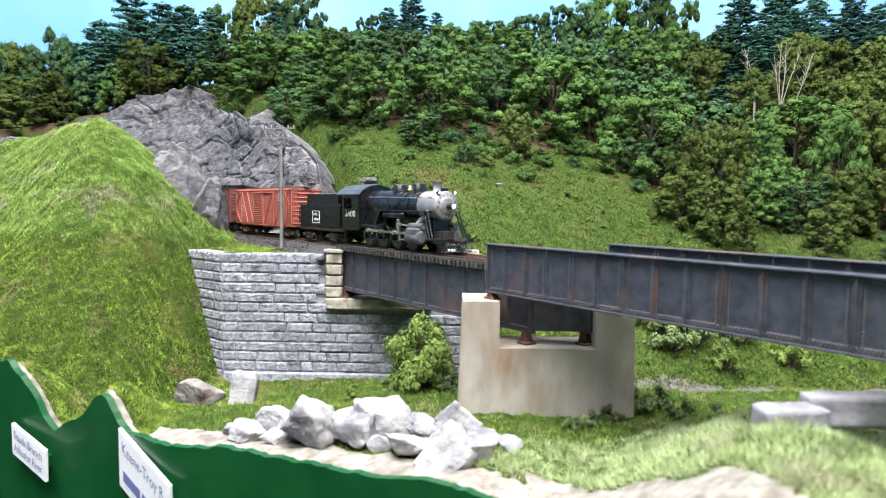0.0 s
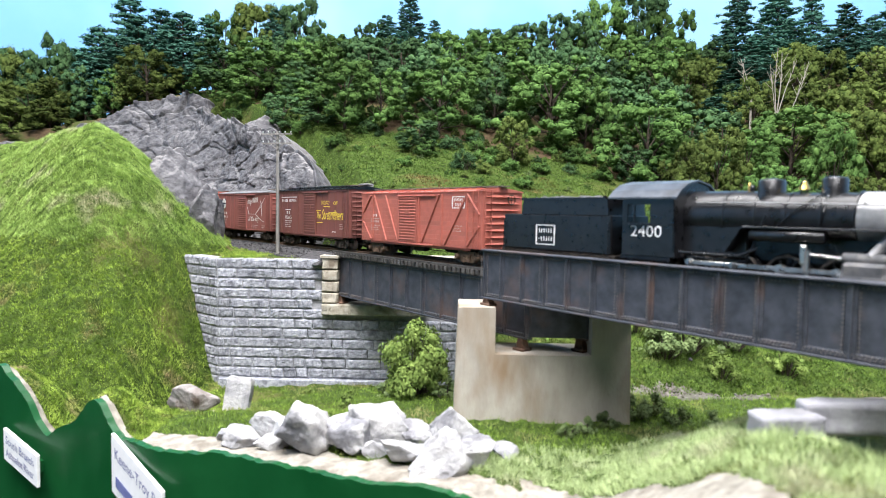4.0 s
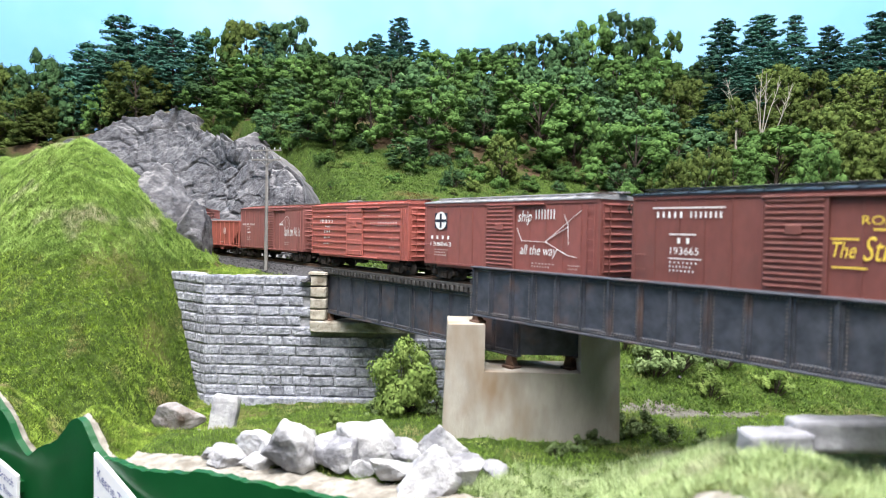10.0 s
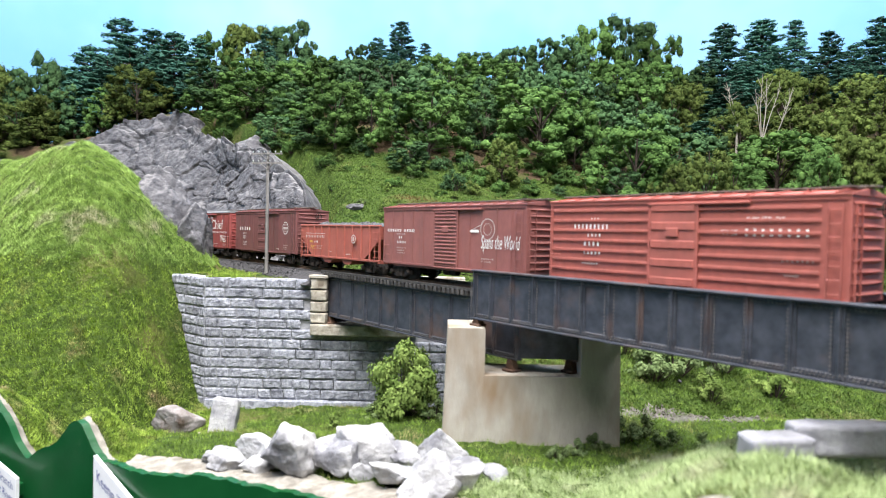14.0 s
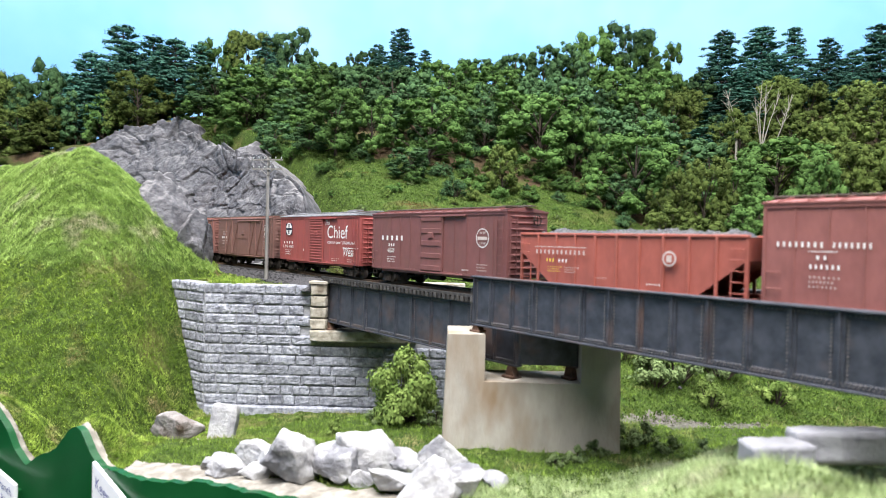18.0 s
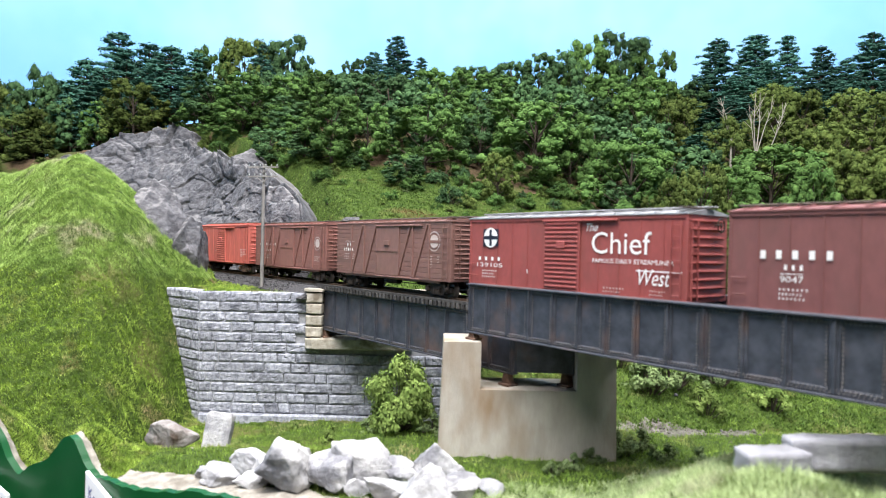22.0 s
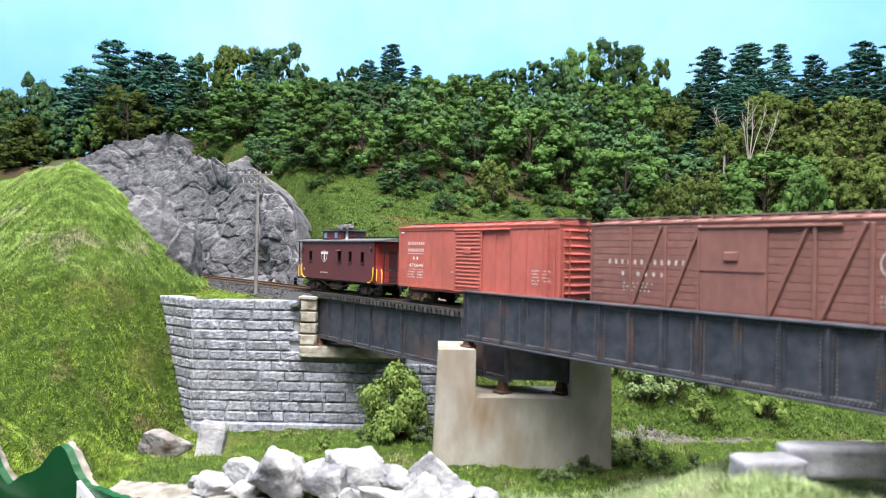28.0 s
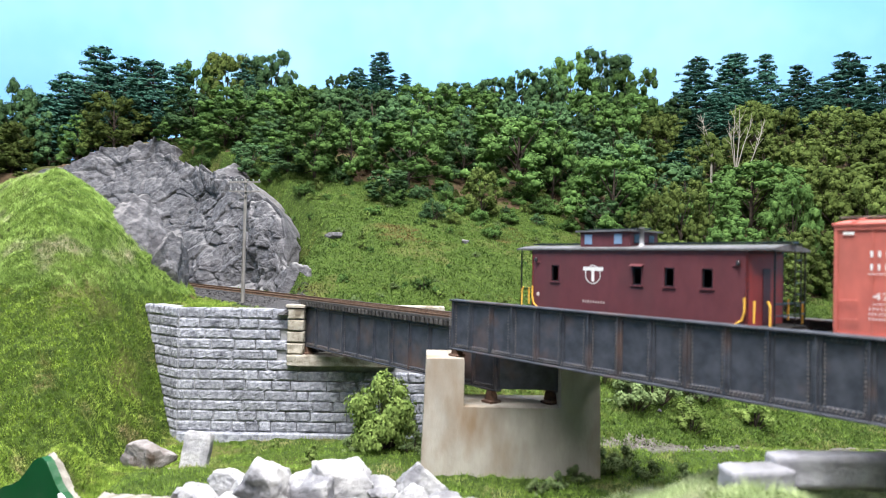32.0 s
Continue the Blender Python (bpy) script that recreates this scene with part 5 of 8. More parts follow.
def hopper():
    L, top = 0.127, 0.0358
    car = thing("hopper_car", Matrix.Identity(4), "red ribbed steel hopper car loaded with coal", "hopper car", "freight cars of the train")
    w = 0.0166
    body = Shape().prism([(-L / 2, top), (L / 2, top), (L / 2, 0.0262), (0.030, 0.0125), (0.020, 0.0060), (0.012, 0.0060), (0.0, 0.0125), (-0.012, 0.0060), (-0.020, 0.0060), (-0.030, 0.0125), (-L / 2, 0.0262)], -w + 0.0012, w - 0.0012)
    part("body", body, P_HO, car)
    for sg in (-1, 1):
        y = sg * (w - 0.0009)
        sd = Shape().prism([(-L / 2 + 0.001, top), (L / 2 - 0.001, top), (L / 2 - 0.001, 0.0262), (L / 2 - 0.022, 0.0105), (-L / 2 + 0.022, 0.0105), (-L / 2 + 0.001, 0.0262)], y - 0.0004, y + 0.0004)
        s = part("side_panel", sd, P_HO, car)
        part("top_rail", Shape().box(-L / 2, L / 2, y - 0.0011, y + 0.0011, top - 0.0004, top + 0.0010, 0.0003), P_HO, s)
        part("side_sill", Shape().box(-L / 2, L / 2, y - 0.0010, y + 0.0010, 0.0095, 0.0112, 0.0003), P_HO, s)
        for k in range(9):
            x = -L / 2 + 0.0135 + k * (L - 0.027) / 8
            part("rib", Shape().box(x - 0.0007, x + 0.0007, y - 0.0013 if sg < 0 else y, y if sg < 0 else y + 0.0013, 0.0105, top, 0.0003), P_HO, s)
        for e in (-1, 1):
            part("corner_post", Shape().box(e * (L / 2 - 0.0009) - 0.0007, e * (L / 2 - 0.0009) + 0.0007, y - 0.0007, y + 0.0007, 0.0100, top), P_HO, s)
            for k in range(5):
                part("grab_iron", GRAB, P_HO, s, m=Matrix.Translation((e * (L / 2 - 0.0045), y - 0.0009 if sg < 0 else y + 0.0018, 0.0130 + k * 0.0045)))
            part("post", Shape().line([(e * (L / 2 - 0.0075), y, 0.0105), (e * (L / 2 - 0.0075), y, 0.028)], 0.0004, 5), P_HO, s)
            part("sill_step", STEP, M_TRUCK, s, m=Matrix.Translation((e * (L / 2 - 0.004), y, 0.0098)))
    for e in (-1, 1):
        part("end_sill", Shape().box(e * (L / 2 - 0.001) - 0.001, e * (L / 2 - 0.001) + 0.001, -w, w, 0.0085, 0.0110, 0.0002), P_HO, car)
    n = 46
    X, Yg = np.meshgrid(np.linspace(-L / 2 + 0.001, L / 2 - 0.001, n * 2), np.linspace(-w + 0.0015, w - 0.0015, n // 2), indexing="ij")
    Zc = top - 0.003 + 0.0055 * np.clip(1 - (np.abs(Yg) / w) ** 2, 0, 1) * np.clip((L / 2 - np.abs(X)) / 0.012, 0, 1) + 0.0022 * fbm(X * 420, Yg * 420, octaves=2, seed=77)
    part("coal_load", sheet("coal_load", X, Yg, Zc, M_COAL, False), None, car, "heaped black coal")
    part("underframe", Shape().box(-L / 2 + 0.002, L / 2 - 0.002, -0.002, 0.002, 0.0068, 0.0098), M_TRUCK, car)
    trucks(car, (-0.046, 0.046))
    couplers(car, L)
    letters(car, [("bar", 0.10, 0.37, 0.24, 0.255, FD), ("word", 0.10, 0.37, 0.30, 0.40, FD, 12), ("word", 0.16, 0.21, 0.48, 0.56, Y, 3), ("word", 0.225, 0.28, 0.48, 0.56, W, 3)] + small_print(0.17, 0.64, 0.08, 3, Y) + small_print(0.26, 0.64, 0.07, 3) +
            [("disc", 0.703, 0.757, 0.26, 0.52, FD), ("disc", 0.710, 0.750, 0.295, 0.485, P_HO, 0.0001), ("bar", 0.720, 0.740, 0.33, 0.45, FD, 0.0002), ("word", 0.33, 0.335, 0.62, 0.68, W, 1), ("word", 0.64, 0.70, 0.84, 0.875, W, 6)] + small_print(0.42, 0.80, 0.05, 1), L, top, 0.0105, -w - 0.0014)
    return car


def caboose():
    L, top, w = 0.112, 0.0400, 0.0160
    car = thing("caboose", Matrix.Identity(4), "maroon caboose with cupola and dark grey roof", "caboose", "freight cars of the train")
    ws = (-0.0405, 0.0067, 0.0224, 0.0395)
    # side walls with window openings
    zw0, zw1, hw = 0.0245, 0.0325, 0.0023
    for sg in (-1, 1):
        cuts = sorted(ws if sg < 0 else [-x for x in ws])
        sh = Shape()
        y0, y1 = (-w, -w + 0.001) if sg < 0 else (w - 0.001, w)
        xs = [-L / 2] + [v for c in cuts for v in (c - hw, c + hw)] + [L / 2]
        zs = [0.0103, zw0, zw1, top]
        nz = len(zs)
        verts = [(x, y, z) for y in (y0, y1) for x in xs for z in zs]
        solid_at = {(i, j): not (j == 1 and i % 2 == 1) for i in range(len(xs) - 1) for j in range(nz - 1)}
        faces = []
        for (i, j), there in solid_at.items():
            if there:
                a, b, c, d = i * nz + j, (i + 1) * nz + j, (i + 1) * nz + j + 1, i * nz + j + 1
                k = len(xs) * nz
                faces += [(a, b, c, d), (a + k, d + k, c + k, b + k)]
                for p, q, other in ((a, b, (i, j - 1)), (b, c, (i + 1, j)), (c, d, (i, j + 1)), (d, a, (i - 1, j))):
                    if not solid_at.get(other, False):
                        faces.append((p, p + k, q + k, q))
        sh.add(verts, faces)
        wall = part("side_wall", sh, P_CAB, car)
        for i, c in enumerate(cuts):
            y = -w if sg < 0 else w - 0.001
            win = part("window", Shape().box(c - hw - 0.0004, c - hw, y - 0.0002, y + 0.0012, zw0 - 0.0003, zw1 + 0.0004).box(c + hw, c + hw + 0.0004, y - 0.0002, y + 0.0012, zw0 - 0.0003, zw1 + 0.0004).box(c - hw, c + hw, y - 0.0002, y + 0.0012, zw1, zw1 + 0.0004), P_CAB, wall)
            part("sill", Shape().box(c - hw - 0.0009, c + hw + 0.0009, y - 0.0007, y + 0.0012, zw0 - 0.0007, zw0), P_CAB, wall)
            part("sash", Shape().box(c - hw, c - hw + 0.0006, y + 0.0004, y + 0.0008, zw0, zw1).box(c + hw - 0.0006, c + hw, y + 0.0004, y + 0.0008, zw0, zw1).box(c - hw, c + hw, y + 0.0004, y + 0.0008, zw0, zw0 + 0.0005).box(c - hw, c + hw, y + 0.0004, y + 0.0008, zw1 - 0.0005, zw1), M_BLACK, wall)
            if abs(c - 0.0067) < 1e-6 and sg < 0:
                part("awning", Shape().add([(c - hw - 0.001, -w, zw1 + 0.0014), (c + hw + 0.001, -w, zw1 + 0.0014), (c + hw + 0.001, -w - 0.0022, zw1 + 0.0004), (c - hw - 0.001, -w - 0.0022, zw1 + 0.0004), (c - hw - 0.001, -w, zw1 + 0.0008), (c + hw + 0.001, -w, zw1 + 0.0008)], [(0, 1, 2, 3), (4, 3, 2, 5), (0, 3, 4), (1, 5, 2)]), P_CAB, wall)
    for e in (-1, 1):
        x0, x1 = sorted((e * L / 2, e * (L / 2 - 0.001)))
        sh = Shape().box(x0, x1, -w, -0.0035, 0.0103, top).box(x0, x1, 0.0035, w, 0.0103, top).box(x0, x1, -0.0035, 0.0035, 0.033, top)
        en = part("end_wall", sh, P_SCARLET, car, "bright red end wall")
        part("door", Shape().box(e * L / 2 - 0.0012, e * L / 2 + 0.0002, -0.0034, 0.0034, 0.0104, 0.0329), P_CAB, en)
    part("floor", Shape().box(-L / 2 - 0.0095, L / 2 + 0.0095, -w + 0.0005, w - 0.0005, 0.0090, 0.0103, 0.0002), M_TRUCK, car)
    part("letterboard", Shape().box(-L / 2, L / 2, -w - 0.0003, w + 0.0003, top - 0.0014, top), P_CAB, car)
    pk = 0.0028
    prof = [(-w - 0.0012, top), (-w - 0.0012, top + 0.0008), (-w * 0.5, top + pk * 0.8), (0, top + pk), (w * 0.5, top + pk * 0.8), (w + 0.0012, top + 0.0008), (w + 0.0012, top)]
    n = len(prof)
    rx = L / 2 + 0.0100
    rf = Shape().add([(x, y, z) for x in (-rx, rx) for y, z in prof], [(i, i + 1, n + i + 1, n + i) for i in range(n - 1)] + [(0, n, 2 * n - 1, n - 1), tuple(range(n)), tuple(range(2 * n - 1, n - 1, -1))])
    roof = part("roof", rf, M_ROOFDARK, car, "dark grey canvas roof")
    for x0, x1 in ((-rx - 0.001, -0.0300), (0.0010, rx + 0.001)):
        part("running_board", Shape().box(x0, x1, -0.003, 0.003, top + pk + 0.0003, top + pk + 0.0010), M_BLACK, roof)
    # cupola
    cz = top + 0.0010
    cup = part("cupola", Shape().box(-0.0285, -0.0005, -0.0118, 0.0118, cz, cz + 0.0078, 0.0002), P_CAB, car)
    part("cupola_roof", Shape().prism([(-0.0305, cz + 0.0078), (-0.0305, cz + 0.0086), (0.0015, cz + 0.0086), (0.0015, cz + 0.0078)], -0.0132, 0.0132), M_ROOFDARK, cup)
    part("running_board", Shape().box(-0.0305, 0.0015, -0.003, 0.003, cz + 0.0091, cz + 0.0097), M_BLACK, cup)
    for x in (-0.0235, -0.0065):
        for sg in (-1, 1):
            part("window", Shape().box(x - 0.0021, x + 0.0021, sg * 0.0119 - 0.0002, sg * 0.0119 + 0.0002, cz + 0.0020, cz + 0.0066), M_SKYPANE, cup, "cupola window with the sky's pale blue painted into its pane")
    for y in (-0.006, 0.006):
        for x in (-0.0286, -0.0004):
            part("window", Shape().box(x - 0.0002, x + 0.0002, y - 0.0022, y + 0.0022, cz + 0.0024, cz + 0.0064), M_PANE, cup)
    part("smoke_jack", Shape().turned([(0, 0.0024), (0.0016, 0.0011), (0.0080, 0.0010), (0.0080, 0.0014), (0.0092, 0.0012)], (0.0035, -0.0080, top + 0.0014), (0, 0, 1), 12), M_SILVER, car, "grey metal smoke jack")
    # platforms: railings, posts, ladders, grab irons
    for e in (-1, 1):
        xe = e * (L / 2 + 0.0092)
        for y in (-w + 0.002, w - 0.002):
            part("corner_post", Shape().tube((xe, y, 0.0103), (xe, y, top), 0.0004, n=6), M_BLACK, car)
        part("railing", Shape().line([(xe, -w + 0.002, 0.0195), (xe, w - 0.002, 0.0195)], 0.0004, 5).line([(xe, -w + 0.002, 0.0150), (xe, w - 0.002, 0.0150)], 0.0003, 5), M_BLACK, car)
        lad = Shape()
        for yy in (0.0030, 0.0085):
            lad.line([(xe + e * 0.0006, yy, 0.0105), (xe + e * 0.0006, yy, top + 0.0035)], 0.0003, 5)
        for k in range(7):
            lad.line([(xe + e * 0.0006, 0.0030, 0.014 + 0.0045 * k), (xe + e * 0.0006, 0.0085, 0.014 + 0.0045 * k)], 0.00025, 5)
        part("ladder", lad, M_BLACK, car)
        for sg in (-1, 1):
            y = sg * (w + 0.0006)
            x = e * (L / 2 - 0.0010)
            part("grab_iron", Shape().line([(x, y, 0.0215), (x, y, 0.0160), (x - e * 0.0010, y, 0.0125), (x - e * 0.0040, y, 0.0106), (x - e * 0.0070, y, 0.0104)], 0.00045, 6), M_ORANGE, car, "orange-yellow grab iron")
            part("grab_iron", Shape().line([(e * (L / 2 + 0.0022), sg * (w - 0.0005), 0.0118), (e * (L / 2 + 0.0024), sg * (w - 0.0005), 0.0205)], 0.00045, 6), M_ORANGE, car, "orange-yellow grab iron")
            part("grab_iron", Shape().line([(xe - e * 0.0012, sg * (w - 0.0012), 0.0108), (xe - e * 0.0012, sg * (w - 0.0012), 0.0185), (xe - e * 0.0022, sg * (w - 0.0012), 0.0205)], 0.00045, 6), M_ORANGE, car, "orange-yellow grab iron")
            part("steps", Shape().box(xe - 0.0045 if e > 0 else xe, xe if e > 0 else xe + 0.0045, sg * w - 0.0025, sg * w + 0.0003, 0.0030, 0.0036).box(xe - 0.0045 if e > 0 else xe, xe if e > 0 else xe + 0.0045, sg * w - 0.0025, sg * w + 0.0003, 0.0062, 0.0068).box(xe - 0.0003, xe + 0.0003, sg * w - 0.0025, sg * w + 0.0003, 0.0030, 0.0092), M_BLACK, car)
        part("marker_lamp", Shape().turned([(0, 0.0008), (0.0016, 0.0008), (0.0020, 0.0004)], (e * (L / 2 - 0.0035), -w - 0.0010, 0.0340), (0, 0, 1), 8), M_BLACK, car)
        part("lamp_bracket", Shape().line([(e * (L / 2 - 0.0060), -w, 0.0338), (e * (L / 2 - 0.0030), -w - 0.0010, 0.0338)], 0.0003, 5), P_CAB, car)
    un = Shape().box(-L / 2 - 0.008, L / 2 + 0.008, -0.002, 0.002, 0.0068, 0.0090)
    un.box(-0.012, 0.006, -w + 0.002, -w + 0.008, 0.0030, 0.0088, 0.0006)
    part("underframe", un, M_TRUCK, car)
    part("truss_rod", Shape().line([(-0.028, -w + 0.001, 0.0092), (-0.010, -w + 0.001, 0.0052), (0.010, -w + 0.001, 0.0052), (0.028, -w + 0.001, 0.0092)], 0.0003, 5), M_TRUCK, car)
    trucks(car, (-0.0400, 0.0400))
    couplers(car, L + 0.017)
    letters(car, [("ring", 0.305, 0.385, 0.24, 0.54, W), ("bar", 0.293, 0.397, 0.27, 0.33, W), ("bar", 0.338, 0.352, 0.33, 0.50, W), ("word", 0.29, 0.41, 0.80, 0.85, FD, 9), ("disc", 0.03, 0.048, 0.73, 0.79, FD)], L, top, 0.0103, -w - 0.00012)
    return car


# opaque pane: the blue of the sky in the glass is its paint
M_SKYPANE = mat("sky_blue_pane", (0.16, 0.24, 0.36), (0.22, 0.32, 0.46), 200, 0.1, spec=0.6)
car_ho = hopper()
car_cab = caboose()


# ---- locomotive and tender ----
M_CYLINDER = mat("grey_casing", (0.06, 0.062, 0.066), (0.12, 0.12, 0.125), 200, 0.55, c3=(0.18, 0.17, 0.16), scale3=90)
def tender():
    t = thing("tender", Matrix.Identity(4), "black slope-topped coal tender with white framed herald", "tender", "freight cars of the train")
    w, L = 0.0150, 0.076
    part("tank", Shape().box(-L / 2, L / 2, -w, w, 0.0130, 0.0322, 0.0006), M_BLACK, t)
    part("coal_bunker", Shape().prism([(-L / 2 + 0.014, 0.0322), (-L / 2 + 0.0155, 0.0400), (L / 2 - 0.003, 0.0400), (L / 2 - 0.002, 0.0322)], -w + 0.0001, w - 0.0001), M_BLACK, t)
    part("bunker_flare", Shape().prism([(-L / 2 + 0.014, 0.0400), (-L / 2 + 0.0135, 0.0411), (L / 2 - 0.004, 0.0411), (L / 2 - 0.004, 0.0400)], -w - 0.0002, -w + 0.0006).prism([(-L / 2 + 0.014, 0.0400), (-L / 2 + 0.0135, 0.0411), (L / 2 - 0.004, 0.0411), (L / 2 - 0.004, 0.0400)], w - 0.0006, w + 0.0002), M_BLACK, t)
    X, Yg = np.meshgrid(np.linspace(-L / 2 + 0.018, L / 2 - 0.008, 40), np.linspace(-w + 0.001, w - 0.001, 22), indexing="ij")
    part("coal", sheet("coal", X, Yg, 0.0396 + 0.0018 * (1 - (Yg / w) ** 2) + 0.002 * fbm(X * 400, Yg * 400, octaves=2, seed=5), M_COAL, False), None, t, "black coal")
    part("tank_hatch", Shape().turned([(0, 0.004), (0.0012, 0.004), (0.0016, 0.0035)], (-L / 2 + 0.007, 0, 0.0322), (0, 0, 1), 14), M_BLACK, t)
    part("frame", Shape().box(-L / 2 - 0.002, L / 2 + 0.002, -w + 0.0005, w - 0.0005, 0.0096, 0.0128, 0.0002), M_TRUCK, t)
    part("handrail", Shape().line([(-L / 2 + 0.001, -w - 0.001, 0.012), (-L / 2 + 0.001, -w - 0.001, 0.028)], 0.0003, 5).line([(L / 2 - 0.001, -w - 0.001, 0.012), (L / 2 - 0.001, -w - 0.001, 0.029)], 0.0003, 5), M_BLACK, t)
    part("ladder", LADDER, M_BLACK, t, m=Matrix.Translation((-L / 2 - 0.0002, -w + 0.004, 0.010)) @ Matrix.Rotation(-math.pi / 2, 4, "Z") @ Matrix.Diagonal((1, 1, 0.55, 1)))
    for k in range(6):
        x = -L / 2 + 0.006 + k * (L - 0.012) / 5
        part("rivet_seam", Shape().box(x - 0.0002, x + 0.0002, -w - 0.0001, -w, 0.0132, 0.0318), M_BLACK, t)
    for sg in (-1, 1):
        part("cab_step", Shape().box(L / 2 - 0.006, L / 2, sg * w - 0.001, sg * w + 0.001, 0.004, 0.0046).box(L / 2 - 0.006, L / 2, sg * w - 0.001, sg * w + 0.001, 0.0066, 0.0072).box(L / 2 - 0.003, L / 2 - 0.0025, sg * w - 0.001, sg * w + 0.001, 0.004, 0.0088), M_BLACK, t)
    trucks(t, (-0.023, 0.023))
    couplers(t, L + 0.003)
    letters(t, [("bar", 0.335, 0.52, 0.29, 0.315, M_LETTER), ("bar", 0.335, 0.52, 0.825, 0.85, M_LETTER), ("bar", 0.335, 0.347, 0.29, 0.85, M_LETTER), ("bar", 0.508, 0.52, 0.29, 0.85, M_LETTER),
                ("word", 0.36, 0.495, 0.38, 0.52, M_LETTER, 6), ("word", 0.38, 0.50, 0.61, 0.75, M_LETTER, 5), ("bar", 0.36, 0.375, 0.67, 0.69, M_LETTER)], L, 0.0322, 0.0130, -w - 0.0001)
    return t


DRIVER_R = 0.0090
DRIVERS = (0.0340, 0.0538, 0.0736, 0.0934)


def locomotive():
    """Local x: 0 at the back of the cab, towards the front."""
    e = thing("steam_locomotive", Matrix.Identity(4), "black steam locomotive with graphite-grey smokebox front", "locomotive", "freight cars of the train")
    zc, r = 0.0326, 0.0101
    boiler = part("boiler", Shape().turned([(0.027, r + 0.0010), (0.060, r + 0.0010), (0.066, r), (0.112, r - 0.0004)], (0, 0, zc), (1, 0, 0), 32), M_BLACK, e)
    for x in (0.050, 0.066, 0.081, 0.097, 0.111):
        part("boiler_band", Shape().turned([(x - 0.0006, r + (0.0013 if x < 0.065 else 0.0003)), (x + 0.0006, r + (0.0013 if x < 0.065 else 0.0003))], (0, 0, zc), (1, 0, 0), 32), M_BLACK, boiler)
    box = part("smokebox", Shape().turned([(0.1122, r), (0.1380, r), (0.1392, r - 0.0008), (0.1394, 0.0066), (0.1402, 0.0062), (0.1410, 0.0044), (0.1414, 0.0018)], (0, 0, zc), (1, 0, 0), 32), M_SILVER, e, "graphite-grey smokebox")
    for k in range(16):
        a = k * math.pi / 8
        part("dog_bolt", Shape().tube((0.1390, 0.0079 * math.cos(a), zc + 0.0079 * math.sin(a)), (0.1400, 0.0079 * math.cos(a), zc + 0.0079 * math.sin(a)), 0.0006, n=6), M_SILVER, box)
    part("door_ring", Shape().turned([(0.1392, 0.0070), (0.1400, 0.0068), (0.1400, 0.0063)], (0, 0, zc), (1, 0, 0), 28, None, False), M_SILVER, box)
    part("smokestack", Shape().turned([(0, 0.0046), (0.0016, 0.0032), (0.0066, 0.0030), (0.0070, 0.0036), (0.0078, 0.0036)], (0.1250, 0, zc + r - 0.001), (0, 0, 1), 20), M_SILVER, e, "grey smokestack")
    for x, rr, h in ((0.0690, 0.0062, 0.0058), (0.0985, 0.0054, 0.0060)):
        part("dome", Shape().turned([(-0.003, rr + 0.0012), (0, rr), (h - 0.0012, rr), (h - 0.0004, rr * 0.85), (h, rr * 0.4)], (x, 0, zc + r), (0, 0, 1), 22), M_BLACK, e)
    bell = part("bell", Shape().turned([(0, 0.0026), (0.0010, 0.0020), (0.0026, 0.0014), (0.0034, 0.0006)], (0.0845, 0, zc + r + 0.0012), (0, 0, 1), 16), M_BRASS, e, "polished brass bell")
    part("bell_yoke", Shape().line([(0.0845, -0.0030, zc + r - 0.001), (0.0845, -0.0030, zc + r + 0.0030), (0.0845, 0, zc + r + 0.0050), (0.0845, 0.0030, zc + r + 0.0030), (0.0845, 0.0030, zc + r - 0.001)], 0.0004, 5), M_BLACK, bell)
    part("whistle", Shape().turned([(0, 0.0008), (0.0030, 0.0008), (0.0036, 0.0003)], (0.0560, 0.002, zc + r + 0.001), (0, 0, 1), 10), M_BRASS, e, "brass whistle")
    for x in (0.060, 0.064):
        part("safety_valve", Shape().turned([(0, 0.0010), (0.0020, 0.0010), (0.0024, 0.0006)], (x, -0.002, zc + r + 0.0008), (0, 0, 1), 10), M_BLACK, e)
    # headlight in the middle of the smokebox door, marker lamps above
    hl = part("headlight", Shape().turned([(0, 0.0018), (0.0010, 0.0020), (0.0070, 0.0021), (0.0074, 0.0022)], (0.1410, 0, zc - 0.0005), (1, 0, 0), 18), M_BLACK, e, "black headlight, lit")
    part("headlight_glass", Shape().turned([(0, 0.0018), (0.0005, 0.0015)], (0.1485, 0, zc - 0.0005), (1, 0, 0), 18), M_HEAD, hl, "glowing warm white glass")
    for y in (-0.0066, 0.0066):
        ml = part("marker_lamp", Shape().turned([(-0.001, 0.0012), (0.0010, 0.0014), (0.0022, 0.0012)], (0.1375, y, zc + 0.0088), (1, 0, 0), 10), M_BLACK, e)
        part("lens", Shape().turned([(0, 0.0011), (0.0006, 0.0008)], (0.1398, y, zc + 0.0088), (1, 0, 0), 10), M_HEAD, ml)
    part("number_lamp", Shape().box(0.1345, 0.1370, -0.0030, 0.0030, zc + r - 0.0004, zc + r + 0.0022, 0.0005), M_BLACK, e)
    # cab
    w = 0.0165
    cab = part("cab", Shape().box(0.0, 0.0330, -w, -w + 0.0008, 0.0140, 0.0285, 0.0002), M_BLACK, e)
    part("cab_side", Shape().box(0.0, 0.0330, w - 0.0008, w, 0.0140, 0.0285, 0.0002), M_BLACK, cab)
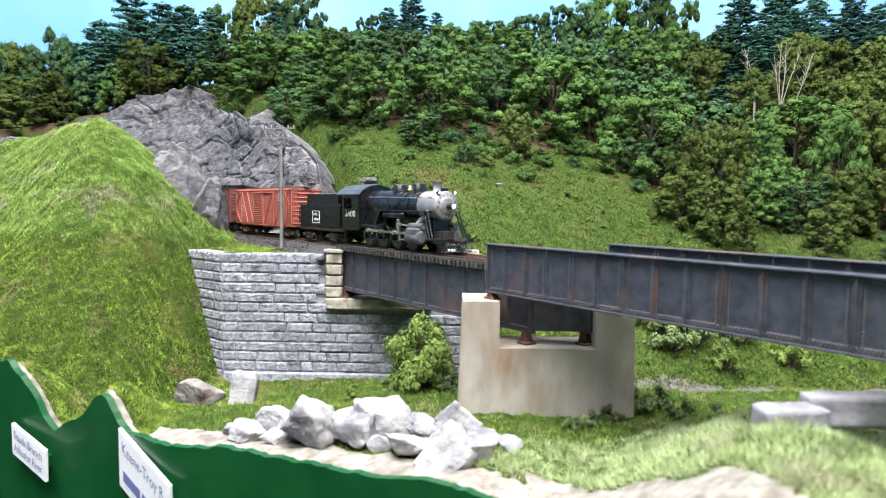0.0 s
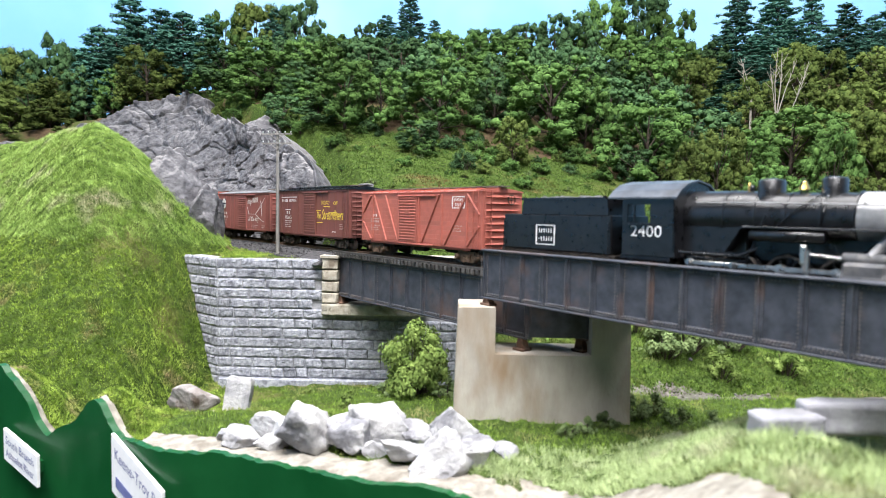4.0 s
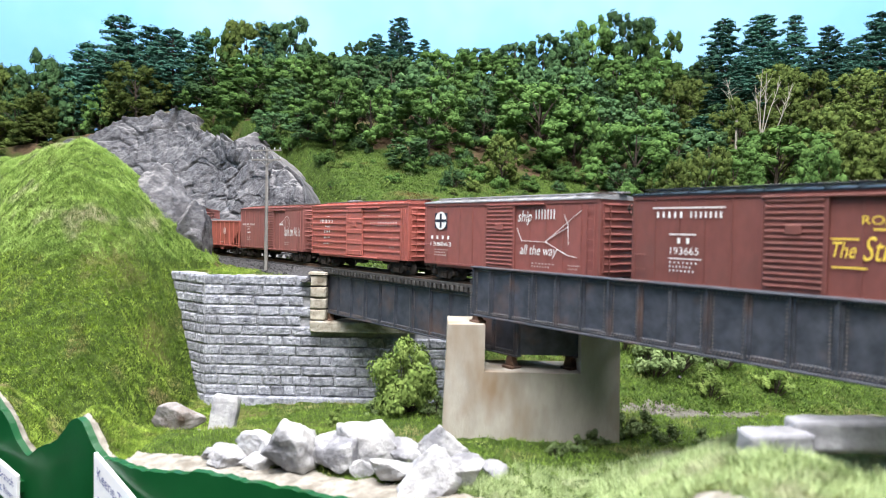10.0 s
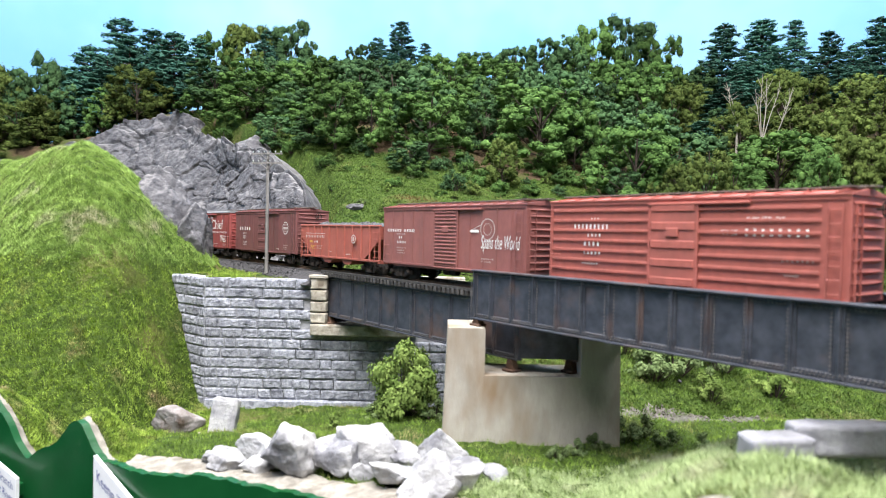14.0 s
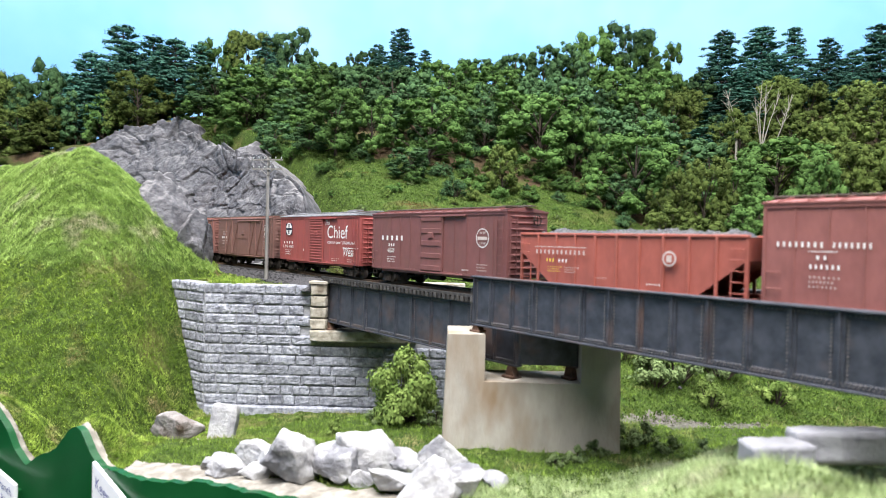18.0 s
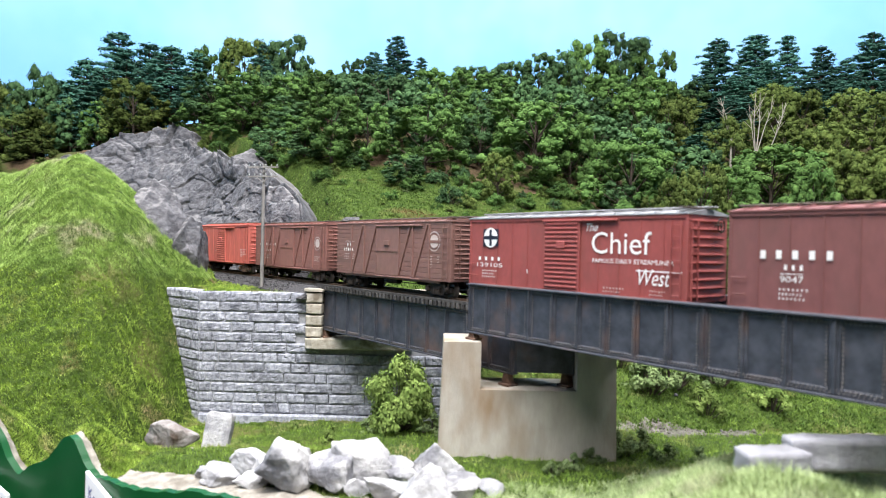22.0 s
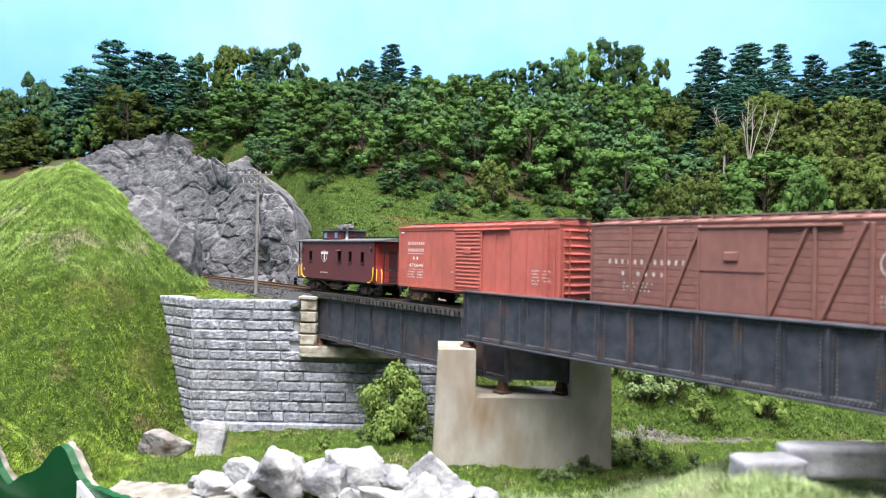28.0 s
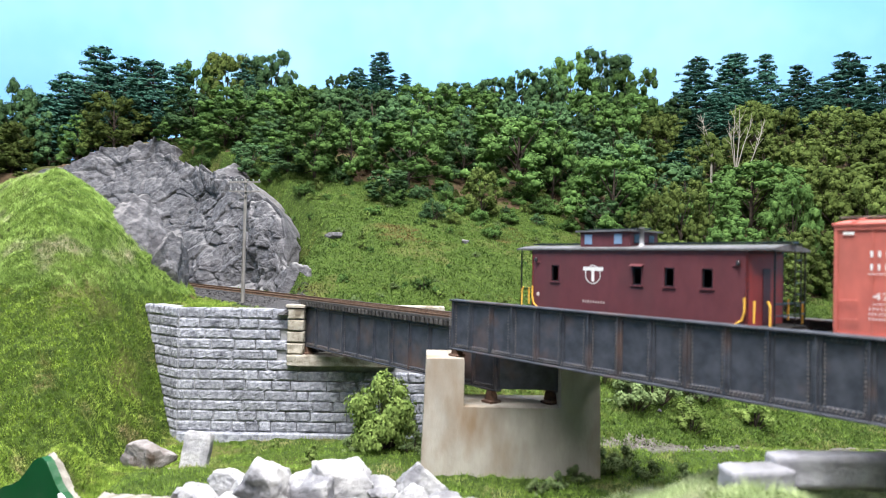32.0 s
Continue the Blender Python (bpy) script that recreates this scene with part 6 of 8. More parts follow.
    for sg in (-1, 1):
        y0, y1 = sorted((sg * w, sg * (w - 0.0008)))
        for x0, x1 in ((0.0, 0.0030), (0.0072, 0.0080), (0.0178, 0.0330)):
            part("window_post", Shape().box(x0, x1, y0, y1, 0.0285, 0.0375), M_BLACK, cab)
        part("window_header", Shape().box(0.0, 0.0330, y0, y1, 0.0375, 0.0405), M_BLACK, cab)
    arc = [(-w - 0.0012, 0.0400), (-w * 0.86, 0.0432), (-w * 0.55, 0.0462), (0, 0.0480), (w * 0.55, 0.0462), (w * 0.86, 0.0432), (w + 0.0012, 0.0400)]
    n = len(arc)
    v = [(x, y, z + dz) for x in (-0.0090, 0.0340) for dz in (0, 0.0009) for y, z in arc]
    f = []
    for k in range(n - 1):
        f += [(n + k, n + k + 1, 3 * n + k + 1, 3 * n + k), (k, 2 * n + k, 2 * n + k + 1, k + 1), (k, k + 1, n + k + 1, n + k), (2 * n + k, 3 * n + k, 3 * n + k + 1, 2 * n + k + 1)]
    part("cab_roof", Shape().add(v, f + [(0, n, 3 * n, 2 * n), (n - 1, 3 * n - 1, 4 * n - 1, 2 * n - 1)]), M_CABROOF, cab, "blue-black weathered roof")
    front = [(-w, 0.0140)] + [(y * 0.99, z) for y, z in arc] + [(w, 0.0140)]
    part("cab_front", Shape().add([(x, y, z) for x in (0.0322, 0.0330) for y, z in front], [tuple(range(len(front))), tuple(range(2 * len(front) - 1, len(front) - 1, -1))]), M_BLACK, cab)
    part("window_frame", Shape().box(0.0030, 0.0072, -w + 0.0002, -w + 0.0006, 0.0285, 0.0292).box(0.0080, 0.0178, -w + 0.0002, -w + 0.0006, 0.0285, 0.0292).box(0.0028, 0.0180, -w - 0.0010, -w, 0.0278, 0.0286), M_BLACK, cab)
    part("lettering", text_mesh("2400", 0.0165, 0.0052, M_LETTER), None, cab, m=Matrix.Translation((0.0050, -w - 0.0001, 0.0228)))
    part("cab_floor", Shape().box(-0.001, 0.0300, -w + 0.0004, w - 0.0004, 0.0122, 0.0140), M_BLACK, cab)
    part("backhead", Shape().turned([(0.0240, 0.0090), (0.0360, 0.0104)], (0, 0, zc - 0.001), (1, 0, 0), 20), M_BLACK, cab)
    # firebox, running boards, tanks, pipes
    part("firebox", Shape().box(0.0270, 0.0640, -0.0102, 0.0102, 0.0150, 0.0320, 0.0008), M_BLACK, e)
    part("ash_pan", Shape().prism([(0.0300, 0.0150), (0.0640, 0.0150), (0.0600, 0.0085), (0.0320, 0.0085)], -0.0080, 0.0080), M_BLACK, e)
    for sg in (-1, 1):
        rb = part("running_board", Shape().box(0.0640, 0.1340, sg * 0.0125 - 0.0035, sg * 0.0125 + 0.0035, 0.0282, 0.0289, 0.0001), M_BLACK, e)
        part("board_step", Shape().add([(0.0640, sg * 0.009, 0.0289), (0.0640, sg * 0.016, 0.0289), (0.0560, sg * 0.016, 0.0180), (0.0560, sg * 0.009, 0.0180), (0.0640, sg * 0.009, 0.0282), (0.0640, sg * 0.016, 0.0282)], [(0, 1, 2, 3), (4, 3, 2, 5), (1, 5, 2)]), M_BLACK, rb)
        part("air_tank", Shape().turned([(-0.0005, 0.0016), (0, 0.0024), (0.034, 0.0024), (0.0345, 0.0016)], (0.068, sg * 0.0138, 0.0255), (1, 0, 0), 16), M_BLACK, e)
        part("handrail", Shape().line([(0.036, sg * (r + 0.0014), zc + 0.0058), (0.066, sg * (r + 0.0006), zc + 0.0058), (0.1375, sg * (r + 0.0006), zc + 0.0050)], 0.0003, 5), M_SILVER, e)
        for x in (0.045, 0.062, 0.080, 0.098, 0.116, 0.132):
            part("stanchion", Shape().tube((x, sg * (r - 0.0015), zc + 0.0056), (x, sg * (r + 0.0010), zc + 0.0057), 0.0003, n=5), M_BLACK, e)
        part("injector_pipe", Shape().line([(0.034, sg * 0.0145, 0.0150), (0.066, sg * 0.0145, 0.0145), (0.070, sg * 0.0135, 0.0230), (0.074, sg * 0.0128, zc + 0.001)], 0.0005, 6), M_BLACK, e)
        part("injector_pipe", Shape().line([(0.030, sg * 0.0155, 0.0168), (0.063, sg * 0.0155, 0.0166), (0.072, sg * 0.0155, 0.0200)], 0.0006, 6), M_BLACK, e)
        part("sand_pipe", Shape().line([(0.0985, sg * 0.0040, zc + r + 0.001), (0.0990, sg * (r + 0.0004), zc + 0.002), (0.0965, sg * (r + 0.0002), 0.0285)], 0.00035, 5), M_BLACK, e)
        part("sand_pipe", Shape().line([(0.0985, sg * 0.0040, zc + r + 0.001), (0.0880, sg * (r + 0.0004), zc + 0.004), (0.0780, sg * (r + 0.0002), 0.0290)], 0.00035, 5), M_BLACK, e)
        # cylinder, steam pipe, crosshead guides
        cy = part("cylinder", Shape().turned([(-0.0090, 0.0030), (-0.0088, 0.0050), (0.0088, 0.0050), (0.0090, 0.0030)], (0.1200, sg * 0.0148, 0.0105), (1, 0, 0), 20).box(0.1115, 0.1285, sg * 0.0148 - 0.0046, sg * 0.0148 + 0.0046, 0.0105, 0.0172, 0.0012), M_CYLINDER, e, "dark grey cylinder casing")
        part("valve_chest", Shape().turned([(-0.0098, 0.0022), (0.0098, 0.0022)], (0.1200, sg * 0.0140, 0.0182), (1, 0, 0), 14), M_CYLINDER, cy)
        part("steam_pipe", Shape().tube((0.1210, sg * 0.0140, 0.0190), (0.1280, sg * 0.0086, 0.0285), 0.0022, n=14), M_SILVER, e)
        part("crosshead_guide", Shape().box(0.0960, 0.1110, sg * 0.0152 - 0.0006, sg * 0.0152 + 0.0006, 0.0122, 0.0130).box(0.0960, 0.1110, sg * 0.0152 - 0.0006, sg * 0.0152 + 0.0006, 0.0078, 0.0086).box(0.0950, 0.0962, sg * 0.0152 - 0.0008, sg * 0.0152 + 0.0008, 0.0070, 0.0205), M_TREAD, e)
        part("valve_gear", Shape().line([(0.0970, sg * 0.0158, 0.0190), (0.1110, sg * 0.0150, 0.0180)], 0.0007, 6).line([(0.0940, sg * 0.0158, 0.0205), (0.0945, sg * 0.0158, 0.0120)], 0.0009, 6).box(0.0925, 0.0955, sg * 0.0158 - 0.001, sg * 0.0158 + 0.001, 0.0150, 0.0225, 0.0006), M_TREAD, e)
        part("pilot_ladder", Shape().line([(0.1300, sg * 0.0135, 0.0285), (0.1400, sg * 0.0150, 0.0095)], 0.0006, 6).line([(0.1345, sg * 0.0135, 0.0285), (0.1445, sg * 0.0150, 0.0095)], 0.0006, 6).line([(0.1325, sg * 0.0139, 0.0240), (0.1368, sg * 0.0139, 0.0240)], 0.0004, 5).line([(0.1350, sg * 0.0143, 0.0190), (0.1392, sg * 0.0143, 0.0190)], 0.0004, 5).line([(0.1375, sg * 0.0147, 0.0140), (0.1418, sg * 0.0147, 0.0140)], 0.0004, 5), M_BLACK, e)
        part("cab_step", Shape().box(0.0010, 0.0060, sg * 0.0145 - 0.0015, sg * 0.0145 + 0.0015, 0.0040, 0.0047).box(0.0010, 0.0060, sg * 0.0145 - 0.0015, sg * 0.0145 + 0.0015, 0.0078, 0.0084).box(0.0034, 0.0040, sg * 0.0145 - 0.0015, sg * 0.0145 + 0.0015, 0.0040, 0.0122), M_BLACK, e)
    part("air_pump", Shape().turned([(0, 0.0024), (0.006, 0.0024), (0.0064, 0.0018), (0.0080, 0.0018), (0.0084, 0.0026), (0.0140, 0.0026)], (0.1060, 0.0150, 0.0200), (0, 0, 1), 14), M_BLACK, e)
    part("frame", Shape().box(0.0300, 0.1420, -0.0050, 0.0050, 0.0060, 0.0150), M_TRUCK, e)
    part("boiler_cradle", Shape().box(0.0640, 0.1300, -0.0062, 0.0062, 0.0150, 0.0245), M_BLACK, e)
    part("smokebox_saddle", Shape().prism([(0.1120, 0.0100), (0.1300, 0.0100), (0.1280, 0.0240), (0.1140, 0.0240)], -0.0080, 0.0080), M_BLACK, e)
    part("pilot_deck", Shape().box(0.1340, 0.1500, -0.0155, 0.0155, 0.0090, 0.0100, 0.0002), M_BLACK, e)
    part("pilot_beam", Shape().box(0.1495, 0.1515, -0.0160, 0.0160, 0.0070, 0.0105, 0.0002), M_BLACK, e)
    cow = Shape()
    for k in range(13):
        y = -0.0140 + k * 0.0280 / 12
        cow.line([(0.1512, y, 0.0080), (0.1590 - abs(y) * 0.42, y * 0.9, 0.0016)], 0.0004, 5)
    cow.line([(0.1535, -0.0130, 0.0016), (0.1592, 0, 0.0016), (0.1535, 0.0130, 0.0016)], 0.0005, 5)
    part("cowcatcher", cow, M_BLACK, e)
    part("coupler", COUPLER, None, e, m=Matrix.Translation((0.1315, 0, 0.0005)))
    # everything before the cab is drawn a little shorter
    for o in e.children_recursive:
        if o.data.name.startswith('coupler') or o.data.name.startswith('lettering'):
            continue
        if o is cab or o.parent is cab:
            for v in o.data.vertices:
                v.co.x *= 0.86
            continue
        for v in o.data.vertices:
            if v.co.x > 0.03:
                v.co.x = 0.03 + (v.co.x - 0.03) * 0.815
    # pilot wheels
    part("pilot_truck", Shape().box(0.1190, 0.1300, -0.0070, 0.0070, 0.0042, 0.0060), M_BLACK, e)
    wheels = []
    small = Shape().tube((0, -0.0095, 0), (0, 0.0095, 0), 0.0009, n=8)
    for sg in (-1, 1):
        small.turned([(0.0, 0.0012), (0.0, 0.0034), (0.0005, 0.0041), (0.0, 0.0043), (0.0022, 0.0042), (0.0022, 0.0050), (0.0029, 0.0050), (0.0029, 0.0034)], (0, sg * 0.0098, 0), (0, -sg, 0), 20)
    pw = part("pilot_wheel", small, M_WHEEL, e, m=Matrix.Translation((0.1245, 0, 0.0043)))
    wheels.append((pw, 0.1245, 0.0043))
    for x in DRIVERS:
        dr = Shape().tube((0, -0.0095, 0), (0, 0.0095, 0), 0.0016, n=10)
        for sg in (-1, 1):
            y = sg * 0.0098
            R = DRIVER_R
            dr.turned([(0.0003, R - 0.0014), (0.0, R - 0.0003), (0.0002, R), (0.0022, R), (0.0022, R + 0.0007), (0.0028, R + 0.0007), (0.0028, R - 0.0014)], (0, y, 0), (0, -sg, 0), 36, None, False)
            dr.turned([(-0.0004, 0.0014), (-0.0004, 0.0020), (0.0026, 0.0022)], (0, y, 0), (0, -sg, 0), 14)
            for k in range(14):
                a = 2 * math.pi * k / 14
                dr.tube((0.0016 * math.cos(a), y - sg * 0.0012, 0.0016 * math.sin(a)), ((R - 0.0012) * math.cos(a), y - sg * 0.0012, (R - 0.0012) * math.sin(a)), 0.00055, 0.00045, 5, False)
            cw = [(math.cos(a) * (R - 0.0010), math.sin(a) * (R - 0.0010)) for a in [math.pi * (1.10 + 0.1 * i) for i in range(9)]]
            dr.prism(cw, y - 0.0011 if sg < 0 else y - 0.0014, y + 0.0014 if sg < 0 else y + 0.0011)
        d = part("driving_wheel", dr, M_BLACK, e, "black spoked driving wheel", m=Matrix.Translation((x, 0, DRIVER_R)))
        for sg in (-1, 1):
            part("tyre", Shape().turned([(0, DRIVER_R - 0.0009), (-0.0002, DRIVER_R - 0.0002), (0.0004, DRIVER_R + 0.0001)], (0, sg * 0.0100, 0), (0, -sg, 0), 36, None, False), M_WHEEL, d, "worn steel tyre")
            part("crank_pin", Shape().tube((0, sg * 0.0095, 0.0036), (0, sg * 0.0140, 0.0036), 0.0011, n=10), M_TREAD, d)
        wheels.append((d, x, DRIVER_R))
    rods = []
    for sg in (-1, 1):
        sr = Shape().box(DRIVERS[0] - 0.002, DRIVERS[-1] + 0.002, -0.0005, 0.0005, -0.0009, 0.0009, 0.0002)
        for x in DRIVERS:
            sr.turned([(-0.0009, 0.0017), (0.0009, 0.0017)], (x, 0, 0), (0, 1, 0), 12)
        o = part("side_rod", sr, M_TREAD, e, "bright steel side rod", m=Matrix.Translation((0, sg * 0.0118, DRIVER_R + 0.0036)))
        rods.append((o, sg * 0.0118))
        mr = Shape().prism([(DRIVERS[2], -0.0010), (DRIVERS[2] + 0.0190, -0.0007), (DRIVERS[2] + 0.0190, 0.0007), (DRIVERS[2], 0.0010)], -0.0005, 0.0005).turned([(-0.0010, 0.0019), (0.0010, 0.0019)], (DRIVERS[2], 0, 0), (0, 1, 0), 12)
        o = part("main_rod", mr, M_TREAD, e, "bright steel main rod", m=Matrix.Translation((0, sg * 0.0134, DRIVER_R + 0.0036)))
        rods.append((o, sg * 0.0134))
        part("piston_rod", Shape().tube((0.0930, sg * 0.0150, 0.0105), (0.1030, sg * 0.0150, 0.0105), 0.0006, n=8).box(0.0940, 0.0985, sg * 0.0150 - 0.0010, sg * 0.0150 + 0.0010, 0.0085, 0.0125, 0.0003), M_TREAD, e)
    return e, wheels, rods


car_tender = tender()
loco, loco_wheels, loco_rods = locomotive()

# how far the train is along the line, for the orange-red boxcar, and the others behind it
RUN = ((0, 0.762), (3, 0.551), (6, 0.3433), (9, 0.1327), (13, -0.137), (17, -0.4065), (19, -0.5412), (25, -0.952), (28, -1.159), (29.5, -1.262), (32, -1.4315))
TRAIN = [(car_tender, -0.609, 0.023), (car_bm, -0.482, 0.0535), (car_up, -0.3205, 0.0535), (car_sf, -0.1605, 0.0535), (car_mw, 0.0, 0.0535), (car_cp, 0.159, 0.0535), (car_ho, 0.2985, 0.046), (car_mo, 0.4435, 0.0535),
         (car_ch, 0.6030, 0.0535), (car_sp, 0.762, 0.0535), (car_pr, 0.922, 0.0535), (car_cn, 1.083, 0.0535), (car_cab, 1.2400, 0.0385)]
LOCO_BACK = -0.6545


def run_at(t):
    return float(np.interp(t, [a for a, _ in RUN], [b for _, b in RUN]))

# ---- rocks ----
def cliff(name, s0, s1, top_s, top_z, side, off0, lean, depth, seed, label, nu=260, nv=170):
    """A rock face beside the line: top_z over top_s, leaning back from it, then running back into the hill."""
    s = np.linspace(s0, s1, nu)
    v = np.linspace(0, 1.55, nv)
    S, V = np.meshgrid(s, v, indexing="ij")
    px, py, ang = np.interp(S, S_GRID, LINE[:, 0]), np.interp(S, S_GRID, LINE[:, 1]), np.interp(S, S_GRID, _turn)
    top = np.interp(S, top_s, top_z)
    up = np.minimum(V, 1)
    back = np.maximum(V - 1, 0) / 0.55
    top = top * (1 + 0.03 * fbm(S * 40, S * 0, octaves=3, seed=seed + 31))
    Z = -0.016 + up * (top + 0.016) - back * 0.025
    off = off0 + lean * up * (top + 0.02) + back * depth * (0.25 + 0.75 * sstep(s0 + 0.08, s0 + 0.25, S))
    bx, by = px + side * np.sin(ang) * off * -1, py + side * np.cos(ang) * off * -1
    # blocks, ledges and cracks
    n1 = fbm(bx * 9, by * 9, Z * 11, 3, seed)
    rock = crag(bx * 8 + Z * 5, by * 8, Z * 13 - bx * 5, seed)
    small = crag(bx * 23 + Z * 9, by * 23, Z * 34 - bx * 12, seed + 17)
    bump = 0.024 * n1 + 0.0105 * rock + 0.0034 * small + 0.0015 * fbm(bx * 130, by * 130, Z * 150, 4, seed + 21)
    bump = bump * sstep(0.0, 0.12, V) * np.minimum(1, 0.35 + top * 12)
    off = off - bump
    X, Y = px + side * np.sin(ang) * off * -1, py + side * np.cos(ang) * off * -1
    Z = Z + bump * sstep(0.75, 1.0, V)
    edge = np.minimum(sstep(s0, s0 + 0.015, S), sstep(s1, s1 - 0.05, S))
    Z = np.where(V >= 1, Z - (1 - edge) * 0.03, Z)
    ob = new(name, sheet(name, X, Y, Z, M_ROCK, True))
    return tagged(ob, label, "rock", kind="structure")


cliff("rock_cliff", 0.205, 1.12, (0.205, 0.22, 0.25, 0.28, 0.298, 0.315, 0.335, 0.36, 0.40, 0.42, 0.44, 0.46, 0.48, 0.50, 0.54, 0.58, 0.64, 0.70, 0.72, 0.735, 0.80, 0.82, 0.865, 0.88, 0.90, 0.94, 0.96, 1.0, 1.12),
      (-0.004, 0.010, 0.019, 0.024, 0.042, 0.076, 0.088, 0.099, 0.109, 0.117, 0.127, 0.134, 0.139, 0.142, 0.146, 0.153, 0.166, 0.187, 0.199, 0.231, 0.233, 0.224, 0.227, 0.212, 0.202, 0.195, 0.186, 0.164, 0.14), -1, 0.033, 0.36, 0.05, 3, "weathered grey rock cliff beside the track", 640, 230)


def boulder_mesh(name, seed, sx, sy, sz, material, cuts=22, sub=4, rough=0.14, smooth=False, low=0.34):
    bm = bmesh.new()
    bmesh.ops.create_icosphere(bm, subdivisions=sub, radius=1)
    r = random.Random(seed)
    co = np.array([v.co for v in bm.verts])
    for _ in range(cuts):
        n = np.array([r.gauss(0, 1), r.gauss(0, 1), r.gauss(0, 1)])
        n /= np.linalg.norm(n)
        h = r.uniform(low, 0.86)
        d = co @ n - h
        co = co - np.maximum(d, 0)[:, None] * n * 0.92
    f = 1 + rough * fbm(co[:, 0] * 2.5, co[:, 1] * 2.5, co[:, 2] * 2.5, 4, seed) + rough * 0.16 * fbm(co[:, 0] * 11, co[:, 1] * 11, co[:, 2] * 11, 3, seed + 3)
    f = f + rough * 0.4 * crag(co[:, 0] * 1.1 + seed, co[:, 1] * 1.1, co[:, 2] * 1.1, seed)
    co = co * f[:, None] * np.array([sx, sy, sz])
    for v, c in zip(bm.verts, co):
        v.co = c
    me = bpy.data.meshes.new(name)
    bm.to_mesh(me)
    bm.free()
    me.polygons.foreach_set("use_smooth", [smooth] * len(me.polygons))
    me.materials.append(material)
    return me


for seed, at, size, turn in ((12, (-0.268, 0.624, 0.036), (0.041, 0.042, 0.054), 20), (15, (-0.243, 0.624, 0.014), (0.028, 0.032, 0.058), -10), (17, (-0.296, 0.672, 0.03), (0.034, 0.036, 0.056), 60)):
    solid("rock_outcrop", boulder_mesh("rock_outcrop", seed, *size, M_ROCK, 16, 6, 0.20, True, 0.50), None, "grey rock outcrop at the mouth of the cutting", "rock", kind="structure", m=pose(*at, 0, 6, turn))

_p = on_track(0.56, -0.118)[0]
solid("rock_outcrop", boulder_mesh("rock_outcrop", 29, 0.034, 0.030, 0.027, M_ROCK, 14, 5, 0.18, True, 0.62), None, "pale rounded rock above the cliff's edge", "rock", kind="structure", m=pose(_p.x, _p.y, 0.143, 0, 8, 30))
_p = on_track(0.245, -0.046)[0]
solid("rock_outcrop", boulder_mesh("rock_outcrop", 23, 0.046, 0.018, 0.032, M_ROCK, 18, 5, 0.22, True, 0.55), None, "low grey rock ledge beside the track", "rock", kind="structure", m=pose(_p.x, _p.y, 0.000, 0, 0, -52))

# ---- trees ----
def leaf_mat(name, a, b, rand=0.38):
    return mat(name, a, b, 120, 0.85, rand=rand, island=0.16, spec=0.05, world_space=True, detail=2.0)


M_LEAF = (leaf_mat("leaf_green", (0.041, 0.086, 0.023), (0.090, 0.162, 0.044)), leaf_mat("leaf_dark", (0.030, 0.066, 0.028), (0.064, 0.118, 0.047)), leaf_mat("leaf_olive", (0.050, 0.076, 0.019), (0.102, 0.136, 0.036)))
M_NEEDLE = leaf_mat("needles", (0.028, 0.082, 0.062), (0.062, 0.142, 0.100))
M_BARK = mat("bark", (0.035, 0.027, 0.021), (0.075, 0.06, 0.047), 400, 0.9, 0.0004, 500)
M_DEAD = mat("dead_wood", (0.20, 0.185, 0.155), (0.31, 0.285, 0.245), 400, 0.9)


def unit(a):
    return a / (np.linalg.norm(a, axis=-1, keepdims=True) + 1e-9)


_ico = bmesh.new()
bmesh.ops.create_icosphere(_ico, subdivisions=2, radius=1)
ICO_V = np.array([tuple(v.co) for v in _ico.verts])
ICO_F = np.array([[v.index for v in f.verts] for f in _ico.faces])
_ico.free()


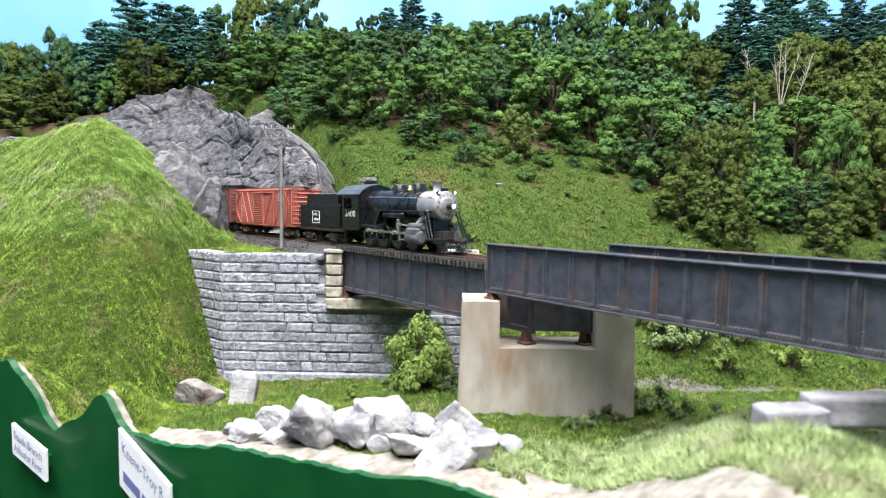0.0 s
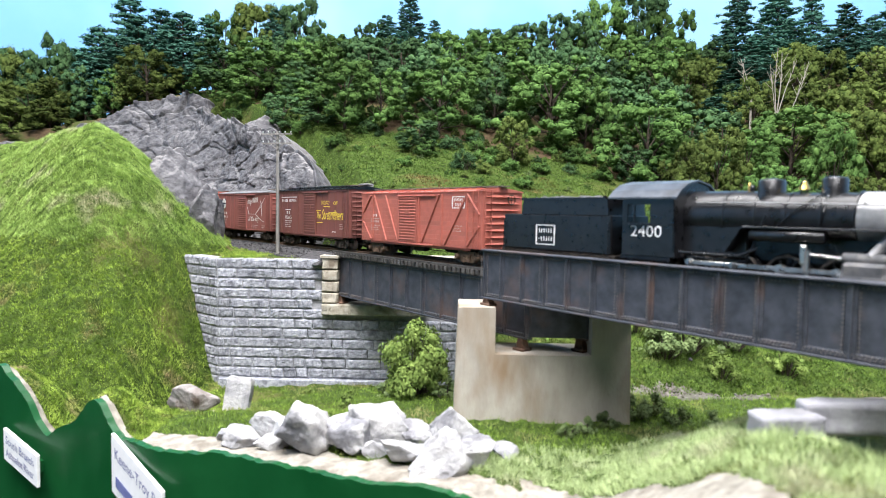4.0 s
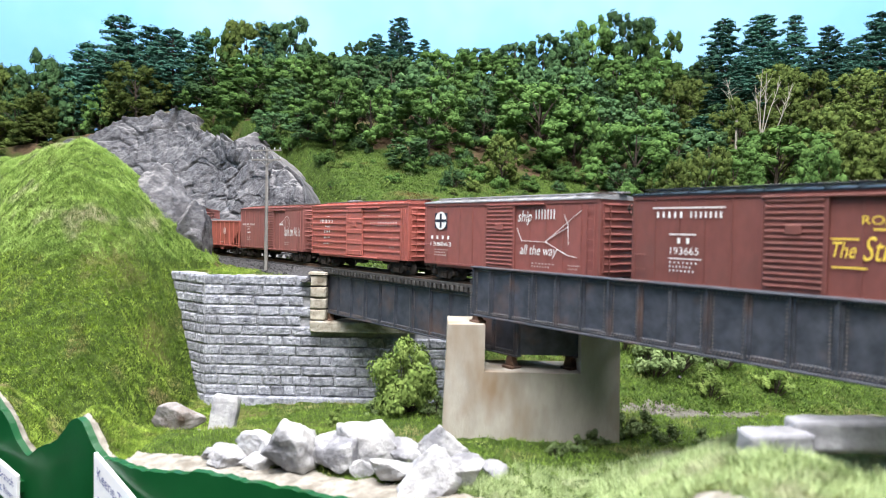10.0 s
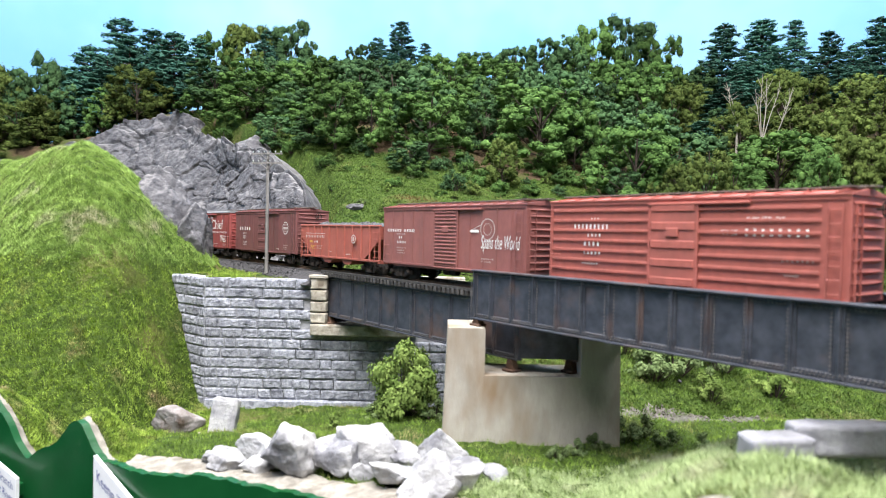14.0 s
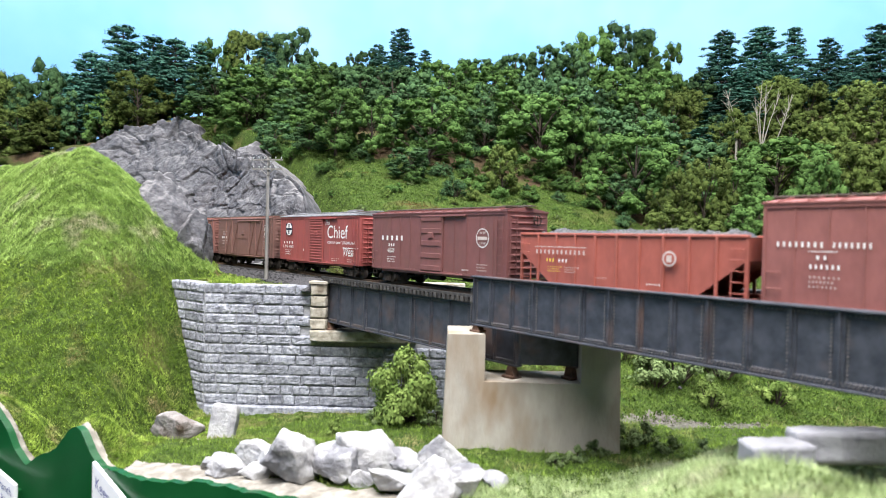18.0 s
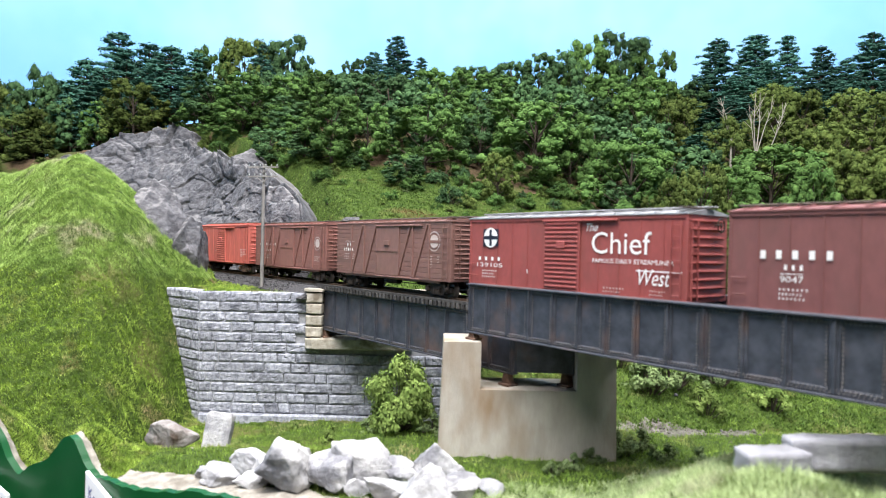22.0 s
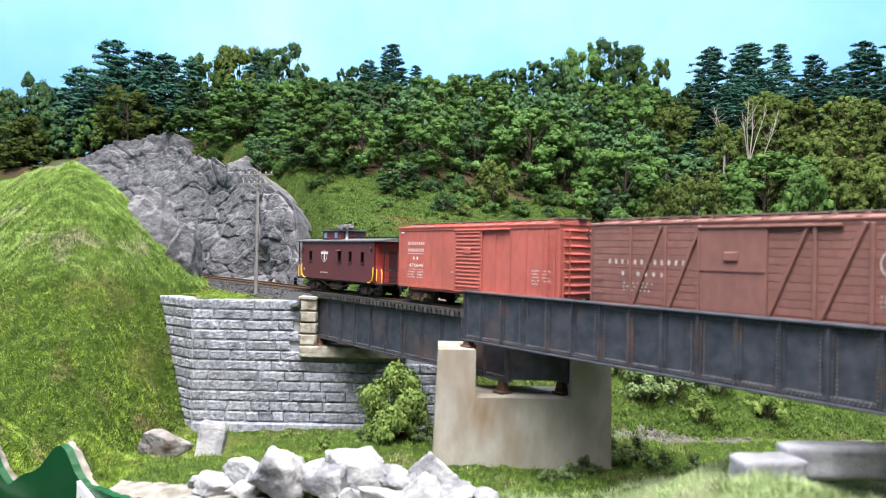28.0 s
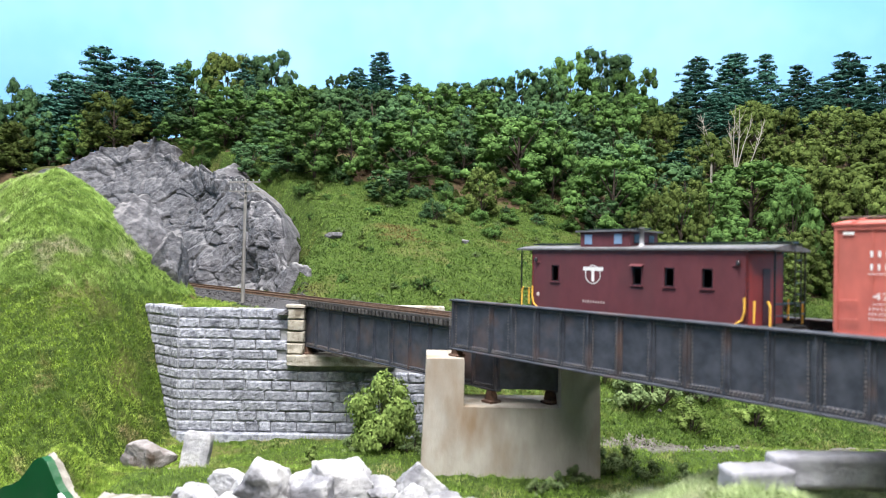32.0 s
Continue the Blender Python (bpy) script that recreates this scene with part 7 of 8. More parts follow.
def leafy(name, cen, rad, leaves, leaf, material, rng, flat=0.8, core=0.72):
    """Clumps of foliage: each a rough knot of packed leaves, with single leaves round it that face up and outwards."""
    n, c = len(cen), np.array([tuple(p) for p in cen])
    rad = np.array(rad)
    shape = np.array([1, 1, flat])
    V = (c[:, None] + ICO_V[None] * rad[:, None, None] * shape * (core * rng.uniform(0.62, 1.25, (n, len(ICO_V), 1)))).reshape(-1, 3)
    F = (ICO_F[None] + (np.arange(n) * len(ICO_V))[:, None, None]).reshape(-1, 3)
    k = rng.choice(n, leaves, p=rad ** 2 / (rad ** 2).sum())
    d = unit(rng.normal(size=(leaves, 3)) + np.array([0, 0, 0.25]))
    P = c[k] + d * rad[k][:, None] * rng.uniform(0.62, 1.2, (leaves, 1)) * shape
    mid = c.mean(0)
    nrm = unit(0.8 * d + 0.25 * unit(c[k] - mid) + np.array([0, 0, 0.3]) + rng.normal(0, 0.38, (leaves, 3)))
    t = rng.normal(size=(leaves, 3))
    t = unit(t - (t * nrm).sum(1)[:, None] * nrm)
    b = np.cross(nrm, t)
    z = rng.uniform(leaf * 0.7, leaf * 1.35, (leaves, 1))
    L = np.stack([P - t * z - b * z * 0.5, P + t * z - b * z * 0.5, P + b * z * 0.9], 1).reshape(-1, 3)
    co = np.concatenate([V, L])
    fc = np.concatenate([F, np.arange(3 * leaves).reshape(-1, 3) + len(V)])
    me = bpy.data.meshes.new(name)
    me.vertices.add(len(co))
    me.vertices.foreach_set("co", co.astype(np.float32).ravel())
    me.loops.add(fc.size)
    me.loops.foreach_set("vertex_index", fc.ravel().astype(np.int32))
    me.polygons.add(len(fc))
    me.polygons.foreach_set("loop_start", np.arange(0, fc.size, 3, dtype=np.int32))
    me.update(calc_edges=True)
    me.materials.append(material)
    return me


def broadleaf(seed, material, label, h=0.115, leaves=10500, lobes=18, wide=0.44, leaf=0.00145):
    """A tree of height h: a trunk, limbs, and a crown of lobes that are each made of many small clumps."""
    rng = np.random.default_rng(seed)
    t = thing("tree", Matrix.Identity(4), label, "tree", "trees on the hillside")
    tr = Shape()
    lean = rng.normal(0, 0.05, 2)
    tip = Vector((lean[0] * h, lean[1] * h, h * 0.78))
    tr.tube((0, 0, -0.012), tip * 0.45, 0.0028, 0.0020, 7).tube(tip * 0.45, tip, 0.0020, 0.0006, 6)
    cen, rad = [], []
    for i in range(lobes):
        zz = 0.07 + 0.78 * (i + rng.random() * 0.8) / lobes
        a = i * 2.4 + rng.uniform(-0.5, 0.5)
        rr = wide * h * math.sqrt(max(0.01, 1 - ((zz - 0.34) / 0.58) ** 2)) * rng.uniform(0.5, 0.95)
        lobe = Vector((math.cos(a) * rr + lean[0] * h * zz, math.sin(a) * rr + lean[1] * h * zz, zz * h))
        size = h * rng.uniform(0.15, 0.23) * (1.2 if zz > 0.6 else 1)
        tr.tube(tip * max(0.15, zz - 0.22), lobe, 0.0010, 0.0004, 5, False)
        for j in range(11):
            d = unit(rng.normal(size=3) + np.array([0.5 * math.cos(a), 0.5 * math.sin(a), 0.5]))
            c = lobe + Vector(d * size * rng.uniform(0.4, 0.88) * np.array([1, 1, 0.8]))
            cen.append(c)
            rad.append(h * rng.uniform(0.040, 0.080))
            if j % 4 == 0:
                tr.tube(lobe, c, 0.0004, 0.0002, 4, False)
    part("trunk", tr, M_BARK, t)
    part("crown", leafy("crown", cen, rad, leaves, leaf, material, rng, 0.84), None, t)
    return t


def conifer(seed, label, h=0.16):
    """A pine: tiers of branches, each a flat pad of needle tufts, with gaps between."""
    rng = np.random.default_rng(seed)
    t = thing("pine_tree", Matrix.Identity(4), label, "tree", "pines on the ridge")
    tr = Shape().tube((0, 0, -0.012), (0, 0, h * 0.97), 0.0026, 0.0006, 7)
    cen, rad = [], []
    z = 0.2 * h
    while z < h * 0.97:
        f = 1 - z / h
        L = h * (0.05 + 0.30 * f ** 0.7) * rng.uniform(0.8, 1.1)
        a0 = rng.uniform(0, 6.28)
        nb = int(6 + 4 * f)
        for j in range(nb):
            if rng.random() < 0.1:
                continue
            a = a0 + (j + rng.uniform(-0.3, 0.3)) * 2 * math.pi / nb
            l = L * rng.uniform(0.65, 1.1)
            end = Vector((math.cos(a) * l, math.sin(a) * l, z + 0.13 * l))
            tr.tube((0, 0, z), end, 0.0007, 0.0003, 4, False)
            for k in range(max(2, int(l / 0.0055))):
                u = rng.uniform(0.3, 1.0)
                w = rng.normal(0, 0.17) * l
                cen.append((math.cos(a) * u * l - math.sin(a) * w, math.sin(a) * u * l + math.cos(a) * w, z + 0.13 * l * u + rng.normal(0, 0.0015)))
                rad.append(h * rng.uniform(0.028, 0.050))
        z += h * rng.uniform(0.045, 0.068)
    cen.append((0, 0, h * 0.985))
    rad.append(h * 0.02)
    part("trunk", tr, M_BARK, t)
    part("crown", leafy("crown", cen, rad, 8000, 0.00155, M_NEEDLE, rng, 0.42, 0.6), None, t)
    return t


def bush(seed, material, label, h=0.03, leaves=2600, clumps=30, leaf=0.0009):
    rng = np.random.default_rng(seed)
    t = thing("bush", Matrix.Identity(4), label, "bush", "bushes")
    st = Shape()
    cen = []
    for i in range(clumps):
        a, r = rng.uniform(0, 2 * math.pi), h * 0.55 * math.sqrt(rng.random())
        c = Vector((math.cos(a) * r, math.sin(a) * r, h * rng.uniform(0.15, 0.95) * (1 - 0.5 * r / (h * 0.55))))
        cen.append(tuple(c))
        st.tube((0, 0, -0.003), c, 0.0005, 0.0002, 4, False)
    part("stem", st, M_BARK, t)
    part("foliage", leafy("foliage", cen, h * rng.uniform(0.09, 0.17, clumps), leaves, leaf, material, rng, 0.9, 0.45), None, t)
    return t


LBL = ("bushy green broadleaf model tree on the hillside", "dark green broadleaf model tree on the hillside", "olive green broadleaf model tree on the hillside")
proto = [[broadleaf(10 * k + j, M_LEAF[k], LBL[k], wide=0.42 + 0.03 * j) for j in range((4, 3, 4)[k])] for k in range(3)]
fill = [broadleaf(90 + k, M_LEAF[1 + k % 2], LBL[1 + k % 2], leaves=3000, leaf=0.0021) for k in range(4)]
pines = [conifer(70 + j, "dark green pine with layered branches on the ridge") for j in range(4)]
bushes = [bush(40 + j, M_LEAF[(0, 2, 1)[j % 3]], "low leafy green bush on the slope") for j in range(4)]


def extent(ob):
    """Height and mean width of a tree as built."""
    v = [o.data.vertices for o in ob.children if o.name.startswith("crown")][0]
    co = np.empty(3 * len(v), np.float32)
    v.foreach_get("co", co)
    co = co.reshape(-1, 3)
    return float(np.percentile(co[:, 2], 99.7)), float(np.percentile(np.hypot(co[:, 0], co[:, 1]), 93)) * 2


SIZE = {ob: extent(ob) for ob in (*proto[0], *proto[1], *proto[2], *pines, *fill)}
rnd = random.Random(21)
first = set()


def put(ob, x, y, wide, high, sink=0.002):
    """The first of a kind is moved there, the others are copies; wide and high are its scales."""
    m = pose(x, y, ground_at(x, y) - sink, 0, 0, rnd.uniform(0, 360))
    if ob in first:
        ob = copy_thing(ob, m)
    else:
        first.add(ob)
        ob.matrix_basis = m
    ob.scale = (wide, wide, high)
    return ob


def plant(ob, x, y, scale):
    return put(ob, x, y, scale, scale)


def plant_tree(ob, x, y, high, wide):
    """A tree of that height and crown width; a squat one stands deeper in the slope."""
    h0, w0 = SIZE[ob]
    full = max(high, 0.72 * wide)
    return put(ob, x, y, wide / w0, full / h0, full - high + 0.002)


def tree_front(x):
    return float(np.interp(x, FRONT_X, FRONT_Y))


# single trees: x, y, height, width of the crown
RIDGE_PINES = (
    (-0.708, 1.3, 0.184, 0.119), (-0.723, 1.28, 0.138, 0.089), (-0.676, 1.36, 0.243, 0.136), (-0.604, 1.34, 0.201, 0.111), (-0.525, 1.26, 0.161, 0.11), (-0.659, 1.27, 0.15, 0.099), (-0.505, 1.33, 0.165, 0.087), (-0.375, 1.37, 0.161, 0.083), (-0.143, 1.37, 0.113, 0.066), (-0.096, 1.37, 0.148, 0.074),
    (-0.047, 1.37, 0.103, 0.054), (-0.11, 1.33, 0.078, 0.081), (-0.565, 1.3, 0.15, 0.1), (-0.635, 1.31, 0.18, 0.1))
EAST_PINES = (
    (0.563, 1.34, 0.167, 0.1), (0.649, 1.35, 0.155, 0.102), (0.722, 1.36, 0.158, 0.083), (0.786, 1.35, 0.144, 0.084), (0.826, 1.33, 0.126, 0.076), (0.895, 1.35, 0.186, 0.108), (0.969, 1.35, 0.168, 0.087), (1.028, 1.35, 0.195, 0.091), (0.576, 1.28, 0.101, 0.095), (0.505, 1.18, 0.093, 0.107),
    (0.709, 1.26, 0.068, 0.104), (0.764, 1.22, 0.062, 0.101), (0.882, 1.28, 0.093, 0.105), (0.937, 1.26, 0.082, 0.104), (0.425, 1.08, 0.078, 0.089), (0.644, 1.29, 0.074, 0.096))
DARK_TREES = (
    (-0.783, 1.32, 0.186, 0.103), (-0.871, 1.3, 0.169, 0.113), (-0.943, 1.34, 0.189, 0.117), (-0.829, 1.32, 0.168, 0.115), (-0.71, 1.25, 0.104, 0.076), (-0.326, 1.38, 0.167, 0.114), (-0.417, 1.18, 0.079, 0.113), (-0.261, 1.08, 0.072, 0.085), (-0.257, 0.97, 0.051, 0.067), (-0.198, 0.942, 0.04, 0.057), (-0.185, 1.37, 0.107, 0.071), (-0.162, 1.13, 0.086, 0.098),
    (-0.09, 1.04, 0.072, 0.081), (-0.057, 1.2, 0.074, 0.083), (0.06, 1.36, 0.094, 0.106), (0.148, 1.36, 0.118, 0.101), (0.198, 1.36, 0.133, 0.106), (0.059, 1.02, 0.084, 0.098), (0.088, 1.038, 0.042, 0.072), (-0.047, 0.884, 0.043, 0.062), (0.383, 1.38, 0.21, 0.138), (0.249, 1.36, 0.144, 0.095),
    (0.269, 1.2, 0.102, 0.094), (0.236, 0.866, 0.055, 0.056), (0.416, 0.8, 0.066, 0.077))
OLIVE_TREES = (
    (-0.871, 1.3, 0.169, 0.11), (-0.814, 1.25, 0.092, 0.11), (-0.758, 1.26, 0.104, 0.11), (-0.769, 1.23, 0.06, 0.096), (-0.842, 1.23, 0.069, 0.11), (-0.423, 1.38, 0.192, 0.12), (0.418, 1.2, 0.103, 0.094), (0.351, 0.98, 0.086, 0.077), (0.465, 1.24, 0.098, 0.086),
    (0.478, 1.06, 0.111, 0.088), (0.328, 0.824, 0.11, 0.079), (0.283, 0.809, 0.088, 0.056), (0.256, 0.758, 0.066, 0.059), (0.294, 0.744, 0.065, 0.071), (0.473, 0.8, 0.087, 0.077), (0.304, 0.72, 0.06, 0.05), (0.418, 0.74, 0.061, 0.051), (0.079, 0.879, 0.069, 0.053), (-0.571, 1.209, 0.096, 0.11),
    (-0.607, 1.217, 0.06, 0.064))
EAST_OLIVES = (
    (0.592, 1.14, 0.12, 0.084), (0.631, 1.13, 0.098, 0.079), (0.607, 1.02, 0.118, 0.106), (0.707, 1.06, 0.13, 0.124), (0.717, 1.0, 0.144, 0.096), (0.606, 0.94, 0.127, 0.098), (0.633, 0.9, 0.132, 0.086), (0.738, 0.98, 0.138, 0.102), (0.537, 0.82, 0.083, 0.071), (0.589, 0.82, 0.09, 0.078))
GREEN_TREES = (
    (-0.652, 1.24, 0.089, 0.065), (-0.486, 1.37, 0.18, 0.107), (-0.318, 1.1, 0.098, 0.134), (-0.427, 1.143, 0.048, 0.08), (-0.34, 1.113, 0.056, 0.106), (-0.241, 1.06, 0.041, 0.083), (-0.208, 1.14, 0.102, 0.119), (-0.247, 1.14, 0.088, 0.099), (-0.158, 0.937, 0.102, 0.098), (-0.105, 0.944, 0.082, 0.078),
    (-0.024, 0.941, 0.107, 0.123), (0.005, 1.18, 0.106, 0.123), (0.093, 1.26, 0.093, 0.11), (0.024, 1.06, 0.09, 0.101))
EAST_GREENS = (
    (0.143, 0.986, 0.124, 0.146), (0.193, 0.975, 0.108, 0.085), (0.307, 1.37, 0.189, 0.125), (0.432, 1.34, 0.169, 0.111), (0.321, 1.26, 0.128, 0.121), (0.376, 1.22, 0.134, 0.138), (0.254, 0.871, 0.124, 0.125), (0.273, 0.879, 0.061, 0.065), (0.485, 0.952, 0.119, 0.141), (0.497, 0.86, 0.135, 0.082),
    (0.399, 0.9, 0.096, 0.086), (0.37, 0.8, 0.067, 0.07), (0.402, 0.83, 0.078, 0.065))
spots = []
for kinds, rows in ((pines, RIDGE_PINES), (pines, EAST_PINES), (proto[1], DARK_TREES), (proto[2], OLIVE_TREES), (proto[2], EAST_OLIVES), (proto[0], GREEN_TREES), (proto[0], EAST_GREENS)):
    for i, (x, y, high, wide) in enumerate(rows):
        plant_tree(kinds[i % len(kinds)], x, y, high, wide)
        spots.append((x, y))
# the wood behind and between them
tries, filled = 0, 0
while tries < 6000 and filled < 70:
    tries += 1
    y = rnd.uniform(0.9, 1.46)
    x = rnd.uniform(-0.80 * y, 0.80 * y)
    if y < tree_front(x) + 0.08 or x < -0.45 and track_distance(np.array([x]), np.array([y]))[0][0] > -0.16:
        continue
    if any((x - a) ** 2 + (y - b) ** 2 < 0.058 ** 2 for a, b in spots):
        continue
    spots.append((x, y))
    filled += 1
    limit = 0.033 + y * (0.262 if x / y > -0.35 else 0.235)      # lower than the skyline
    high = min(rnd.uniform(0.07, 0.12), max(0.04, limit - ground_at(x, y)))
    plant_tree(rnd.choice(fill[1::2] if x / y > 0.42 else fill[::2]), x, y, high, high * rnd.uniform(0.8, 1.1))
# undergrowth at the wood's edge: x, y, height
for i, (x, y, high) in enumerate(((-0.363, 1.075, 0.042), (-0.397, 1.108, 0.029), (0.015, 0.835, 0.033), (-0.159, 0.874, 0.027), (-0.038, 0.865, 0.03), (0.036, 0.834, 0.022), (-0.123, 0.937, 0.024), (-0.064, 0.82, 0.018), (0.152, 0.973, 0.034), (0.198, 0.908, 0.028), (0.154, 0.879, 0.019), (0.085, 0.809, 0.021), (0.197, 0.866, 0.023), (-0.149, 0.9, 0.02), (-0.008, 0.896, 0.023), (-0.221, 0.943, 0.029), (-0.241, 0.96, 0.025))):
    plant(bushes[i % 4], x, y, high / 0.03)
for i in range(120):
    x = rnd.uniform(-0.32, 0.62)
    y = tree_front(x) + rnd.uniform(-0.05, 0.07)
    if track_distance(np.array([x]), np.array([y]))[0][0] < -0.09:
        plant(rnd.choice(bushes), x, y, rnd.uniform(0.4, 0.9))

# ---- grass ----
def blade_mat(name, a, b, c, size=24, low=0.54, high=0.67, island=0.4):
    return mat(name, a, b, 90, 0.8, island=island, spec=0.08, world_space=True, c3=c, scale3=size, low3=low, high3=high, detail=3.0)


def grass(name, label, n, keep, length, lean, width, material, seed, flat=0.75, tuft=0.6):
    """n blades, kept where keep(x, y, d, s, kind, z) is true; flat: how upright they stand, tuft: how far a tuft leans one way."""
    rng = np.random.default_rng(seed)
    cells = np.argwhere(keep(_cx, _cy, _td, _ts, _kind, GZ[:-1, :-1]))
    ci, cj = cells[:, 0], cells[:, 1]
    area = np.abs((GX[ci + 1, cj] - GX[ci, cj]) * (GY[ci, cj + 1] - GY[ci, cj]) - (GX[ci, cj + 1] - GX[ci, cj]) * (GY[ci + 1, cj] - GY[ci, cj])) / (0.25 + _cy[ci, cj])
    pick = rng.choice(len(cells), n, p=area / area.sum())
    i0, j0 = ci[pick], cj[pick]
    u, v = rng.random(n), rng.random(n)

    def at(A):
        return A[i0, j0] * (1 - u) * (1 - v) + A[i0 + 1, j0] * u * (1 - v) + A[i0, j0 + 1] * (1 - u) * v + A[i0 + 1, j0 + 1] * u * v

    x, y, z = at(GX), at(GY), at(GZ)
    m = len(x)
    l = rng.uniform(length[0], length[1], m) * (1 + 0.55 * fbm(x * 130, (y + 1.3 * z) * 130, octaves=2, seed=seed))
    # each blade leans about the ground's normal, tuft by tuft
    ex = np.stack([A[i0 + 1, j0] - A[i0, j0] for A in (GX, GY, GZ)], 1)
    ey = np.stack([A[i0, j0 + 1] - A[i0, j0] for A in (GX, GY, GZ)], 1)
    nrm = unit(np.cross(ex, ey))
    nrm = nrm * np.sign(nrm[:, 2:])
    a = 7 * fbm(x * 110, (y + 1.3 * z) * 110, octaves=2, seed=seed + 9)
    way = unit(nrm * flat + np.array([0, 0, 0.2]) + lean * (0.75 * rng.normal(size=(m, 3)) + tuft * np.stack([np.cos(a), np.sin(a), np.zeros(m)], 1)))
    tip = np.stack([x, y, z], 1) + way * l[:, None]
    b = rng.uniform(0, 2 * math.pi, m)
    w = width * rng.uniform(0.7, 1.3, m)
    p0 = np.stack([x - w * np.cos(b), y - w * np.sin(b), z - 0.0006], 1)
    p1 = np.stack([x + w * np.cos(b), y + w * np.sin(b), z - 0.0006], 1)
    me = bpy.data.meshes.new(name)
    me.vertices.add(3 * m)
    me.vertices.foreach_set("co", np.stack([p0, p1, tip], 1).astype(np.float32).ravel())
    me.loops.add(3 * m)
    me.loops.foreach_set("vertex_index", np.arange(3 * m, dtype=np.int32))
    me.polygons.add(m)
    me.polygons.foreach_set("loop_start", np.arange(0, 3 * m, 3, dtype=np.int32))
    me.update(calc_edges=True)
    me.materials.append(material)
    return tagged(new(name, me), label, "grass", kind="stuff")


M_BLADE = blade_mat("fresh_grass", (0.195, 0.305, 0.07), (0.36, 0.495, 0.14), (0.48, 0.45, 0.31), 15, 0.57, 0.66, 0.28)
M_BLADE_DRY = blade_mat("meadow_grass", (0.085, 0.15, 0.024), (0.21, 0.31, 0.055), (0.28, 0.26, 0.12))
# much paler than the meadow grass: the bank's strong light is in its colour
M_BLADE_BANK_LIT = blade_mat("bank_grass", (0.27, 0.35, 0.15), (0.39, 0.47, 0.23), (0.46, 0.43, 0.31), 24, 0.52, 0.68, 0.25)
M_TURF = blade_mat("hill_turf", (0.102, 0.175, 0.024), (0.31, 0.425, 0.076), (0.28, 0.235, 0.12))
M_FOAM = blade_mat("ground_foam", (0.050, 0.092, 0.020), (0.140, 0.215, 0.050), (0.17, 0.115, 0.052), 13, 0.57, 0.68)
TURF = 0.004 + 0.012 * fbm(_cx * 22, _cy * 22, octaves=3, seed=71)
grass("hill_grass", "fresh bright green grass fibres on the hilltop", 270000, lambda x, y, d, s, k, z: (x < -0.165) & (x > -0.50) & (y < 0.72) & (k == 0) & (y > 0.3) & (z > TURF), (0.0015, 0.0036), 0.9, 0.00022, M_BLADE, 1, 0.5, 0.5)
grass("hill_turf", "short dense olive-green turf on the lower hill", 220000, lambda x, y, d, s, k, z: (x < -0.165) & (x > -0.50) & (y < 0.70) & (k == 0) & (y > 0.3) & (z <= TURF), (0.0012, 0.0028), 1.1, 0.00032, M_TURF, 5, 0.5, 0.35)
grass("valley_grass", "short green grass on the valley floor", 90000, lambda x, y, d, s, k, z: (x >= -0.2) & (x < 0.4) & (y < 0.56) & (y > 0.30) & (k == 0), (0.0016, 0.0036), 0.6, 0.00024, M_BLADE_DRY, 2)
grass("bank_grass", "long green grass on the near bank, coloured pale for the strong light on it", 140000, lambda x, y, d, s, k, z: (x > -0.02) & (x < 0.32) & (y <= 0.31) & (y > 0.12) & (k == 0), (0.0020, 0.0050), 0.8, 0.00018, M_BLADE_BANK_LIT, 3)
grass("slope_grass", "green ground cover on the hillside", 270000, lambda x, y, d, s, k, z: (x > -0.4) & (x < 0.7) & (y > 0.45) & (d < -0.03) & (k != 4) & (k != 2), (0.0012, 0.0030), 1.0, 0.00075, M_FOAM, 4)

# ---- loose rocks and blocks ----
def loose(name, label, cat, x, y, size, seed, material=M_BOULDER, turn=0, sink=0.25, cuts=26, rough=0.17, tilt=0, group="pale rocks by the layout's edge"):
    me = boulder_mesh(name, seed, size[0] / 2, size[1] / 2, size[2] / 2, material, cuts, 5, rough, True)
    return solid(name, me, None, label, cat, group, m=pose(x, y, ground_at(x, y) + size[2] * (0.5 - sink), tilt, 0, turn))


M_ROCKBROWN = mat("grey_brown_rock", (0.17, 0.155, 0.145), (0.33, 0.31, 0.30), 120, 0.85, 0.0016, 240, c3=(0.10, 0.075, 0.06), scale3=60, low3=0.5, high3=0.64)
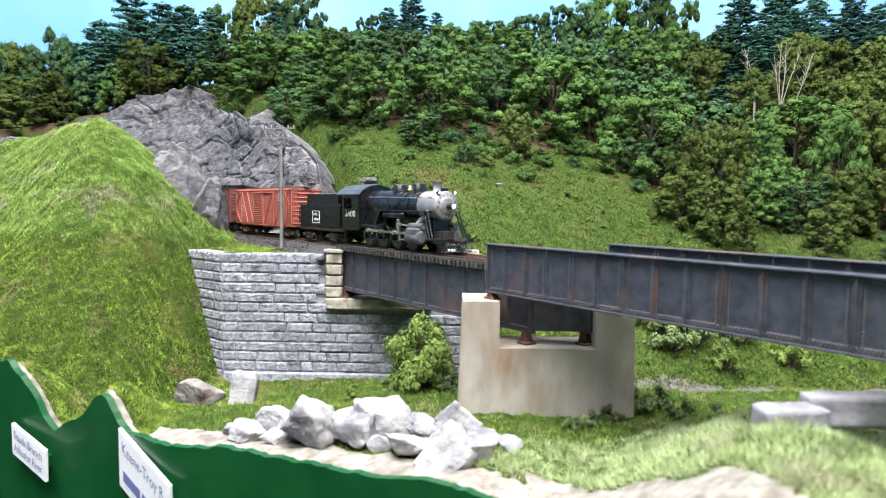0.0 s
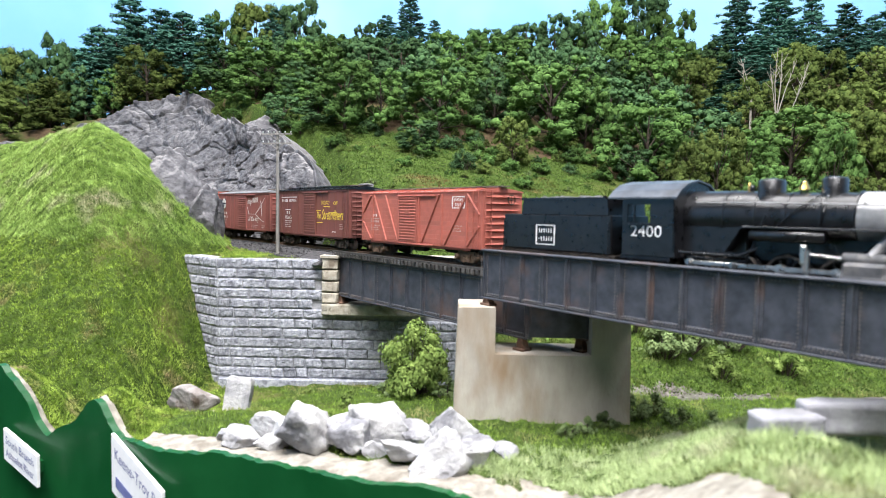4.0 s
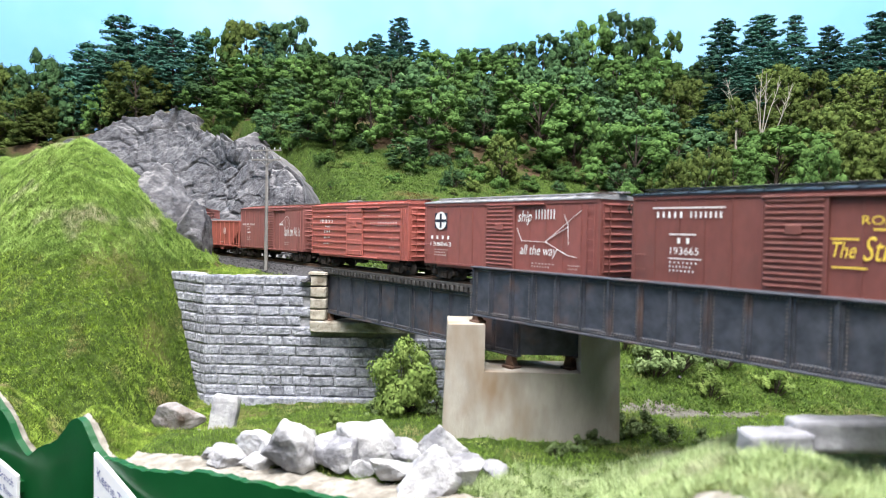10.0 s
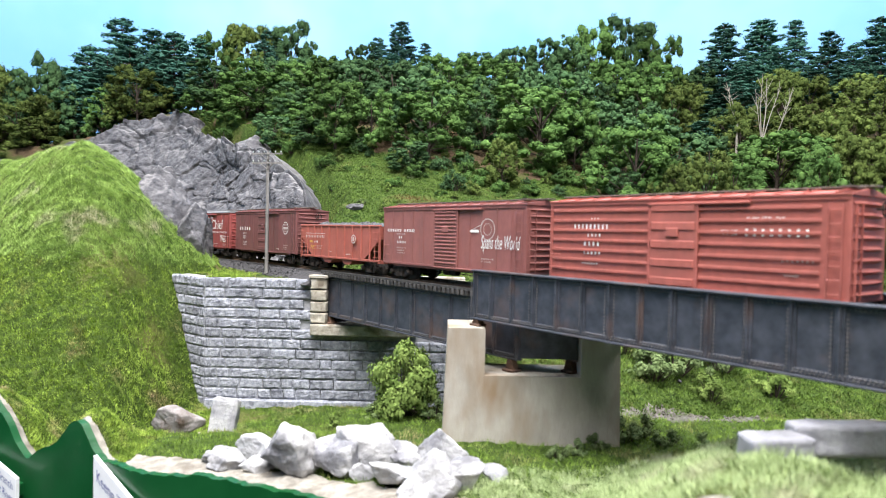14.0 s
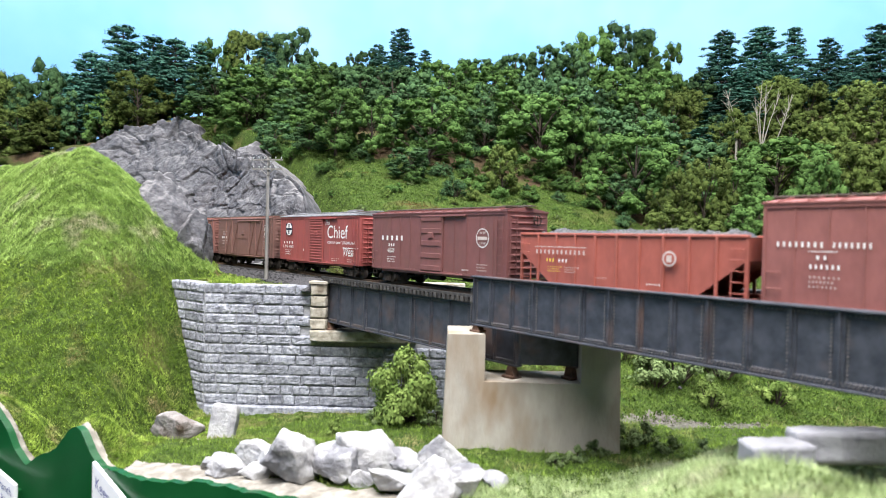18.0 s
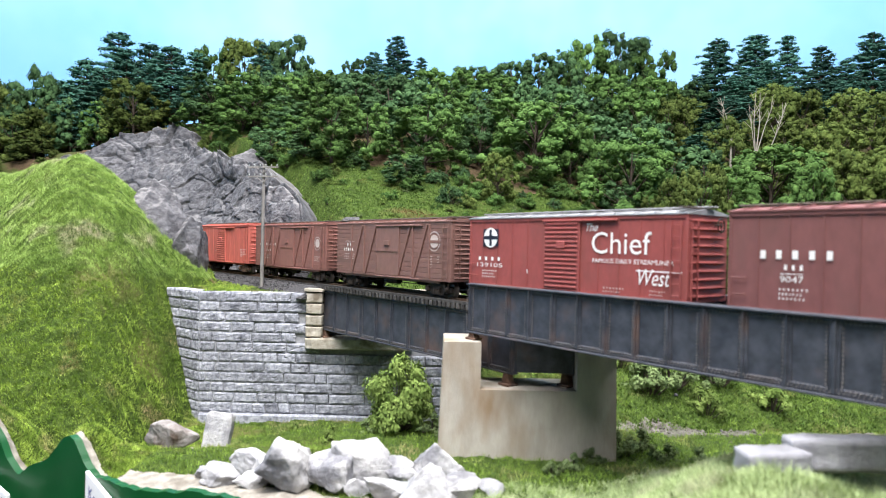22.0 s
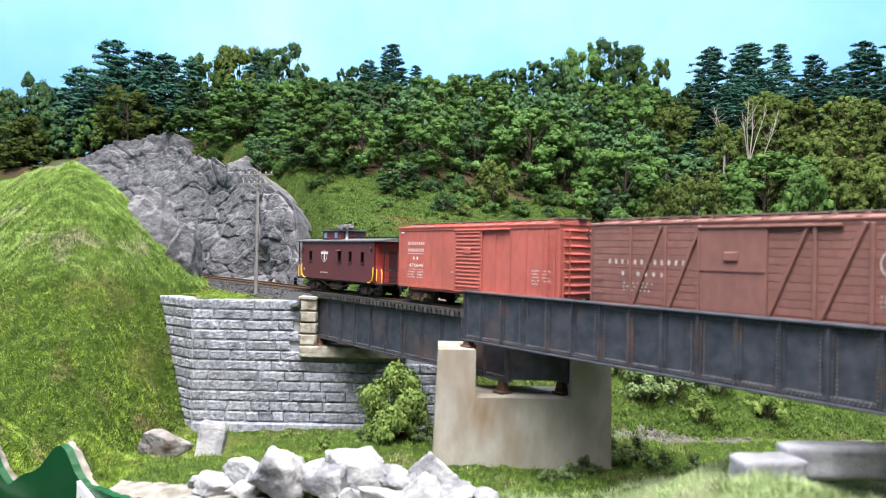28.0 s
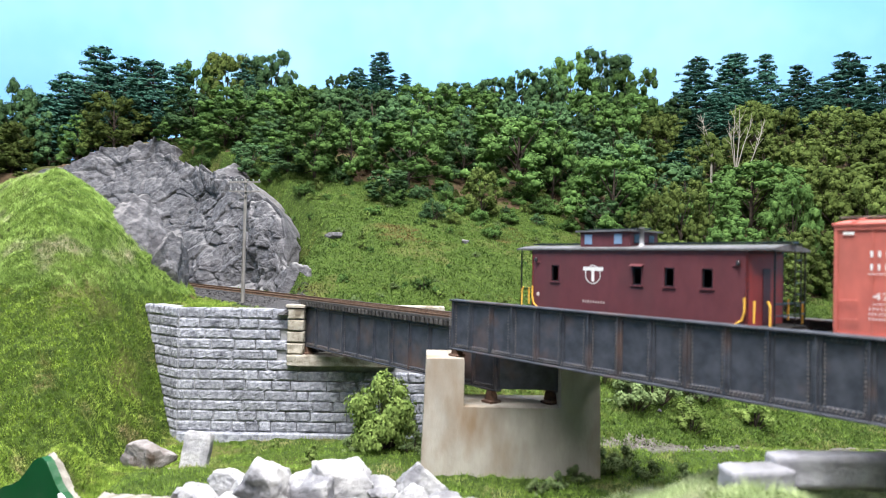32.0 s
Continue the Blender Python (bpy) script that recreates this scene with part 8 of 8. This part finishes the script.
# (x, y, width, depth, height, turn)
for i, (x, y, w, dd, h, tn) in enumerate(((-0.110, 0.330, 0.019, 0.014, 0.012, 10), (-0.097, 0.343, 0.027, 0.020, 0.022, -15), (-0.073, 0.322, 0.028, 0.022, 0.031, 40), (-0.086, 0.332, 0.022, 0.018, 0.026, 70), (-0.050, 0.318, 0.030, 0.026, 0.030, 8), (-0.034, 0.322, 0.034, 0.026, 0.031, -30),
                                          (-0.021, 0.298, 0.026, 0.018, 0.017, 25), (-0.001, 0.320, 0.024, 0.020, 0.025, -12), (-0.005, 0.284, 0.028, 0.018, 0.022, 35), (0.009, 0.286, 0.021, 0.016, 0.017, 5), (0.027, 0.302, 0.018, 0.014, 0.009, 60), (-0.093, 0.324, 0.015, 0.010, 0.010, 0), (-0.037, 0.306, 0.012, 0.008, 0.011, 0), (-0.017, 0.322, 0.022, 0.016, 0.016, 50), (0.014, 0.310, 0.022, 0.014, 0.012, 20), (-0.118, 0.335, 0.011, 0.009, 0.007, 0))):
    loose("rock", "pale grey-white jagged rock on the sandy edge", "rock", x, y, (w * 1.35, dd * 1.3, h * 1.15), 100 + i, turn=tn, cuts=16, tilt=20 * math.sin(7 * i))
loose("rock", "low grey-brown flat rock in the grass", "rock", -0.163, 0.407, (0.044, 0.030, 0.026), 137, M_ROCKBROWN, 15, 0.25, 9, group="rocks in the grass")
loose("rock", "small tan stone in the grass", "rock", -0.152, 0.402, (0.016, 0.012, 0.007), 133, M_CAP, 0, 0.3, group="rocks in the grass")
slab = solid("stone_slab", rough_block("stone_slab", 0.0165, 0.006, 0.024, M_BOULDER, 44), None, "white lichened stone slab leaning at the wall's foot", "stone", m=pose(-0.137, 0.404, ground_at(-0.137, 0.404) - 0.001, -14, 4, -8))


def granite(x, y, z, w, dd, h, turn, seed):
    return solid("granite_block", rough_block("granite_block", w, dd, h, M_BLOCK, seed + 60), None, "squared pale grey granite block on the grassy bank", "stone block", "granite blocks on the bank", m=pose(x, y, z, 0, 0, turn))


granite(0.160, 0.226, -0.0425, 0.074, 0.009, 0.0115, 0, 1)
granite(0.115, 0.2200, -0.0445, 0.023, 0.011, 0.0108, 8, 2)
granite(0.208, 0.238, -0.0420, 0.050, 0.022, 0.0100, 14, 3)
for i, (x, y, w, h) in enumerate(((0.050, 0.778, 0.014, 0.010), (-0.098, 0.735, 0.028, 0.018), (0.185, 0.50, 0.006, 0.004), (0.21, 0.475, 0.005, 0.004))):
    loose("rock", "small grey stone on the grassy slope", "rock", x, y, (w, w * 0.8, h), 150 + i, M_ROCK, 20 * i, 0.35, group="stones on the slope")
rng_s = random.Random(8)
grav = Shape()
for i in range(260):
    x, y = 0.165 + rng_s.gauss(0, 0.032), 0.432 + rng_s.gauss(0, 0.014)
    r = rng_s.uniform(0.0007, 0.0022)
    v = [(r * rng_s.uniform(0.7, 1.2) * a, r * rng_s.uniform(0.7, 1.2) * b, r * 0.7 * c) for a, b, c in ((1, 0, 0), (-1, 0, 0), (0, 1, 0), (0, -1, 0), (0, 0, 1), (0, 0, -1))]
    grav.add(v, [(0, 2, 4), (2, 1, 4), (1, 3, 4), (3, 0, 4), (2, 0, 5), (1, 2, 5), (3, 1, 5), (0, 3, 5)], False, pose(x, y, ground_at(x, y) + r * 0.2, 0, 0, rng_s.uniform(0, 360)))
tagged(new("stream_stones", grav.mesh("stream_stones", M_GRAVEL)), "grey-brown pebbles in the dry stream bed", "pebbles", kind="stuff")

rng_b = np.random.default_rng(14)
nb = 9000
bs, bo = rng_b.uniform(0.10, 0.70, nb), rng_b.uniform(-0.037, 0.037, nb)
br = rng_b.uniform(0.0005, 0.0011, nb)
bxy = np.stack([np.interp(bs, S_GRID, LINE[:, 0]) - np.sin(np.interp(bs, S_GRID, _turn)) * bo, np.interp(bs, S_GRID, LINE[:, 1]) - np.cos(np.interp(bs, S_GRID, _turn)) * bo], 1)
bz = np.maximum(np.where(np.abs(bo) < 0.019, -0.0030, -0.0030 - (np.abs(bo) - 0.019) * 0.633), ground_z(bxy[:, 0], bxy[:, 1])) + br * 0.2
oct6 = np.array([(1, 0, 0), (-1, 0, 0), (0, 1, 0), (0, -1, 0), (0, 0, 0.8), (0, 0, -0.8)])
bv = oct6[None] * rng_b.uniform(0.6, 1.3, (nb, 6, 1)) + rng_b.normal(0, 0.25, (nb, 6, 3))
bv = bv * br[:, None, None] + np.concatenate([bxy, bz[:, None]], 1)[:, None]
keep = (np.abs(np.abs(bo) - 0.0083) > 0.0016) & (bxy[:, 1] > 0.56)
bv = bv[keep]
bf = (np.array([(0, 2, 4), (2, 1, 4), (1, 3, 4), (3, 0, 4), (2, 0, 5), (1, 2, 5), (3, 1, 5), (0, 3, 5)])[None] + 6 * np.arange(len(bv))[:, None, None]).reshape(-1, 3)
bme = bpy.data.meshes.new("ballast_stones")
bme.from_pydata(bv.reshape(-1, 3).tolist(), [], bf.tolist())
bme.materials.append(mat("cinder", (0.02, 0.02, 0.022), (0.075, 0.073, 0.074), 500, 0.9, island=0.6, world_space=True))
tagged(new("ballast_stones", bme), "dark grey cinder stones along the track", "ballast", kind="stuff")

# ---- bushes and weeds in the valley ----
M_SHRUB = leaf_mat("shrub_leaf", (0.088, 0.138, 0.032), (0.175, 0.24, 0.065))
M_WEED = leaf_mat("weed_leaf", (0.088, 0.128, 0.050), (0.155, 0.205, 0.085))
big = bush(300, M_SHRUB, "tall leafy light green shrub before the stone wall", 0.036, 9000, 60, 0.0009)
big.matrix_basis = pose(-0.022, 0.405, ground_at(-0.022, 0.405) - 0.001, 0, 0, 30)
big.scale = (0.95, 0.95, 1.55)
low = [bush(310 + k, (M_SHRUB, M_WEED, M_LEAF[0])[k], ("low green shrub in the valley grass", "pale grey-green weed in the valley grass", "green weed tuft in the grass")[k], 0.02, 1500, 18, 0.0007) for k in range(3)]
for x, y, s, k in ((-0.038, 0.400, 0.7, 1), (-0.003, 0.395, 0.8, 1), (-0.075, 0.47, 0.8, 0), (-0.11, 0.50, 0.5, 0), (-0.05, 0.48, 0.6, 2), (0.105, 0.365, 0.9, 1), (0.118, 0.372, 0.8, 1), (0.125, 0.352, 0.7, 1), (0.165, 0.50, 1.7, 1), (0.185, 0.51, 1.6, 1), (0.205, 0.49, 1.3, 0), (0.225, 0.52, 1.4, 1),
                   (0.15, 0.53, 1.2, 0), (0.26, 0.50, 1.4, 0), (0.072, 0.335, 0.6, 1), (0.085, 0.345, 0.6, 1), (0.06, 0.33, 0.5, 1), (0.145, 0.35, 0.6, 1), (0.30, 0.55, 1.6, 1), (0.24, 0.56, 1.5, 0), (0.02, 0.60, 0.9, 0), (0.045, 0.62, 0.8, 1), (0.0, 0.64, 0.8, 2), (0.06, 0.56, 0.9, 2)):
    plant(low[k], x, y, s)
for i in range(190):
    x = rnd.uniform(-0.22, 0.35)
    y = rnd.uniform(0.60, 0.95)
    if track_distance(np.array([x]), np.array([y]))[0][0] < -0.05 and y < tree_front(x):
        plant(low[(0, 2, 2, 1, 2, 0)[i % 6]], x, y, rnd.uniform(0.22, 0.62))

# bare dead trees
def dead_tree(x, y, z, stems, seed):
    """Pale stems from one foot: each a way to its tip and a thickness, with a few twigs."""
    r = random.Random(seed)
    t = thing("dead_tree", pose(x, y, z), "bare pale dead tree among the green trees", "tree", "dead trees")
    foot = Vector((0, 0, ground_at(x, y) - z - 0.003))
    part("trunk", Shape().tube(foot, (0, 0, 0), 0.0022, 0.0017, 7), M_DEAD, t)
    for dx, dz, w in stems:
        tip = Vector((dx, r.uniform(-0.01, 0.01), dz))
        bend = tip * 0.5 + Vector((r.uniform(-0.004, 0.004), 0, 0))
        sh = Shape().tube((0, 0, 0), bend, w, w * 0.75, 6).tube(bend, tip, w * 0.75, 0.0003, 6)
        for k in range(5):
            p = bend.lerp(tip, r.uniform(0.0, 0.8))
            sh.tube(p, p + Vector((r.uniform(-0.014, 0.014), 0, r.uniform(0.008, 0.022))), 0.0005, 0.0002, 4)
        part("branch", sh, M_DEAD, t)
    return t


dead_tree(0.492, 1.015, 0.180, ((-0.004, 0.108, 0.0010), (0.008, 0.104, 0.0011), (0.028, 0.090, 0.0009), (-0.012, 0.085, 0.0007)), 4)
dead_tree(0.511, 1.015, 0.185, ((0.030, 0.085, 0.0010), (0.018, 0.06, 0.0006)), 6)
dead_tree(0.460, 1.03, 0.215, ((-0.020, 0.062, 0.0008), (-0.012, 0.045, 0.0005)), 12)


# ---- paper signs on the edge board ----
M_PAPER = mat("white_card", (0.74, 0.75, 0.76), (0.8, 0.8, 0.81), 200, 0.6)
M_INK = mat("blue_grey_ink", (0.12, 0.14, 0.30), (0.16, 0.18, 0.36), 200, 0.7)


def edge_sign(p, q, top, h, drop, lines):
    """A card from p to q in plan, cut to the slope of the board's edge; None: a line that cannot be read."""
    d = Vector((q[0] - p[0], q[1] - p[1], 0))
    w = d.length
    slope = Matrix.Identity(4)
    slope[2][0] = -drop / w
    s = thing("edge_sign", Matrix.Translation((p[0], p[1], top - h)) @ Matrix.Rotation(math.atan2(d.y, d.x), 4, "Z"), "white card sign with blue lettering on the green board", "sign", "signs on the edge board")
    card = Shape().box(0, w, -0.0010, 0.0010, 0, h, 0.0002)
    card.v = [tuple(slope @ Vector(v)) for v in card.v]
    part("card", card, M_PAPER, s)
    block = Shape().box(w * 0.2, w * 0.8, 0.0010, 0.016, h * 0.2, h * 0.55)
    block.v = [tuple(slope @ Vector(v)) for v in block.v]
    part("mounting_block", block, M_GREEN, s)
    for k, text in enumerate(lines):
        z0, lh = h * (0.58 - 0.40 * k), h * 0.26
        if text:
            me = text_mesh(text, w * 0.84, lh, M_INK)
        else:
            me = Shape().box(w * 0.02, w * 0.36, -0.0002, 0.0, 0, lh * 0.7).box(w * 0.40, w * 0.74, -0.0002, 0.0, 0, lh * 0.7).mesh("lettering", M_INK)
        me.transform(slope @ Matrix.Translation((w * 0.08, -0.0012, z0)))
        part("lettering", me, None, s)
    return s


edge_sign((-0.2661, 0.3767), (-0.2338, 0.3573), -0.100, 0.0187, 0.009, ("South Branch", "Ashuelot River"))
edge_sign((-0.1805, 0.3380), (-0.1417, 0.3120), -0.088, 0.0317, 0.020, ("Keene-Troy R.", None))


# ---- the stones of the wall ----
stone_run(CORNER, (0.034, WALL_Y), wall_top, WALL_TOP, WALL_BASE, retaining)
stone_run(LEFT_END, CORNER, lambda x: WALL_TOP, WALL_TOP, WALL_BASE, retaining)


def motions():
    """The train runs out of the cutting and over the bridges; the locomotive's wheels and rods turn."""
    for ob, off, half in TRAIN:
        walk(ob, [(i * 0.5, chord_pose(run_at(i * 0.5) + off, half)) for i in range(65)])
    back = Matrix.Translation((-0.075, 0, 0))
    walk(loco, [(i * 0.5, chord_pose(run_at(i * 0.5) + LOCO_BACK - 0.075, 0.027) @ back) for i in range(65)])
    times = [i * 0.16 for i in range(200)] + [32.0]
    gone = [run_at(0) - run_at(t) for t in times]
    for ob, x, r in loco_wheels:
        if r > 0.006:
            walk(ob, [(t, Matrix.Translation((x, 0, r)) @ Matrix.Rotation(g / r, 4, "Y")) for t, g in zip(times, gone)])
    for ob, y in loco_rods:
        walk(ob, [(t, Matrix.Translation((0.0036 * math.sin(g / DRIVER_R), y, DRIVER_R + 0.0036 * math.cos(g / DRIVER_R)))) for t, g in zip(times, gone)])


motions()
